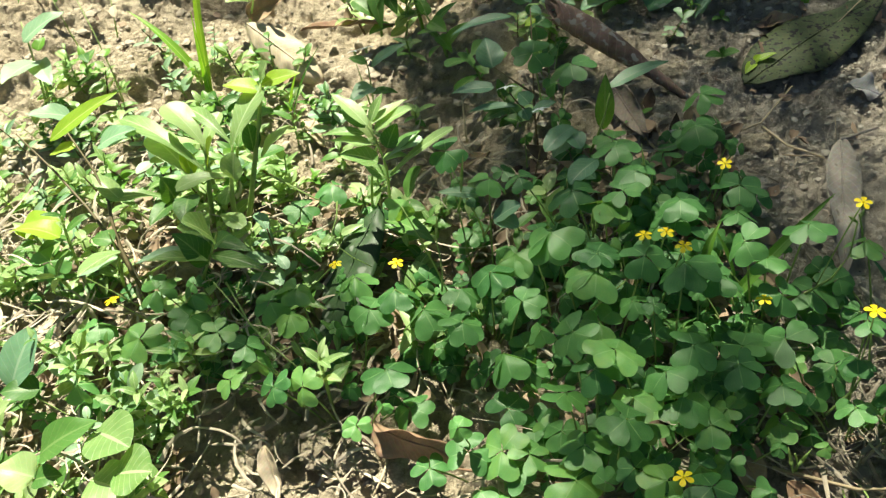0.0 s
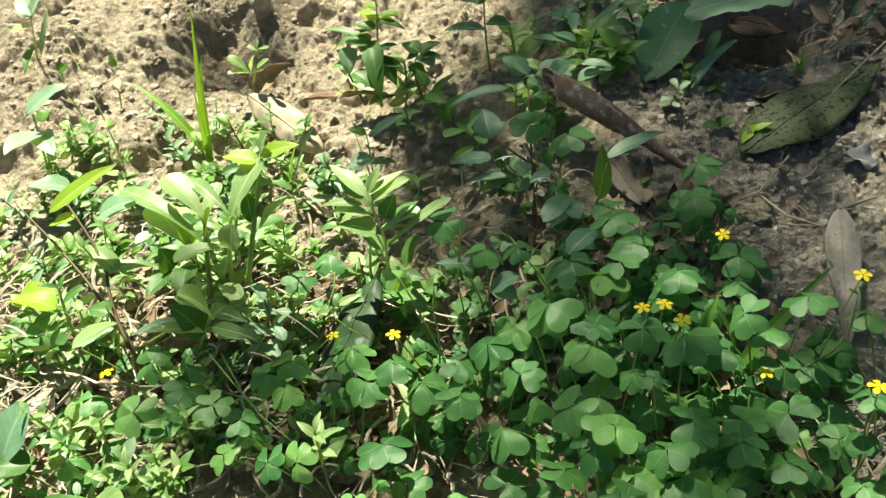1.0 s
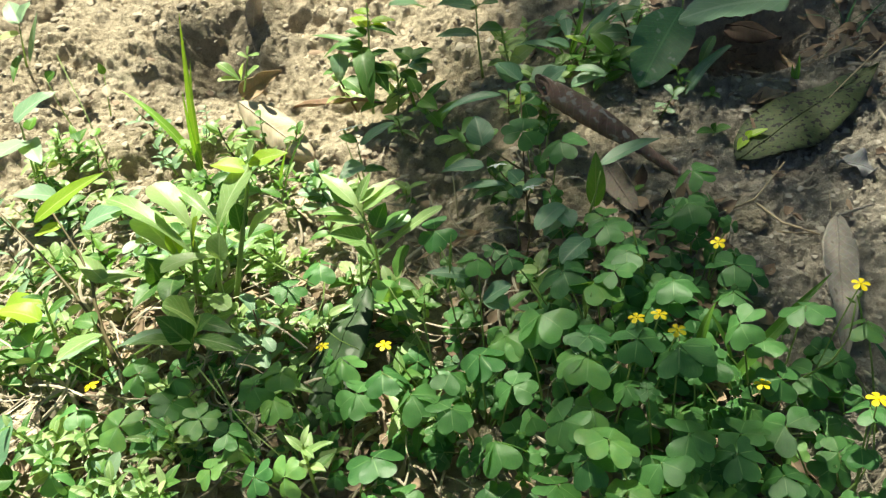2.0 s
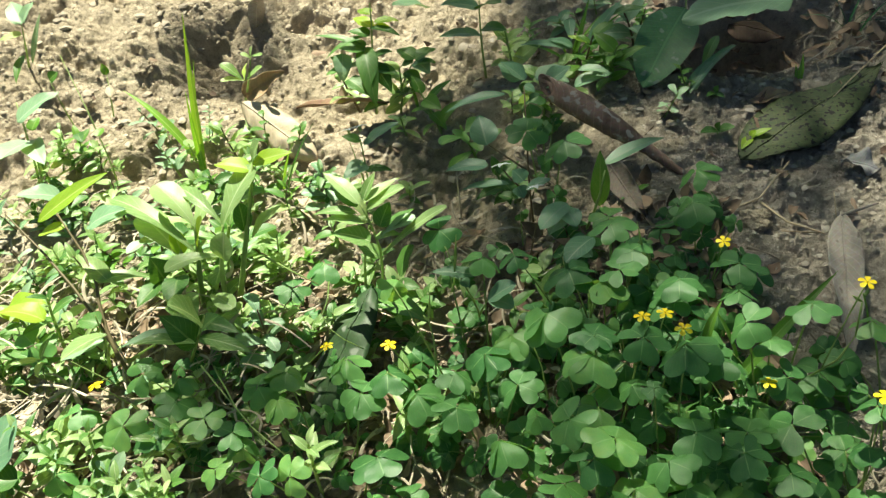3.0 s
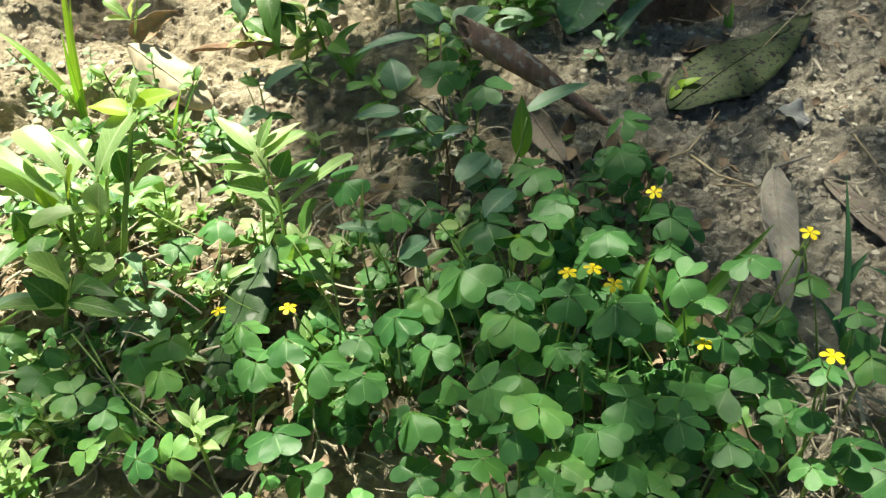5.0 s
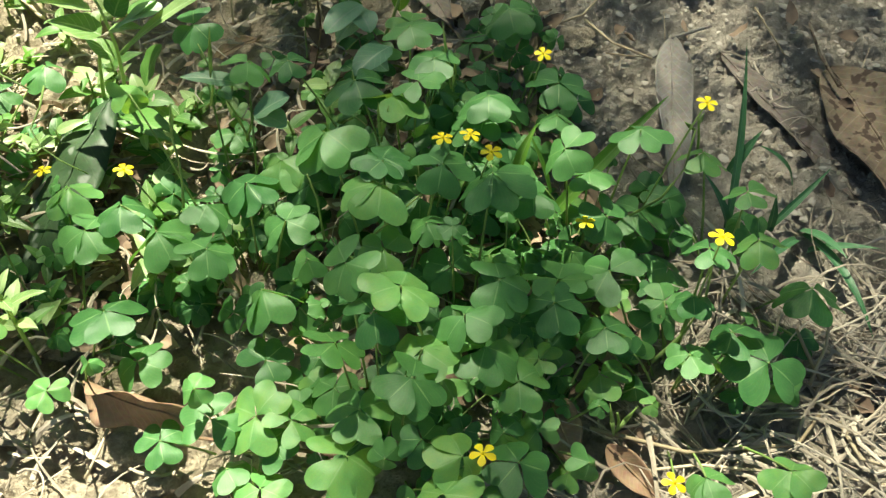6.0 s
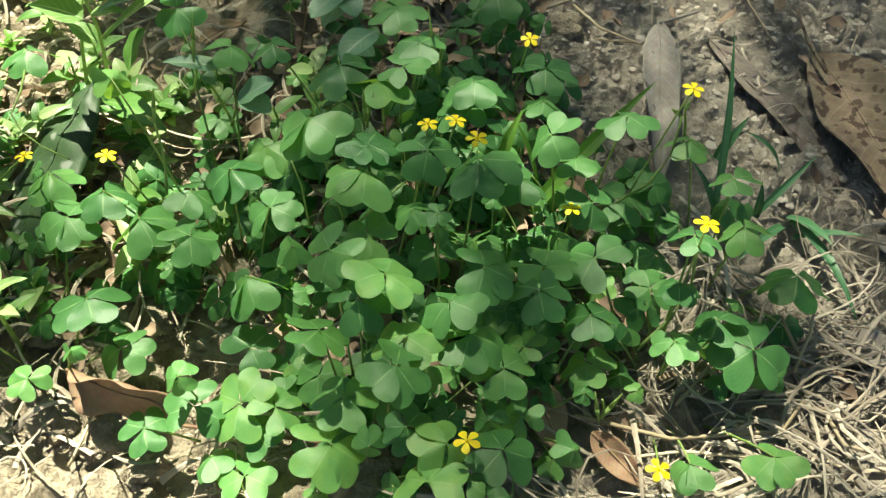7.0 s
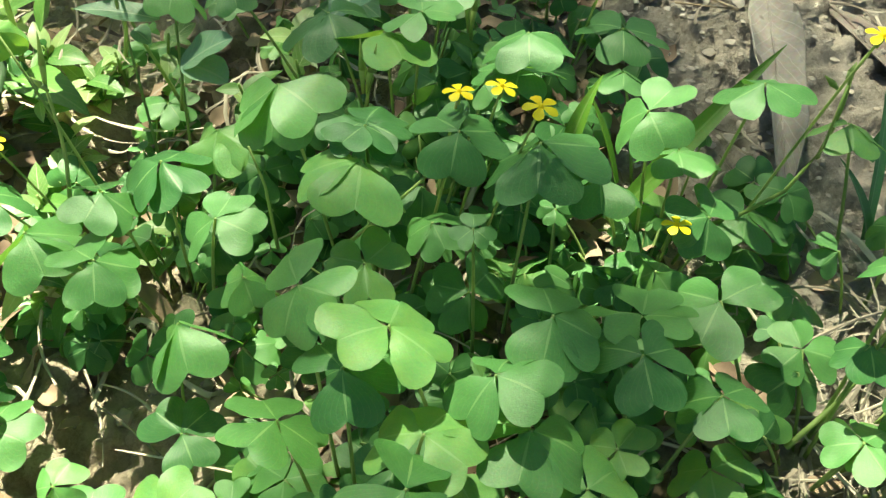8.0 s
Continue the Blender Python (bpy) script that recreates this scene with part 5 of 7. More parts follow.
herb("leafy_weed", "dark green weed with broad leaves on sunlit soil", "weed", (-0.1827, 0.2486, -0.0160),
     [[(-0.1827, 0.2486, -0.0160), (-0.1768, 0.2635, 0.0350), (-0.1725, 0.2739, 0.0600), (-0.1706, 0.2806, 0.0800)], [(-0.1679, 0.2515, -0.0140), (-0.1387, 0.2493, 0.0350)]],
     [((-0.1821, 0.2658, 0.0450), (-0.1747, 0.2144, 0.0160), 0.019, "ovate", WEED, 1.1, 0), ((-0.1753, 0.2552, 0.0400), (-0.1794, 0.2264, 0.0300), 0.017, "ovate", WEED, 0.7, 10), ((-0.2031, 0.2666, 0.0420), (-0.2034, 0.2457, 0.0250), 0.017, "ovate", PALE, 0.6, -10),
      ((-0.1988, 0.2416, 0.0300), (-0.1799, 0.2225, 0.0220), 0.016, "ovate", WEED, 0.6, 0), ((-0.1822, 0.2615, 0.0500), (-0.2297, 0.2830, 0.0550), 0.0075, "lance", WEED, 0.5, 0), ((-0.1785, 0.2695, 0.0550), (-0.2181, 0.2562, 0.0450), 0.008, "lance", WEED, 0.7, 0),
      ((-0.1819, 0.2585, 0.0460), (-0.2081, 0.2747, 0.0460), 0.022, "ovate", WEED, 0.6, 0), ((-0.1746, 0.2735, 0.0600), (-0.1465, 0.2610, 0.0550), 0.009, "lance", WEED, 0.6, 0), ((-0.1375, 0.2502, 0.0360), (-0.1176, 0.2555, 0.0400), 0.017, "ovate", WEED, 0.5, 0)] + [((-0.1365, 0.2500, 0.0360), (-0.1536, 0.2647, 0.0400), 0.017, "ovate", WEED, 0.5, 0), ((-0.1359, 0.2462, 0.0360), (-0.1247, 0.2328, 0.0300), 0.017, "ovate", BLUISH, 0.6, 0), ((-0.1385, 0.2468, 0.0360), (-0.1524, 0.2486, 0.0300), 0.013, "ovate", WEED, 0.6, 0),
      ((-0.1725, 0.2730, 0.0600), (-0.1916, 0.2961, 0.0600), 0.013, "ovate", YELLOW, 0.5, 0), ((-0.1703, 0.2787, 0.0620), (-0.1476, 0.2745, 0.0620), 0.012, "lance", YELLOW, 0.5, 0), ((-0.1717, 0.2766, 0.0600), (-0.1539, 0.2707, 0.0550), 0.01, "lance", YELLOW, 0.5, 0),
      ((-0.1717, 0.2789, 0.0700), (-0.1846, 0.2886, 0.0700), 0.012, "ovate", YELLOW, 0.5, 0), ((-0.1747, 0.2522, 0.0300), (-0.1526, 0.2377, 0.0300), 0.014, "ovate", WEED, 0.6, 0), ((-0.1839, 0.2544, 0.0360), (-0.2002, 0.2603, 0.0300), 0.016, "ovate", WEED, 0.6, 0)] + [
      ((-0.1753, 0.2552, 0.0400), (-0.1563, 0.2536, 0.0450), 0.013, "ovate", WEED, 0.5, 0), ((-0.1754, 0.2686, 0.0550), (-0.1949, 0.2765, 0.0580), 0.014, "ovate", WEED, 0.5, 0), ((-0.1763, 0.2541, 0.0350), (-0.1603, 0.2278, 0.0200), 0.017, "ovate", WEED, 0.7, 0), ((-0.1650, 0.2490, 0.0000), (-0.1394, 0.2376, 0.0100), 0.016, "ovate", WEED, 0.5, 0), ((-0.1713, 0.2486, -0.0050), (-0.1905, 0.2317, 0.0000), 0.016, "ovate", WEED, 0.6, 0), ((-0.1388, 0.2463, 0.0340), (-0.1182, 0.2399, 0.0360), 0.013, "ovate", WEED, 0.5, 0), ((-0.1472, 0.2486, 0.0250), (-0.1340, 0.2341, 0.0200), 0.014, "ovate", WEED, 0.6, 0), ((-0.2001, 0.2584, 0.0300), (-0.2215, 0.2574, 0.0280), 0.015, "ovate", WEED, 0.5, 0), ((-0.2024, 0.2602, 0.0340), (-0.2152, 0.2671, 0.0400), 0.013, "ovate", WEED, 0.5, 0)], seed=200)
herb("leafy_weed", "weed with toothed leaves, cut by the sunlit edge", "weed", (-0.0784, 0.2689, -0.0023),
     [[(-0.0770, 0.2642, -0.0025), (-0.0769, 0.2675, 0.0400), (-0.0741, 0.2830, 0.0700)]],
     [((-0.0769, 0.2675, 0.0400), (-0.1125, 0.2583, 0.0500), 0.018, "ovate", BLUISH, 0.6, 0), ((-0.0762, 0.2686, 0.0450), (-0.0529, 0.2538, 0.0500), 0.018, "ovate", WEED, 0.6, 0), ((-0.0749, 0.2813, 0.0600), (-0.1093, 0.2781, 0.0700), 0.024, "ovate", BLUISH, 0.5, 0), ((-0.0749, 0.2813, 0.0600), (-0.0550, 0.2583, 0.0750), 0.02, "ovate", WEED, 0.5, 0), ((-0.1256, 0.3138, 0.0500), (-0.1528, 0.2905, 0.0700), 0.026, "ovate", BLUISH, 0.4, 0)], seed=190)
herb("seedling", "small seedling with pale spoon-shaped leaves", "weed", (-0.3193, 0.3033, -0.0167),
     [[(-0.3193, 0.3033, -0.0167), (-0.2950, 0.2672, 0.0300), (-0.2905, 0.2760, 0.0450)]],
     [((-0.3034, 0.2720, 0.0250), (-0.3220, 0.2821, 0.0400), 0.011, "spatula", BROAD, 0.5, 0), ((-0.3028, 0.2719, 0.0250), (-0.3230, 0.2692, 0.0300), 0.009, "spatula", BROAD, 0.5, 0), ((-0.3016, 0.2716, 0.0250), (-0.2925, 0.2689, 0.0450), 0.01, "spatula", BROAD, 0.4, 0), ((-0.3002, 0.2694, 0.0250), (-0.2828, 0.2754, 0.0350), 0.009, "spatula", BROAD, 0.5, 0), ((-0.2905, 0.2760, 0.0450), (-0.2988, 0.2778, 0.0500), 0.006, "spatula", BROAD, 0.4, 0), ((-0.2908, 0.2780, 0.0450), (-0.2772, 0.2695, 0.0500), 0.007, "spatula", BROAD, 0.4, 0), ((-0.2905, 0.2760, 0.0450), (-0.2866, 0.2782, 0.0550), 0.006, "spatula", BROAD, 0.4, 0)], seed=210)
big_weed = herb("large_leaf_weed", "weed with large dull green leaves in the shade", "weed", (0.1351, 0.2941, 0.0141),
     [[(0.1197, 0.3356, 0.0200), (0.1065, 0.2785, 0.0320)], [(0.1394, 0.2841, 0.0134), (0.1454, 0.2861, 0.0500), (0.1558, 0.3292, 0.0750)]],
     [((0.1068, 0.2804, 0.0320), (0.0596, 0.1953, 0.0120), 0.049, "ellipse", MOTTLED, 0.45, -12), ((0.1393, 0.2291, 0.0200), (0.0853, 0.1825, 0.0120), 0.012, "lance", BLUISH, 0.5, 20), ((0.1313, 0.2594, 0.0120), (0.1067, 0.2094, 0.0120), 0.010, "lance", WEED, 0.5, 0)], seed=230)
leaf_from(big_weed, (0.1828, 0.2303, 0.0550), (0.0913, 0.2247, 0.0550), 0.054, "ellipse", PALE, 0.5, 0, 236, fold=0.12, wave=0.05, nu=30, nv=10, serr=0.16, label="pale toothed leaf")
herb("leafy_weed", "shaded weed with long narrow leaves", "weed", (0.0170, 0.2609, -0.0000),
     [[(0.0168, 0.2591, -0.0001), (0.0226, 0.2580, 0.0300), (0.0377, 0.2576, 0.0500)], [(0.0118, 0.2603, -0.0001), (0.0026, 0.2608, 0.0200)], [(0.0315, 0.2554, -0.0000), (0.0328, 0.2541, 0.0250)]],
     [((0.0021, 0.2562, 0.0200), (-0.0445, 0.2604, 0.0300), 0.010, "lance", BLUISH, 0.7, 0), ((0.0144, 0.2433, 0.0300), (0.0487, 0.2597, 0.0600), 0.011, "lance", BLUISH, 0.4, 10), ((0.0362, 0.2542, 0.0500), (0.0669, 0.2520, 0.0550), 0.012, "lance", WEED, 0.4, 0), ((0.0036, 0.2605, 0.0200), (-0.0176, 0.2629, 0.0300), 0.013, "ovate", BLUISH, 0.5, 0), ((0.0194, 0.2530, 0.0250), (-0.0005, 0.2641, 0.0300), 0.008, "lance", YELLOW, 0.5, 0), ((0.0247, 0.2537, 0.0350), (0.0417, 0.2529, 0.0400), 0.012, "lance", WEED, 0.5, 0), ((0.0144, 0.2566, 0.0120), (-0.0090, 0.2503, 0.0120), 0.009, "lance", WEED, 0.5, 0)] + [((0.0168, 0.2559, 0.0120), (0.0331, 0.2470, 0.0150), 0.010, "lance", WEED, 0.5, 0), ((0.0055, 0.3095, 0.0200), (0.0039, 0.2719, 0.0200), 0.011, "ovate", BLUISH, 0.5, 0), ((0.0326, 0.2530, 0.0200), (0.0359, 0.2293, 0.0160), 0.014, "ovate", YELLOW, 0.4, 0), ((0.0326, 0.2530, 0.0200), (0.0458, 0.2363, 0.0180), 0.013, "ovate", WEED, 0.4, 0), ((0.0566, 0.2552, 0.0120), (0.0695, 0.2552, 0.0140), 0.014, "ovate", WEED, 0.4, 0), ((0.0574, 0.2540, 0.0120), (0.0586, 0.2372, 0.0120), 0.013, "ovate", WEED, 0.4, 0), ((0.0240, 0.2360, 0.0060), (0.0029, 0.2235, 0.0100), 0.012, "ovate", YELLOW, 0.4, 0)] + [((-0.0347, 0.1814, 0.0450), (-0.0059, 0.1800, 0.0500), 0.021, "ovate", PALE, 0.4, 0)], seed=235)
for label, base, ends in (("small bright green seedling on bare soil", (0.1031, 0.1332, -0.0000), (((0.0878, 0.1264, 0.0120), 0.011), ((0.1148, 0.1280, 0.0120), 0.012), ((0.1043, 0.1335, 0.0140), 0.009))), ("small yellow-green seedling beside a fallen leaf", (0.1250, 0.1200, -0.0000), (((0.1410, 0.1210, 0.0120), 0.007), ((0.1149, 0.1073, 0.0060), 0.008), ((0.1291, 0.1206, 0.0120), 0.008))), ("tiny green seedling beside a twig", (0.1124, 0.1839, -0.0000), (((0.1152, 0.1854, 0.0120), 0.006), ((0.1037, 0.1776, 0.0080), 0.006), ((0.1171, 0.1729, 0.0080), 0.006))), ("tiny green seedling on shaded soil", (0.0643, 0.2135, -0.0000), (((0.0533, 0.2110, 0.0080), 0.012), ((0.0667, 0.2066, 0.0100), 0.010))), ("small green seedling by the rolled leaf", (0.0292, 0.0737, -0.0004), (((0.0272, 0.0792, 0.0120), 0.006), ((0.0393, 0.0724, 0.0120), 0.006), ((0.0164, 0.0639, 0.0080), 0.006)))):
    sprout = thing("seedling", base, label, "weed", "seedlings")
    p = Vector(base) + Vector((0, 0, 0.006))
    stalk(sprout, [Vector(base), p], 0.0007, 0.0005)
    for k, (q, w) in enumerate(ends):
        leaf_from(sprout, p, q, w, "ovate" if w > 0.007 else "lance", YELLOW if "yellow" in label else WEED, 0.4, 0, 700 + k, nu=8, nv=4)
herb("leafy_weed", "small weed with bluish leaves beside the rolled leaf", "weed", (-0.0227, 0.1958, -0.0033),
     [[(-0.0306, 0.1907, -0.0044), (-0.0269, 0.1781, 0.0300)]],
     [((-0.0268, 0.1682, 0.0450), (-0.0058, 0.1685, 0.0600), 0.024, "ovate", BLUISH, 0.5, 0), ((-0.0019, 0.1994, 0.0200), (0.0320, 0.2050, 0.0250), 0.016, "ovate", BLUISH, 0.5, 0), ((-0.0463, 0.1734, 0.0500), (-0.0628, 0.1867, 0.0600), 0.022, "ovate", BLUISH, 0.5, 0), ((-0.0381, 0.1634, 0.0500), (-0.0474, 0.1578, 0.0500), 0.015, "ellipse", WEED, 0.3, 0)], seed=240)
herb("leafy_weed", "weed with a row of dull green leaves in the shade", "weed", (0.0003, 0.0635, -0.0049),
     [[(-0.0146, 0.0459, -0.0093), (-0.0030, 0.0378, 0.0300), (0.0038, 0.0497, 0.0500)]],
     [((-0.0014, 0.0457, 0.0200), (0.0053, 0.0589, 0.0600), 0.014, "lance", WEED, 0.3, 30), ((0.0046, 0.0619, 0.0450), (0.0497, 0.0788, 0.0500), 0.013, "lance", BLUISH, 0.4, 0), ((-0.0235, 0.0415, 0.0300), (-0.0454, 0.0190, 0.0300), 0.017, "ellipse", BLUISH, 0.6, 0), ((-0.0105, 0.0048, 0.0300), (-0.0317, -0.0160, 0.0300), 0.017, "ellipse", BLUISH, 0.6, 0), ((-0.0261, 0.0360, 0.0300), (-0.0204, 0.0176, 0.0300), 0.015, "ellipse", BLUISH, 0.8, 0)], seed=250)
herb("leafy_weed", "thin weed with bluish oval leaves over the sorrel", "weed", (-0.0961, -0.0050, -0.0300),
     [[(-0.0961, -0.0050, -0.0300), (-0.0933, -0.0296, 0.0100), (-0.1008, -0.0301, 0.0400), (-0.1082, -0.0187, 0.0600)], [(-0.0946, -0.0200, -0.0100), (-0.0842, -0.0457, 0.0350)]],
     [((-0.0904, -0.0327, 0.0450), (-0.1196, -0.0287, 0.0480), 0.0105, "ovate", PALE, 0.4, 0), ((-0.0837, -0.0502, 0.0380), (-0.0655, -0.0444, 0.0460), 0.0165, "ellipse", BLUISH, 0.4, -10), ((-0.0837, -0.0471, 0.0380), (-0.0680, -0.0556, 0.0360), 0.0145, "ellipse", BLUISH, 0.5, 0),
      ((-0.1008, -0.0309, 0.0400), (-0.0953, -0.0345, 0.0360), 0.008, "ovate", BLUISH, 0.6, 0), ((-0.1046, -0.0242, 0.0500), (-0.1097, -0.0204, 0.0500), 0.008, "lance", WEED, 0.6, 0)], seed=260, r=0.001)
herb("spindly_weed", "spindly brown-stemmed weed with yellow-green leaves", "weed", (-0.3505, -0.0385, -0.0355),
     [[(-0.3476, -0.0413, -0.0356), (-0.3556, -0.0247, 0.0200), (-0.3949, 0.0225, 0.0400), (-0.4463, 0.0707, 0.0600)], [(-0.3431, -0.0449, 0.0120), (-0.3574, -0.0174, 0.0300), (-0.3638, 0.0130, 0.0450), (-0.3949, 0.0539, 0.0700)]],
     [((-0.3913, 0.0258, 0.0850), (-0.3410, 0.0520, 0.1000), 0.016, "lance", YELLOW, 0.3, 10), ((-0.3709, 0.0453, 0.0600), (-0.3390, 0.0471, 0.0700), 0.022, "ovate", PALE, 0.5, 0), ((-0.3893, 0.0485, 0.0600), (-0.4095, 0.0411, 0.0600), 0.012, "lance", YELLOW, 0.4, 0), ((-0.3958, 0.0697, 0.0700), (-0.4200, 0.0602, 0.0850), 0.022, "ovate", PALE, 0.5, 0), ((-0.3477, -0.0365, 0.0300), (-0.3644, -0.0677, 0.0450), 0.02, "lance", BROAD, 0.5, 10), ((-0.3825, -0.0361, 0.0500), (-0.4171, -0.0230, 0.0550), 0.021, "ovate", YELLOW, 0.9, 25), ((-0.3531, 0.0050, 0.0400), (-0.3787, 0.0275, 0.0500), 0.014, "ovate", BROAD, 0.5, 0)], STALK_RED, seed=280, r=0.0018)
herb("spindly_weed", "thin leaning stem on sunlit soil", "weed", (-0.4273, 0.1998, -0.0224),
     [[(-0.4273, 0.1998, -0.0224), (-0.4048, 0.1735, 0.0500), (-0.4632, 0.2765, 0.0750)], [(-0.4938, 0.2896, -0.0173), (-0.4855, 0.2744, 0.0200), (-0.4972, 0.2956, 0.0400)], [(-0.4590, 0.3052, -0.0167), (-0.4564, 0.3260, 0.0200)]],
     [((-0.4972, 0.2956, 0.0400), (-0.4866, 0.2972, 0.0450), 0.012, "ovate", GRASS, 0.5, 40), ((-0.4075, 0.1741, 0.0500), (-0.4058, 0.1857, 0.0500), 0.01, "ovate", GRASS, 0.5, 0), ((-0.4565, 0.2279, 0.0200), (-0.4475, 0.2133, 0.0200), 0.01, "ovate", WEED, 0.5, 0), ((-0.4564, 0.3260, 0.0200), (-0.4596, 0.3318, 0.0300), 0.008, "ovate", GRASS, 0.5, 0), ((-0.4439, 0.2910, 0.0150), (-0.4483, 0.3041, 0.0200), 0.008, "ellipse", CREAM, 0.4, 0)], seed=300, r=0.0009)
herb("leafy_weed", "sunlit weed with pale triangular leaves", "weed", (-0.5128, 0.2184, -0.0211),
     [[(-0.5073, 0.2098, -0.0217), (-0.4870, 0.2038, 0.0400), (-0.4966, 0.2294, 0.0600)], [(-0.5043, 0.2092, -0.0217), (-0.4887, 0.2088, 0.0300)], [(-0.5852, 0.4125, -0.0091), (-0.5470, 0.3807, 0.0600)]],
     [((-0.4834, 0.1969, 0.0600), (-0.4489, 0.2215, 0.0700), 0.026, "ovate", PALE, 0.4, 0), ((-0.4809, 0.1943, 0.0400), (-0.4936, 0.1531, 0.0500), 0.03, "ovate", PALE, 0.5, 0), ((-0.4809, 0.1943, 0.0400), (-0.4550, 0.1578, 0.0400), 0.02, "ovate", PALE, 0.6, 0), ((-0.5470, 0.3807, 0.0600), (-0.5670, 0.4149, 0.0700), 0.02, "ovate", PALE, 0.4, 0), ((-0.5466, 0.3828, 0.0600), (-0.5324, 0.3958, 0.0750), 0.02, "ovate", PALE, 0.4, 0), ((-0.5572, 0.3722, 0.0300), (-0.5574, 0.3348, 0.0200), 0.01, "lance", WEED, 0.6, 0), ((-0.5507, 0.3763, 0.0500), (-0.5736, 0.3712, 0.0500), 0.016, "ovate", BROAD, 0.5, 0), ((-0.5517, 0.3703, 0.0200), (-0.5300, 0.3989, 0.0600), 0.006, "lance", PALE, 0.3, 30), ((-0.4802, 0.2040, 0.0450), (-0.4760, 0.2173, 0.0500), 0.014, "ovate", GRASS, 0.4, 0)], seed=320)
rosette((-0.3313, -0.1321, -0.0361), [(-0.3298, -0.1481, 0.0200), (-0.3108, -0.1488, 0.0250), (-0.2932, -0.1447, 0.0300), (-0.2774, -0.1519, 0.0250), (-0.2885, -0.1598, 0.0200)],
        "sunlit weed with small pale lance-shaped leaves", 330, 9, (0.011, 0.021), thickness=0.0012)
herb("broad_leaf_weed", "sunlit weed with round pale leaves at the patch edge", "weed", (-0.3632, -0.1838, -0.0352),
     [[(-0.3581, -0.1880, -0.0353), (-0.3248, -0.1873, 0.0200)], [(-0.3581, -0.1880, -0.0353), (-0.3062, -0.2049, 0.0200)], [(-0.4018, -0.1732, -0.0351), (-0.3662, -0.1833, 0.0150)], [(-0.3733, -0.1890, -0.0352), (-0.3698, -0.1972, 0.0100), (-0.3836, -0.1913, 0.0150)]],
     [((-0.3321, -0.1735, 0.0200), (-0.3024, -0.1913, 0.0300), 0.034, "ellipse", BROAD, 0.5, 0), ((-0.3119, -0.2027, 0.0200), (-0.2875, -0.2052, 0.0250), 0.032, "ellipse", BROAD, 0.5, 0), ((-0.3318, -0.2009, 0.0120), (-0.3046, -0.2131, 0.0150), 0.03, "ellipse", BROAD, 0.5, 0), ((-0.3681, -0.1832, 0.0150), (-0.3279, -0.1718, 0.0300), 0.026, "ovate", WEED, 0.5, 0), ((-0.3698, -0.1972, 0.0100), (-0.3509, -0.1966, 0.0120), 0.016, "ovate", WEED, 0.5, 0), ((-0.3690, -0.1964, 0.0120), (-0.3909, -0.1932, 0.0200), 0.026, "ovate", BROAD, 0.5, 0), ((-0.4075, -0.1308, 0.0100), (-0.3923, -0.0967, 0.0300), 0.03, "ellipse", BLUISH, 0.5, 0), ((-0.3871, -0.1327, 0.0100), (-0.4109, -0.1357, 0.0150), 0.02, "ovate", WEED, 0.5, 0)], seed=360)


herb("leafy_weed", "sunlit weed with pale lance-shaped leaves over straw", "weed", (-0.3794, -0.0140, -0.0360),
     [[(-0.3794, -0.0140, -0.0360), (-0.3539, -0.0329, 0.0200), (-0.3541, -0.0264, 0.0400)], [(-0.3794, -0.0140, -0.0360), (-0.2983, -0.0415, 0.0300)], [(-0.4618, 0.0283, -0.0340), (-0.4317, -0.0006, 0.0300)]],
     [((-0.3515, -0.0363, 0.0250), (-0.3777, -0.0522, 0.0260), 0.014, "lance", PALE, 0.5, 0), ((-0.2977, -0.0406, 0.0300), (-0.3337, -0.0485, 0.0300), 0.009, "lance", PALE, 0.6, 0), ((-0.4289, -0.0053, 0.0350), (-0.3961, -0.0090, 0.0400), 0.02, "ovate", YELLOW, 0.6, 0),
      ((-0.4296, -0.0036, 0.0350), (-0.4167, -0.0154, 0.0300), 0.016, "ovate", YELLOW, 0.6, 0), ((-0.3549, -0.0254, 0.0300), (-0.3730, -0.0203, 0.0300), 0.016, "ovate", WEED, 0.6, 0), ((-0.2750, -0.0481, 0.0200), (-0.2516, -0.0540, 0.0200), 0.008, "lance", BROAD, 0.5, 0),
      ((-0.3896, -0.0997, 0.0000), (-0.3706, -0.1232, 0.0000), 0.018, "ovate", PALE, 0.5, 0), ((-0.3580, -0.0835, -0.0100), (-0.3393, -0.1060, -0.0050), 0.02, "ovate", WEED, 0.6, 0), ((-0.3322, -0.1150, 0.0050), (-0.3359, -0.1321, 0.0040), 0.02, "ellipse", WEED, 0.5, 0)] + [((-0.2942, -0.0227, 0.0200), (-0.2551, -0.0381, 0.0200), 0.014, "lance", WEED, 0.6, 0)], seed=880)
rosette((-0.4523, 0.0274, -0.0346), [(-0.4147, -0.0180, 0.0400), (-0.3921, -0.0099, 0.0450), (-0.3909, -0.0528, 0.0300)], "yellow-green broad-leaved weed in full sun", 760, 8, (0.015, 0.027), thickness=0.0016)
rosette((-0.3928, -0.0807, -0.0351), [(-0.3892, -0.1061, 0.0300), (-0.3581, -0.1310, 0.0300), (-0.3324, -0.1198, 0.0350)], "low pale-leaved weed in full sun", 800, 9, (0.011, 0.022), thickness=0.0012)
rosette((-0.3144, -0.0873, -0.0369), [(-0.2949, -0.1212, 0.0250), (-0.2825, -0.1172, 0.0300)], "small weed with narrow pale leaves", 840, 8, (0.014, 0.022), thickness=0.0012)
rosette((-0.2176, -0.1191, -0.0453), [(-0.1925, -0.1423, 0.0350)], "small bright green weed beside the sorrel", 860, 9, (0.014, 0.022), thickness=0.0014)


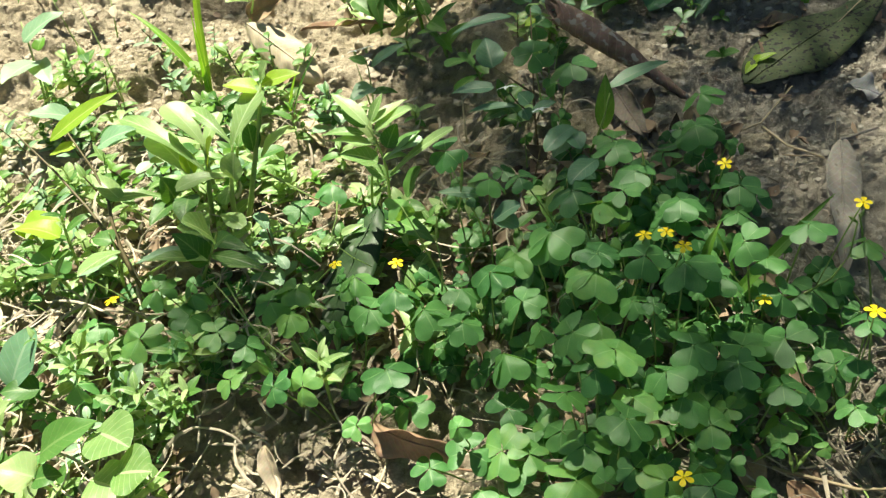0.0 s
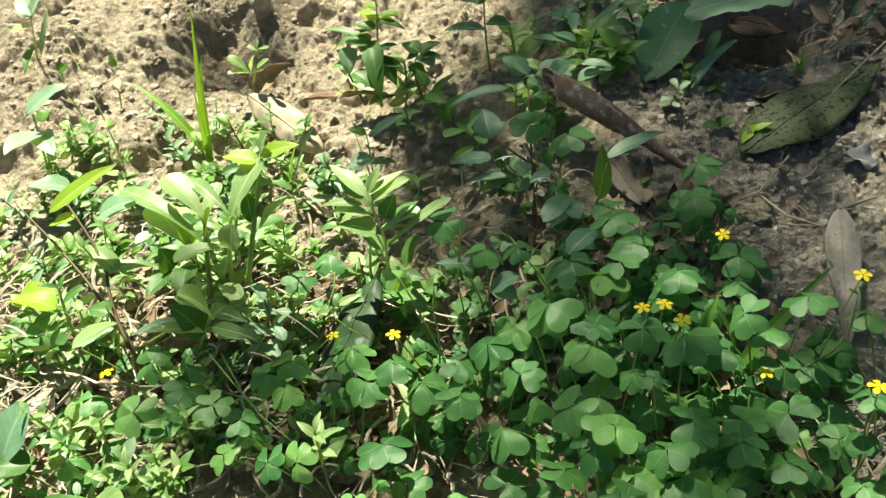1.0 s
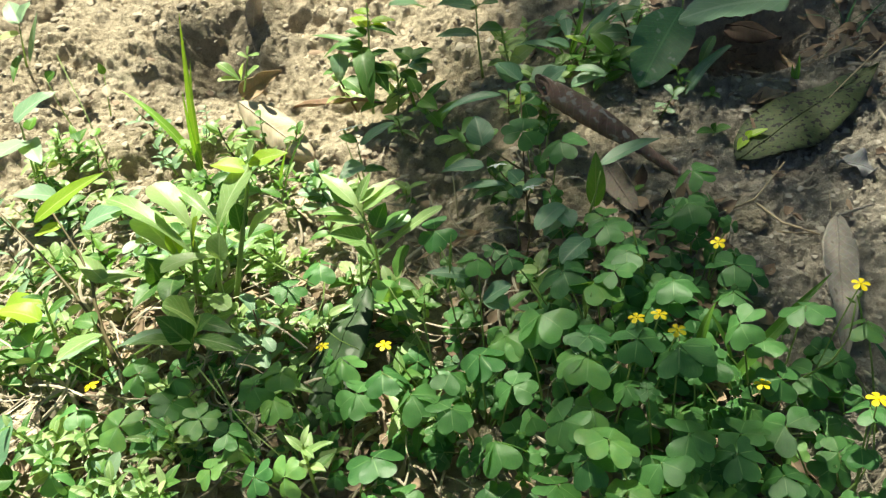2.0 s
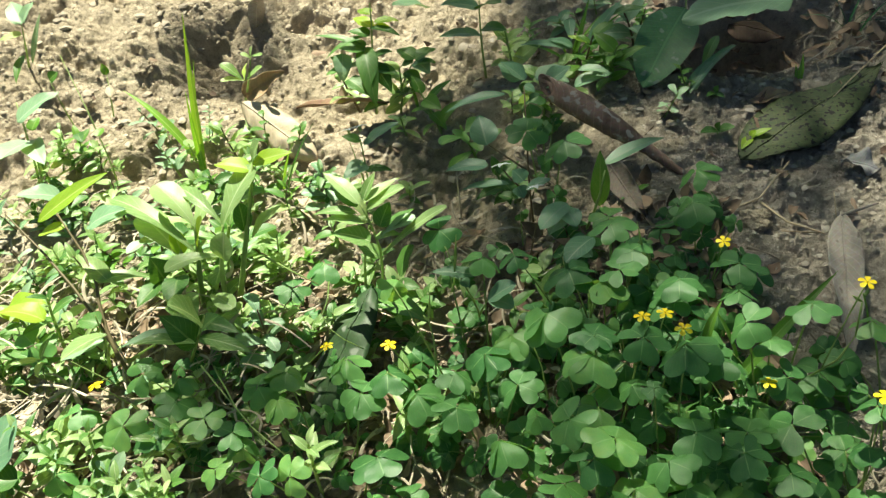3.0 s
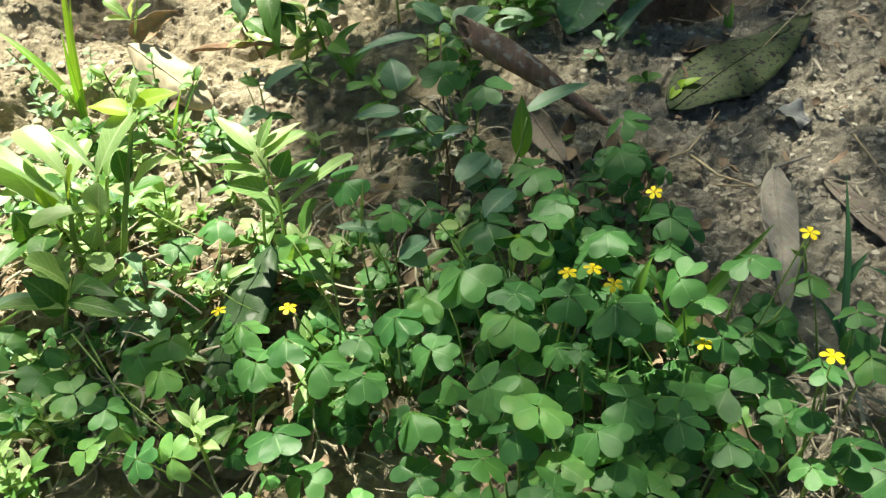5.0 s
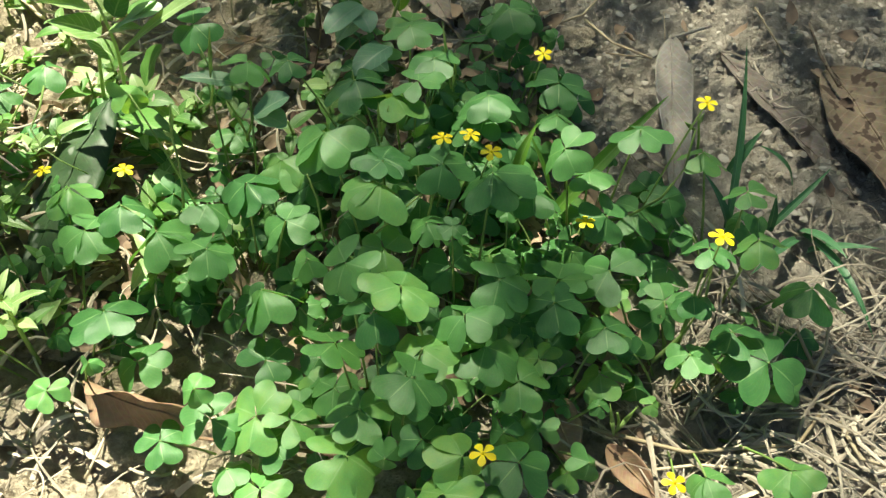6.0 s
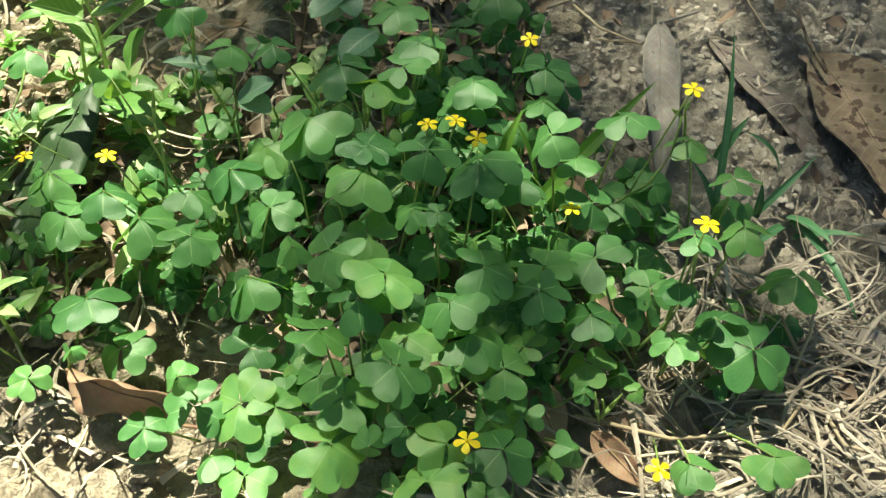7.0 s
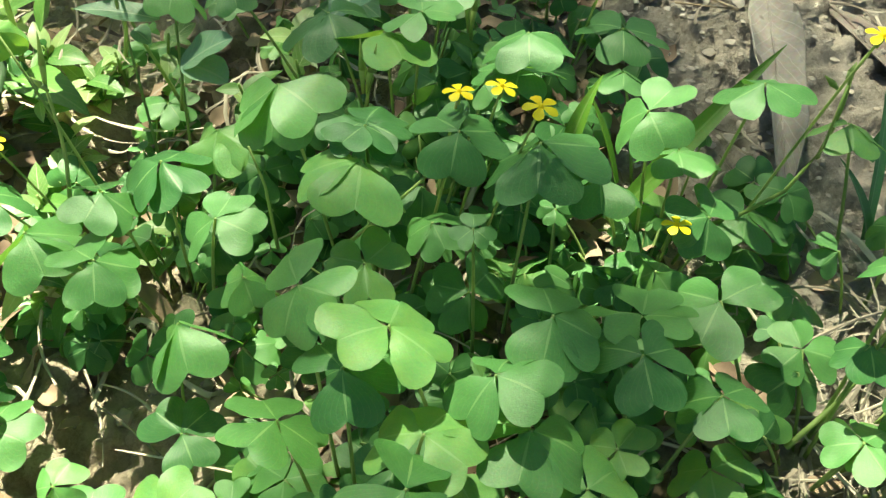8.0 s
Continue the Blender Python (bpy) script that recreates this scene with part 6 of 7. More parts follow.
def tall_weed(x, y, h, seed, size=1.0):
    """A leaning weed with pairs of leaves along its stem."""
    rnd = random.Random(seed)
    base = Vector((x, y, level(x, y) - 0.001))
    top = base + Vector((rnd.uniform(-0.02, 0.015), rnd.uniform(-0.01, 0.015), h))
    plant = thing("leafy_weed", base, "leaning sunlit weed with pale leaves" if x < -0.1 else "small leafy weed in the shade at the back", "weed", "sunlit weeds")
    pts = arc(base, top, rnd.uniform(-0.08, 0.08), 6, (1, 0, 0))
    stalk(plant, pts, 0.0013 * size, 0.0008 * size, STALK_RED if rnd.random() < 0.35 else STALK)
    shape = rnd.choice(("ovate", "lance", "spatula", "ellipse"))
    mat = rnd.choice((BROAD, BROAD, PALE, WEED, GRASS))
    n = rnd.randint(7, 12)
    for k in range(n):
        f = 0.2 + 0.8 * k / n
        p = pts[min(5, int(f * 6))].lerp(pts[min(6, int(f * 6) + 1)], f * 6 % 1)
        a = radians(rnd.uniform(0, 60) + 180 * k + 90 * (k // 2))
        L = size * rnd.uniform(0.016, 0.034) * (1.1 - 0.4 * f)
        q = p + Vector((math.cos(a), math.sin(a), rnd.uniform(-0.1, 0.7))) * L
        leaf_from(plant, p, q, L * rnd.uniform(0.36, 0.6), shape, mat, rnd.uniform(0.3, 0.9), rnd.uniform(-25, 25), seed + k, nu=8, nv=4)


rnd = random.Random(91)
for k in range(30):
    x, y = rnd.uniform(-0.54, -0.24), rnd.uniform(-0.17, 0.10)
    if not bare(x, y):
        tall_weed(x, y, rnd.uniform(0.02, 0.06), 5000 + 20 * k, rnd.uniform(0.5, 0.85))
for k, (x, y) in enumerate([(-0.06, 0.10), (-0.02, 0.20), (0.01, 0.24), (0.03, 0.22), (0.06, 0.27), (-0.05, 0.26), (-0.12, 0.20), (-0.16, 0.24), (-0.20, 0.26), (-0.09, 0.16)]):
    tall_weed(x, y, 0.045, 6000 + 20 * k)

# ---- white star flowers ----
def star_flower(plant, p, size=1.0, turn=0.0):
    flower = part("flower", mesh("calyx", *tube([Vector((0, 0, -0.004)), Vector((0, 0, 0))], 0.0008, 0.0014, 6)), STALK, plant, Matrix.Translation(p) @ Euler((radians(30), 0, radians(190))).to_matrix().to_4x4(), "small white star flower")
    m = Matrix.Translation(p) @ Euler((radians(30), 0, radians(190))).to_matrix().to_4x4()
    for k in range(5):
        part("petal", STAR, PETAL_WHITE, flower, m @ aim((0, 0, 0), 72 * k + turn, 15) @ Matrix.Scale(size, 4))


STAR = mesh("star_petal", *blade(0.0075, 0.003, "lance", 5, 4, 0.2, 0.5))
w1 = herb("star_flower_weed", "small weed with white star flowers", "weed", (-0.1866, 0.1551, -0.0259),
          [[(-0.1865, 0.1517, -0.0262), (-0.1761, 0.1235, 0.0350), (-0.1777, 0.1298, 0.0500)], [(-0.1891, 0.1556, -0.0259), (-0.1854, 0.1271, 0.0450)]],
          [((-0.1762, 0.1252, 0.0450), (-0.1912, 0.1290, 0.0500), 0.010, "lance", WEED, 0.5, 0), ((-0.1753, 0.1278, 0.0400), (-0.1443, 0.1397, 0.0500), 0.012, "lance", BLUISH, 0.4, 0), ((-0.1759, 0.1216, 0.0250), (-0.1932, 0.1074, 0.0250), 0.02, "ovate", BLUISH, 0.5, 0), ((-0.1784, 0.1211, 0.0200), (-0.1562, 0.1168, 0.0200), 0.01, "lance", WEED, 0.6, 0)], seed=400, r=0.0009)
star_flower(w1, Vector((-0.1768, 0.1365, 0.0520)), 1.1)
star_flower(w1, Vector((-0.1863, 0.1368, 0.0500)), 1.0, 30)
w2 = herb("star_flower_weed", "weed with toothed bluish leaves and white star flowers", "weed", (-0.0528, 0.0762, -0.0200),
     [[(-0.0490, 0.0692, -0.0200), (-0.0495, 0.0707, 0.0250), (-0.0469, 0.0994, 0.0550), (-0.0449, 0.1430, 0.0650)], [(-0.0500, 0.0701, 0.0200), (-0.0613, 0.0676, 0.0350), (-0.0680, 0.0668, 0.0500)], [(-0.0484, 0.0691, 0.0150), (-0.0459, 0.0553, 0.0350)], [(-0.0502, 0.0844, 0.0300), (-0.0766, 0.1052, 0.0420)], [(-0.0505, 0.0684, -0.0100), (-0.0328, 0.0333, 0.0200)]],
     [((-0.0779, 0.1048, 0.0420), (-0.0819, 0.1330, 0.0500), 0.022, "ovate", BLUISH, 0.4, 0), ((-0.0595, 0.1576, 0.0500), (-0.1096, 0.1526, 0.0440), 0.011, "lance", BLUISH, 0.6, 0), ((-0.0437, 0.1646, 0.0550), (-0.0605, 0.1818, 0.0660), 0.019, "ovate", BLUISH, 0.4, 25),
      ((-0.0321, 0.2045, 0.0350), (-0.0066, 0.1895, 0.0320), 0.018, "ovate", PALE, 0.5, 0), ((0.0030, 0.2088, 0.0300), (0.0296, 0.1972, 0.0300), 0.011, "ovate", PALE, 0.6, 0), ((-0.0775, 0.0767, 0.0450), (-0.1104, 0.0802, 0.0420), 0.014, "ovate", BLUISH, 0.5, 0),
      ((-0.0634, 0.0589, 0.0400), (-0.1005, 0.0705, 0.0300), 0.008, "lance", BLUISH, 0.6, 0), ((-0.0532, 0.0602, 0.0400), (-0.0603, 0.0670, 0.0460), 0.015, "ovate", BLUISH, 0.5, 0), ((-0.0577, 0.0606, 0.0350), (-0.0545, 0.0533, 0.0300), 0.012, "ovate", BLUISH, 0.6, 0)] + [((-0.0518, 0.0564, 0.0350), (-0.0330, 0.0595, 0.0400), 0.01, "lance", BLUISH, 0.5, 0), ((-0.0211, 0.0376, 0.0300), (-0.0406, 0.0245, 0.0180), 0.021, "ovate", PALE, 0.5, 10), ((-0.0283, 0.0125, 0.0200), (-0.0121, 0.0011, 0.0150), 0.022, "ovate", BLUISH, 0.6, 0),
      ((-0.0627, 0.0604, 0.0250), (-0.0728, 0.0654, 0.0250), 0.01, "ovate", WEED, 0.6, 0), ((-0.0417, 0.1344, 0.0600), (-0.0507, 0.1332, 0.0560), 0.011, "ovate", YELLOW, 0.6, 0), ((-0.0449, 0.1445, 0.0640), (-0.0368, 0.1408, 0.0600), 0.01, "ovate", BLUISH, 0.6, 0)], seed=420, stem_material=STALK_RED, r=0.001)
star_flower(w2, Vector((-0.0678, 0.0669, 0.0520)), 1.1)
star_flower(w2, Vector((-0.0454, 0.0467, 0.0450)), 1.0, 20)


# ---- seed pods: thin stalks with pointed pods over the sorrel ----
def pod_stalk(base, top, pods, label):
    plant = thing("seed_stalk", base, label, "weed")
    stalk(plant, [base, Vector(base).lerp(Vector(top), 0.5) + Vector((0.002, 0, 0)), top], 0.0008, 0.0005)
    for a, b in pods:
        a, b = Vector(a), Vector(b)
        mid = a.lerp(b, 0.45)
        v, f, uv = tube([a, a.lerp(mid, 0.5), mid], 0.0005, 0.0011, 7)
        w, g, uw = tube([mid, mid.lerp(b, 0.5), b], 0.0011, 0.0001, 7)
        o = len(v)
        part("pod", mesh("pod", list(v) + list(w), list(f) + [tuple(i + o for i in q) for q in g], list(uv) + list(uw)), STALK, plant)


pod_stalk((-0.1204, -0.0902, 0.0200), (-0.1193, -0.0751, 0.0540), [((-0.1193, -0.0751, 0.0540), (-0.1154, -0.0737, 0.0750)), ((-0.1185, -0.0759, 0.0540), (-0.1220, -0.0759, 0.0600))], "thin green stalk with upright seed pods")
pod_stalk((-0.0215, -0.0652, 0.0300), (-0.0231, -0.0730, 0.0600), [((-0.0229, -0.0798, 0.0500), (-0.0231, -0.0825, 0.0750)), ((-0.0219, -0.0799, 0.0500), (-0.0180, -0.0798, 0.0700))], "forked seed pods over the sorrel")
pod_stalk((0.0197, -0.0331, 0.0300), (0.0130, -0.0337, 0.0600), [((0.0169, -0.0411, 0.0400), (0.0109, -0.0424, 0.0850)), ((0.0177, -0.0412, 0.0400), (0.0195, -0.0384, 0.0600))], "forked green seed pods beside bare soil")
pod_stalk((0.0662, -0.2223, 0.0019), (0.0620, -0.2239, 0.0300), [((0.0611, -0.2294, 0.0200), (0.0584, -0.2220, 0.0350)), ((0.0621, -0.2282, 0.0200), (0.0696, -0.2241, 0.0350))], "pair of grey-green seed pods over straw")
pod_stalk((-0.1093, -0.0212, 0.0200), (-0.1024, -0.0273, 0.0600), [((-0.1035, -0.0323, 0.0500), (-0.0976, -0.0348, 0.0850))], "slender green stalk with a seed pod")
pod_stalk((0.1361, -0.0930, 0.0200), (0.1198, -0.1068, 0.0750), [((0.1241, -0.0999, 0.0600), (0.1182, -0.0987, 0.0650)), ((0.1243, -0.1011, 0.0650), (0.1262, -0.0990, 0.0700))], "flower stalk with buds over a dry leaf")


# ---- bare runners that loop over the sorrel ----
def runner(label, points, r=0.0009):
    return single("runner", mesh("runner", *tube([q for p in zip(points, points[1:]) for q in (Vector(p[0]), Vector(p[0]).lerp(Vector(p[1]), 0.5))] + [Vector(points[-1])], r * 0.7, r * 0.35, 6)), STALK, Matrix(), label, "runner", "runners")


runner("thin looping green runner over a fallen leaf", [(-0.1935, -0.0096, 0.0300), (-0.1911, -0.0300, 0.0350), (-0.1935, -0.0445, 0.0350), (-0.1877, -0.0555, 0.0330), (-0.1786, -0.0627, 0.0300), (-0.1673, -0.0656, 0.0220)])
runner("green runner leaning out of the sorrel", [(0.0755, -0.1135, 0.0100), (0.0956, -0.1180, 0.0200), (0.1090, -0.1190, 0.0350), (0.1174, -0.1150, 0.0500), (0.1192, -0.1089, 0.0700)], 0.0012)
runner("green sorrel stem leaning across the patch", [(-0.0329, -0.1257, 0.0300), (-0.0232, -0.1262, 0.0420), (-0.0074, -0.1233, 0.0580)], 0.0011)
runner("upright green sorrel stem", [(-0.0532, -0.1165, 0.0200), (-0.0547, -0.1076, 0.0400), (-0.0577, -0.1050, 0.0550)], 0.0010)
runner("green runner reaching over the straw", [(0.0859, -0.1980, 0.0200), (0.1010, -0.1898, 0.0300), (0.1052, -0.1867, 0.0500), (0.1010, -0.1841, 0.0800)], 0.0012)
runner("bare green stem on the sunlit side", [(-0.2777, -0.0640, 0.0200), (-0.2577, -0.0888, 0.0200), (-0.2356, -0.1151, 0.0180), (-0.2144, -0.1321, 0.0100)], 0.0010)
runner("long thin stem through the sunlit weeds", [(-0.2639, -0.0736, 0.0300), (-0.2453, -0.1044, 0.0250), (-0.2268, -0.1256, 0.0150)], 0.0010)
runner("green stem beneath the broad leaves", [(-0.2433, 0.0228, 0.0300), (-0.2203, 0.0005, 0.0350), (-0.1986, -0.0161, 0.0350)], 0.0013)


# ---- small seedlings that fill the gaps, sunlit side ----
def seedling(x, y, seed):
    rnd = random.Random(seed)
    z = level(x, y)
    base = Vector((x, y, z - 0.001))
    broad = rnd.random() < 0.5
    plant = thing("seedling", base, "small green seedling in the sunlit weeds" if x < -0.1 else "small green seedling beneath the weeds", "weed", "seedlings")
    top = base + Vector((rnd.uniform(-0.006, 0.006), rnd.uniform(-0.006, 0.006), rnd.uniform(0.012, 0.034)))
    stalk(plant, [base, base.lerp(top, 0.5), top], 0.0009, 0.0006)
    n = rnd.randint(4, 7)
    a0 = rnd.uniform(0, 360)
    for k in range(n):
        a = radians(a0 + 137.5 * k)
        f = 0.4 + 0.6 * k / n
        p = base.lerp(top, f)
        L = rnd.uniform(0.009, 0.021)
        q = p + Vector((math.cos(a) * L, math.sin(a) * L, rnd.uniform(-0.2, 0.6) * L))
        # paler leaves likelier on the sunlit side, sunlight put into their colour
        leaf_from(plant, p, q, L * rnd.uniform(0.35, 0.62), "ovate" if broad else "lance", BROAD if rnd.random() < (0.85 if x < -0.2 else 0.6) else WEED, rnd.uniform(0.3, 0.9), rnd.uniform(-20, 20), seed + k, nu=7, nv=4)


def scatter_seedlings():
    rnd = random.Random(77)
    spots = 0
    while spots < 150:
        x, y = rnd.uniform(-0.56, -0.02), rnd.uniform(-0.24, 0.24)
        dense = 1.0 if (x < -0.13 and y < 0.05) else 0.5 if y < 0.09 else 0.16
        if x > -0.11:
            dense = 0.3 if -0.08 < y < 0.05 else 0.0
        if rnd.random() > dense or bare(x, y):
            continue
        seedling(x, y, 1000 + spots * 10)
        spots += 1


scatter_seedlings()


# small weeds on the sunlit soil at the back
few = random.Random(77)
for k in range(46):
    x, y = few.uniform(-0.52, -0.17), few.uniform(0.06, 0.26)
    if few.random() < smooth(0.30, 0.10, y) * smooth(-0.12, -0.24, x) + 0.15:
        tall_weed(x, y, few.uniform(0.012, 0.045), 5000 + 20 * k, few.uniform(0.35, 0.7))
for k in range(44):
    x, y = few.uniform(-0.56, -0.27), few.uniform(0.05, 0.24)
    tall_weed(x, y, few.uniform(0.015, 0.05), 6000 + 20 * k, few.uniform(0.45, 0.85))
for k in range(16):
    x, y = few.uniform(-0.06, 0.10), few.uniform(0.16, 0.36)
    tall_weed(x, y, few.uniform(0.012, 0.035), 7000 + 20 * k, few.uniform(0.35, 0.7))


# ---- dead grass heap, crumbs, leaf scraps ----
def ribbon(p, az, L, W, rnd):
    """A flat curling strip of dead grass."""
    verts, faces = [], []
    n = 7
    a, pos, dz = radians(az), Vector(p), 0.0
    turn, lift, lean = rnd.choice((0.35, 0.7, 1.1)) * rnd.uniform(-1, 1), rnd.uniform(-0.3, 0.5), rnd.uniform(-0.9, 0.9)
    for i in range(n + 1):
        w = W * (1 - 0.5 * i / n)
        s = Vector((-math.sin(a), math.cos(a), lean + 0.5 * math.sin(i + lean))) * w / 2
        verts += [pos - s, pos + s, pos + Vector((0, 0, 0.0003))]
        pos = pos + Vector((math.cos(a), math.sin(a), lift * math.cos(math.pi * i / n))) * (L / n)
        a += turn * rnd.uniform(0.2, 1.0)
    for i in range(n):
        for j, k in ((0, 2), (2, 1), (1, 0)):
            faces.append((i * 3 + j, i * 3 + k, i * 3 + 3 + k, i * 3 + 3 + j))
    return verts, faces


def stuff(name, pieces, material, label, category):
    V, F = [], []
    for v, f in pieces:
        o = len(V)
        V += [tuple(p) for p in v]
        F += [tuple(i + o for i in q) for q in f]
    return single(name, mesh(name, V, F, smooth=name == "leaf_scraps"), material, Matrix(), label, category, kind="stuff")


def dead_grass():
    rnd = random.Random(8)
    out = []
    while len(out) < 1000:
        x, y = rnd.uniform(0.03, 0.36), rnd.uniform(-0.34, -0.02)
        d = smooth(0.05, 0.10, x) * smooth(-0.135, -0.19, y - 0.12 * max(0, x - 0.15)) * (0.45 + 0.55 * smooth(-0.4, 0.4, noise.noise(Vector((x * 12, y * 12, 3)))))
        if rnd.random() > d:
            continue
        z = level(x, y) + rnd.uniform(0.0, 0.012)
        out.append(ribbon((x, y, z), rnd.gauss(170, 45) + (180 if rnd.random() < 0.5 else 0), rnd.uniform(0.02, 0.085), rnd.choice((0.0006, 0.0008, 0.001, 0.0013, 0.0017, 0.0024)), rnd))
    for _ in range(260):                  # loose bits on the bare soil
        x, y = rnd.uniform(0.0, 0.42), rnd.uniform(-0.15, 0.36)
        out.append(ribbon((x, y, level(x, y) + 0.002 + 0.003 * rnd.random()), rnd.uniform(0, 360), rnd.uniform(0.006, 0.03), rnd.uniform(0.0005, 0.0016), rnd))
    for _ in range(90):                   # and by the fallen leaf
        x, y = rnd.uniform(0.19, 0.36), rnd.uniform(0.16, 0.32)
        out.append(ribbon((x, y, level(x, y) + 0.003 + 0.004 * rnd.random()), rnd.gauss(35, 40), rnd.uniform(0.012, 0.05), rnd.uniform(0.0006, 0.0014), rnd))
    for _ in range(900):
        x, y = rnd.uniform(-0.55, 0.02), rnd.uniform(-0.28, 0.16)
        out.append(ribbon((x, y, level(x, y) + 0.003 + 0.010 * rnd.random()), rnd.uniform(0, 360), rnd.uniform(0.01, 0.06), rnd.uniform(0.0007, 0.0028), rnd))
    for _ in range(300):                  # bleached straw caught in the sunlit weeds
        x, y = rnd.uniform(-0.55, -0.24), rnd.uniform(-0.22, 0.06)
        if not bare(x, y):
            out.append(ribbon((x, y, level(x, y) + rnd.uniform(0.008, 0.034)), rnd.uniform(0, 360), rnd.uniform(0.02, 0.07), rnd.uniform(0.001, 0.0028), rnd))
    stuff("dead_grass", out, STRAW_STUFF, "tangle of dry straw and dead grass on the soil", "dead grass")


ICO = []


def crumb(p, r, rnd, flat=1.0):
    """An angular lump of soil."""
    if not ICO:
        bm = bmesh.new()
        bmesh.ops.create_icosphere(bm, subdivisions=1, radius=1)
        bm.verts.index_update()
        ICO.append([v.co.copy() for v in bm.verts])
        ICO.append([tuple(v.index for v in f.verts) for f in bm.faces])
        bm.free()
    m = Euler((rnd.uniform(0, 6), rnd.uniform(0, 6), rnd.uniform(0, 6))).to_matrix()
    s = Vector((rnd.uniform(0.7, 1.3), rnd.uniform(0.7, 1.3), rnd.uniform(0.45, 0.9) * flat)) * r
    V = []
    for v in ICO[0]:
        q = m @ v
        q = Vector((q.x * s.x, q.y * s.y, q.z * s.z)) * rnd.uniform(0.7, 1.25)
        V.append(Vector(p) + q)
    return V, ICO[1]


def crumbs():
    rnd = random.Random(21)
    out = []
    for _ in range(6500):
        x, y = rnd.uniform(-0.6, 0.5), rnd.uniform(-0.34, 0.62)
        n = noise.noise(Vector((x * 10, y * 10, 7)))
        if rnd.random() > 0.35 + 0.9 * n + (0.25 if x < -0.05 else 0.1):
            continue
        r = min(0.006 if x < 0.0 else 0.0024, 0.0008 * rnd.paretovariate(1.9))
        out.append(crumb((x, y, rough_level(x, y) + r * 0.15), r, rnd))
    for _ in range(2600):                 # lumps on the sunlit slope
        x, y = rnd.uniform(-0.62, -0.08), rnd.uniform(0.08, 0.6)
        if rnd.random() > 0.5 + 1.2 * noise.noise(Vector((x * 11, y * 11, 9))):
            continue
        r = min(0.006, 0.0011 * rnd.paretovariate(1.6))
        out.append(crumb((x, y, rough_level(x, y) + r * 0.2), r, rnd, 0.7))
    stuff("soil_crumbs", out, CLOD, "loose crumbs and lumps of dry clay", "soil")
    out = []
    for _ in range(4200):                 # many on the shaded clay
        x, y = rnd.uniform(0.03, 0.40), rnd.uniform(-0.12, 0.33)
        if rnd.random() > 0.6 + 1.1 * noise.noise(Vector((x * 17, y * 17, 4))):
            continue
        r = min(0.0032, 0.0008 * rnd.paretovariate(2.0))
        out.append(crumb((x, y, rough_level(x, y) + r * 0.12), r, rnd, 0.45))
    for _ in range(5200):                 # flat chips on the shaded side
        x, y = rnd.uniform(-0.08, 0.5), rnd.uniform(-0.15, 0.5)
        if rnd.random() > 0.55 + 0.9 * noise.noise(Vector((x * 14, y * 14, 2))):
            continue
        r = min(0.0034, 0.0008 * rnd.paretovariate(2.0))
        out.append(crumb((x, y, rough_level(x, y) + r * 0.06), r, rnd, 0.36))
    stuff("soil_chips", out, CHIP, "grey chips and flakes of dry clay", "soil")


def clods():
    rnd = random.Random(22)
    spots = [(-0.27 + 0.19 * rnd.random(), -0.15 - 0.11 * rnd.random(), -0.043) for _ in range(46)]
    spots += [(0.1054, 0.0327, -0.0000), (0.0693, 0.1292, -0.0000), (0.0546, 0.1213, -0.0000), (-0.2341, 0.1846, -0.0236), (-0.2540, 0.2299, -0.0204), (-0.1259, 0.1873, -0.0174), (-0.4452, 0.3853, -0.0136), (-0.4948, 0.3356, -0.0150), (-0.2127, -0.1634, -0.0429), (-0.1891, -0.1772, -0.0429), (-0.1593, -0.1874, -0.0424), (-0.2020, -0.1197, -0.0467), (-0.1979, -0.1206, -0.0470), (-0.1448, -0.1783, -0.0432), (-0.1847, -0.1735, -0.0435), (-0.1374, -0.2027, -0.0406), (-0.1386, -0.1199, -0.0480), (-0.2032, -0.0783, -0.0465)]
    for k, p in enumerate(spots):
        bm = bmesh.new()
        bmesh.ops.create_icosphere(bm, subdivisions=3 if k < 46 else 4, radius=1)
        r = rnd.uniform(0.003, 0.0085) if k < 46 else rnd.uniform(0.007, 0.013)
        o = Vector((k * 7.3, 0, 0))
        for v in bm.verts:
            d = 1 + 0.35 * noise.fractal(v.co * 1.6 + o, 1.0, 2.0, 5) - 0.25 * noise.voronoi(v.co * 2.2 + o)[0][0]
            v.co = Vector((v.co.x * d * 1.25, v.co.y * d, v.co.z * d * 0.62)) * r
        me = bpy.data.meshes.new("clod")
        bm.to_mesh(me)
        bm.free()
        single("clod", me, SOIL, Matrix.Translation(Vector(p) + Vector((0, 0, r * 0.1))) @ Euler((0, 0, k * 1.3)).to_matrix().to_4x4(), "rough lump of dry clay on the soil", "clod", "clods")


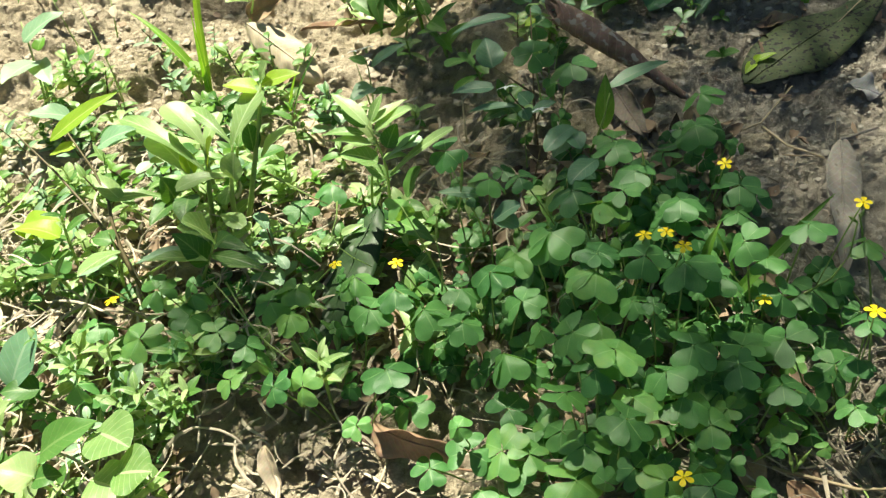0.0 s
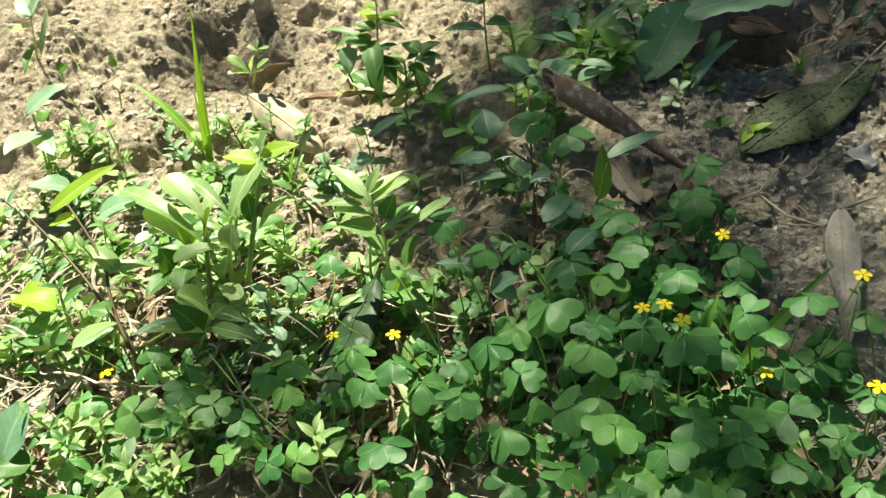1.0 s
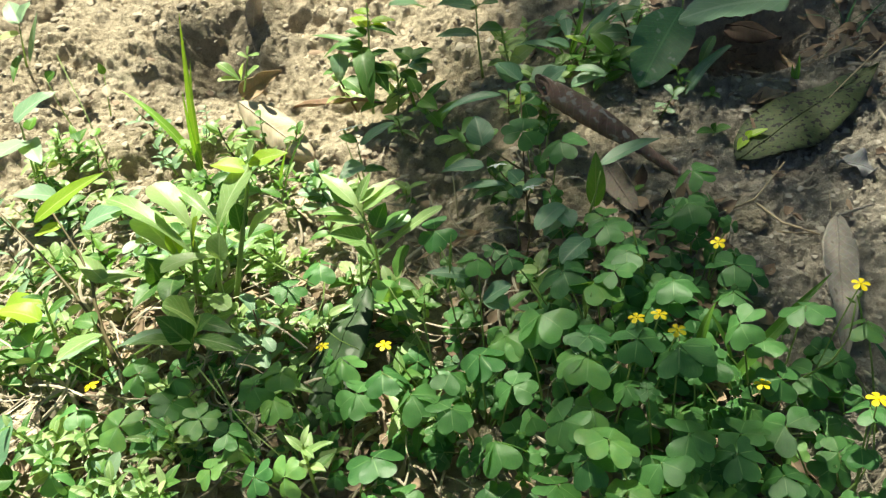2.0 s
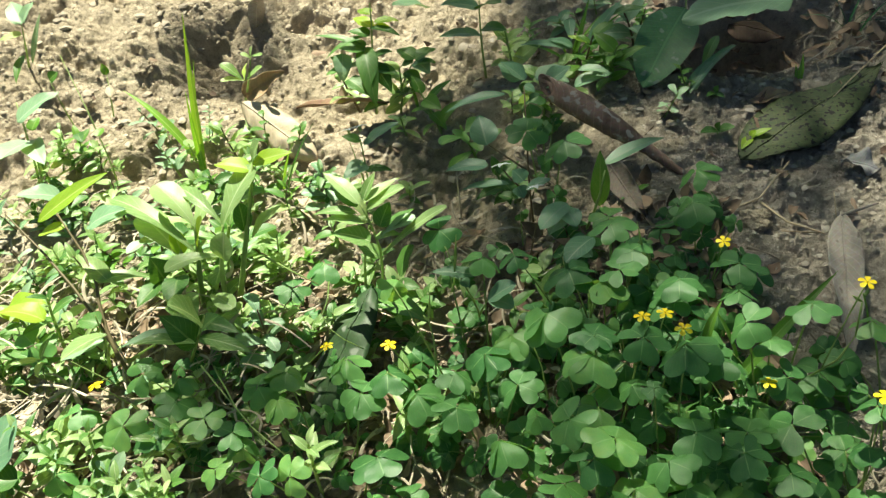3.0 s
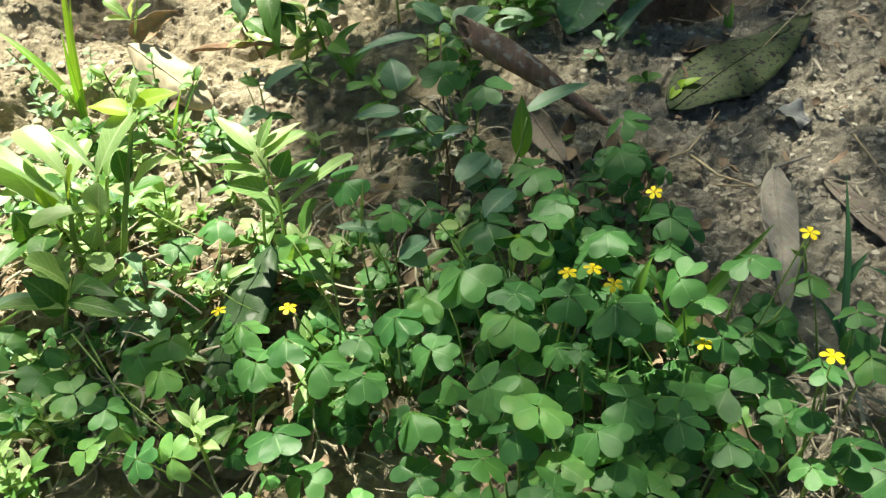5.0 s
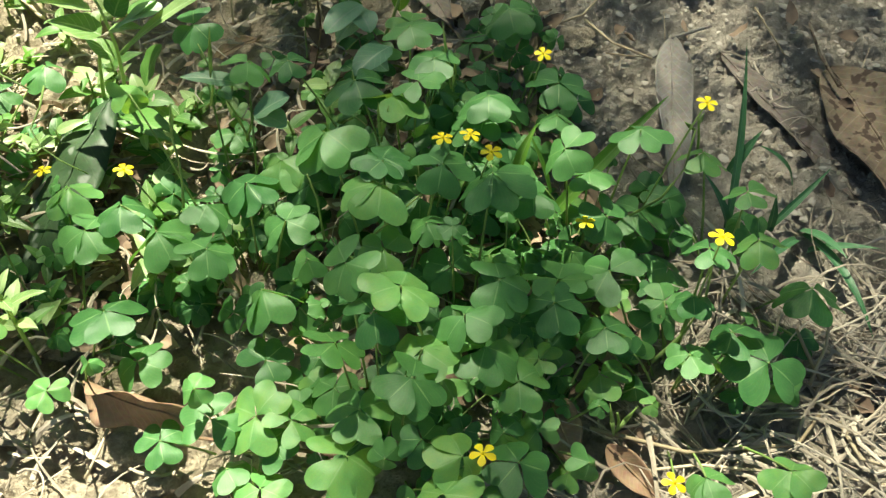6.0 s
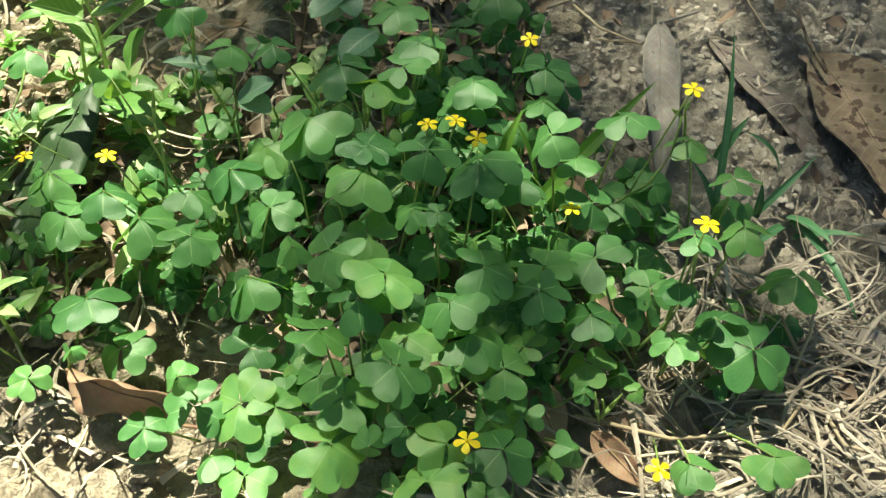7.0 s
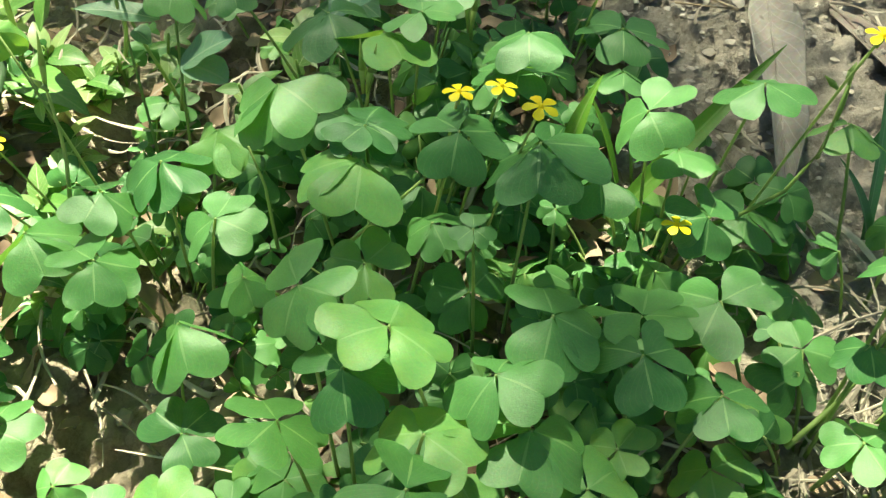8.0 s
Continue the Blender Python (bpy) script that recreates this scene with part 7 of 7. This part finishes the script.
def scraps():
    rnd = random.Random(31)
    out = []
    for k in range(190):
        x, y = rnd.uniform(-0.5, 0.4), rnd.uniform(-0.3, 0.4)
        v, f, _ = blade(rnd.uniform(0.006, 0.02), rnd.uniform(0.004, 0.010), "ovate", 5, 4, rnd.uniform(-0.4, 0.6), rnd.uniform(-0.8, 1.2), 0.1, seed=k)
        m = aim((x, y, level(x, y) + rnd.uniform(0.002, 0.007)), rnd.uniform(0, 360), rnd.uniform(-10, 40), rnd.uniform(-40, 40))
        out.append(([m @ Vector(p) for p in v], f))
    for k in range(90):                   # and in the dark pit
        x, y = rnd.uniform(0.09, 0.27), rnd.uniform(0.22, 0.36)
        v, f, _ = blade(rnd.uniform(0.010, 0.032), rnd.uniform(0.006, 0.014), "ovate", 5, 4, rnd.uniform(-0.4, 0.6), rnd.uniform(-0.8, 1.2), 0.1, seed=k + 1500)
        m = aim((x, y, level(x, y) + rnd.uniform(0.002, 0.008)), rnd.uniform(0, 360), rnd.uniform(-10, 40), rnd.uniform(-40, 40))
        out.append(([m @ Vector(p) for p in v], f))
    for k in range(1000):                 # litter under the sorrel and the weeds, dense to darken the shaded gaps
        x, y = rnd.uniform(-0.42, 0.09), rnd.uniform(-0.20, 0.06)
        v, f, _ = blade(rnd.uniform(0.008, 0.024), rnd.uniform(0.004, 0.012), "ovate", 5, 4, rnd.uniform(-0.4, 0.6), rnd.uniform(-0.8, 1.2), 0.1, seed=k + 300)
        m = aim((x, y, level(x, y) + rnd.uniform(0.002, 0.008)), rnd.uniform(0, 360), rnd.uniform(-10, 40), rnd.uniform(-40, 40))
        if not bare(x, y):
            out.append(([m @ Vector(p) for p in v], f))
    for k in range(110):                  # and on the shaded clay
        x, y = rnd.uniform(-0.04, 0.34), rnd.uniform(0.06, 0.36)
        v, f, _ = blade(rnd.uniform(0.005, 0.016), rnd.uniform(0.003, 0.008), "ovate", 6, 4, rnd.uniform(-0.4, 0.6), rnd.uniform(-0.8, 1.2), 0.14, seed=k + 1500)
        m = aim((x, y, level(x, y) + rnd.uniform(0.002, 0.006)), rnd.uniform(0, 360), rnd.uniform(-10, 30), rnd.uniform(-40, 40))
        out.append(([m @ Vector(p) for p in v], f))
    stuff("leaf_scraps", out, SCRAP, "brown crumbled scraps of dead leaves", "leaf litter")


SCRAP = plain_material("leaf_scrap", (0.085, 0.055, 0.038), (0.36, 0.26, 0.18), 150.0, 0.8, island=True)
dead_grass()
crumbs()
clods()
scraps()
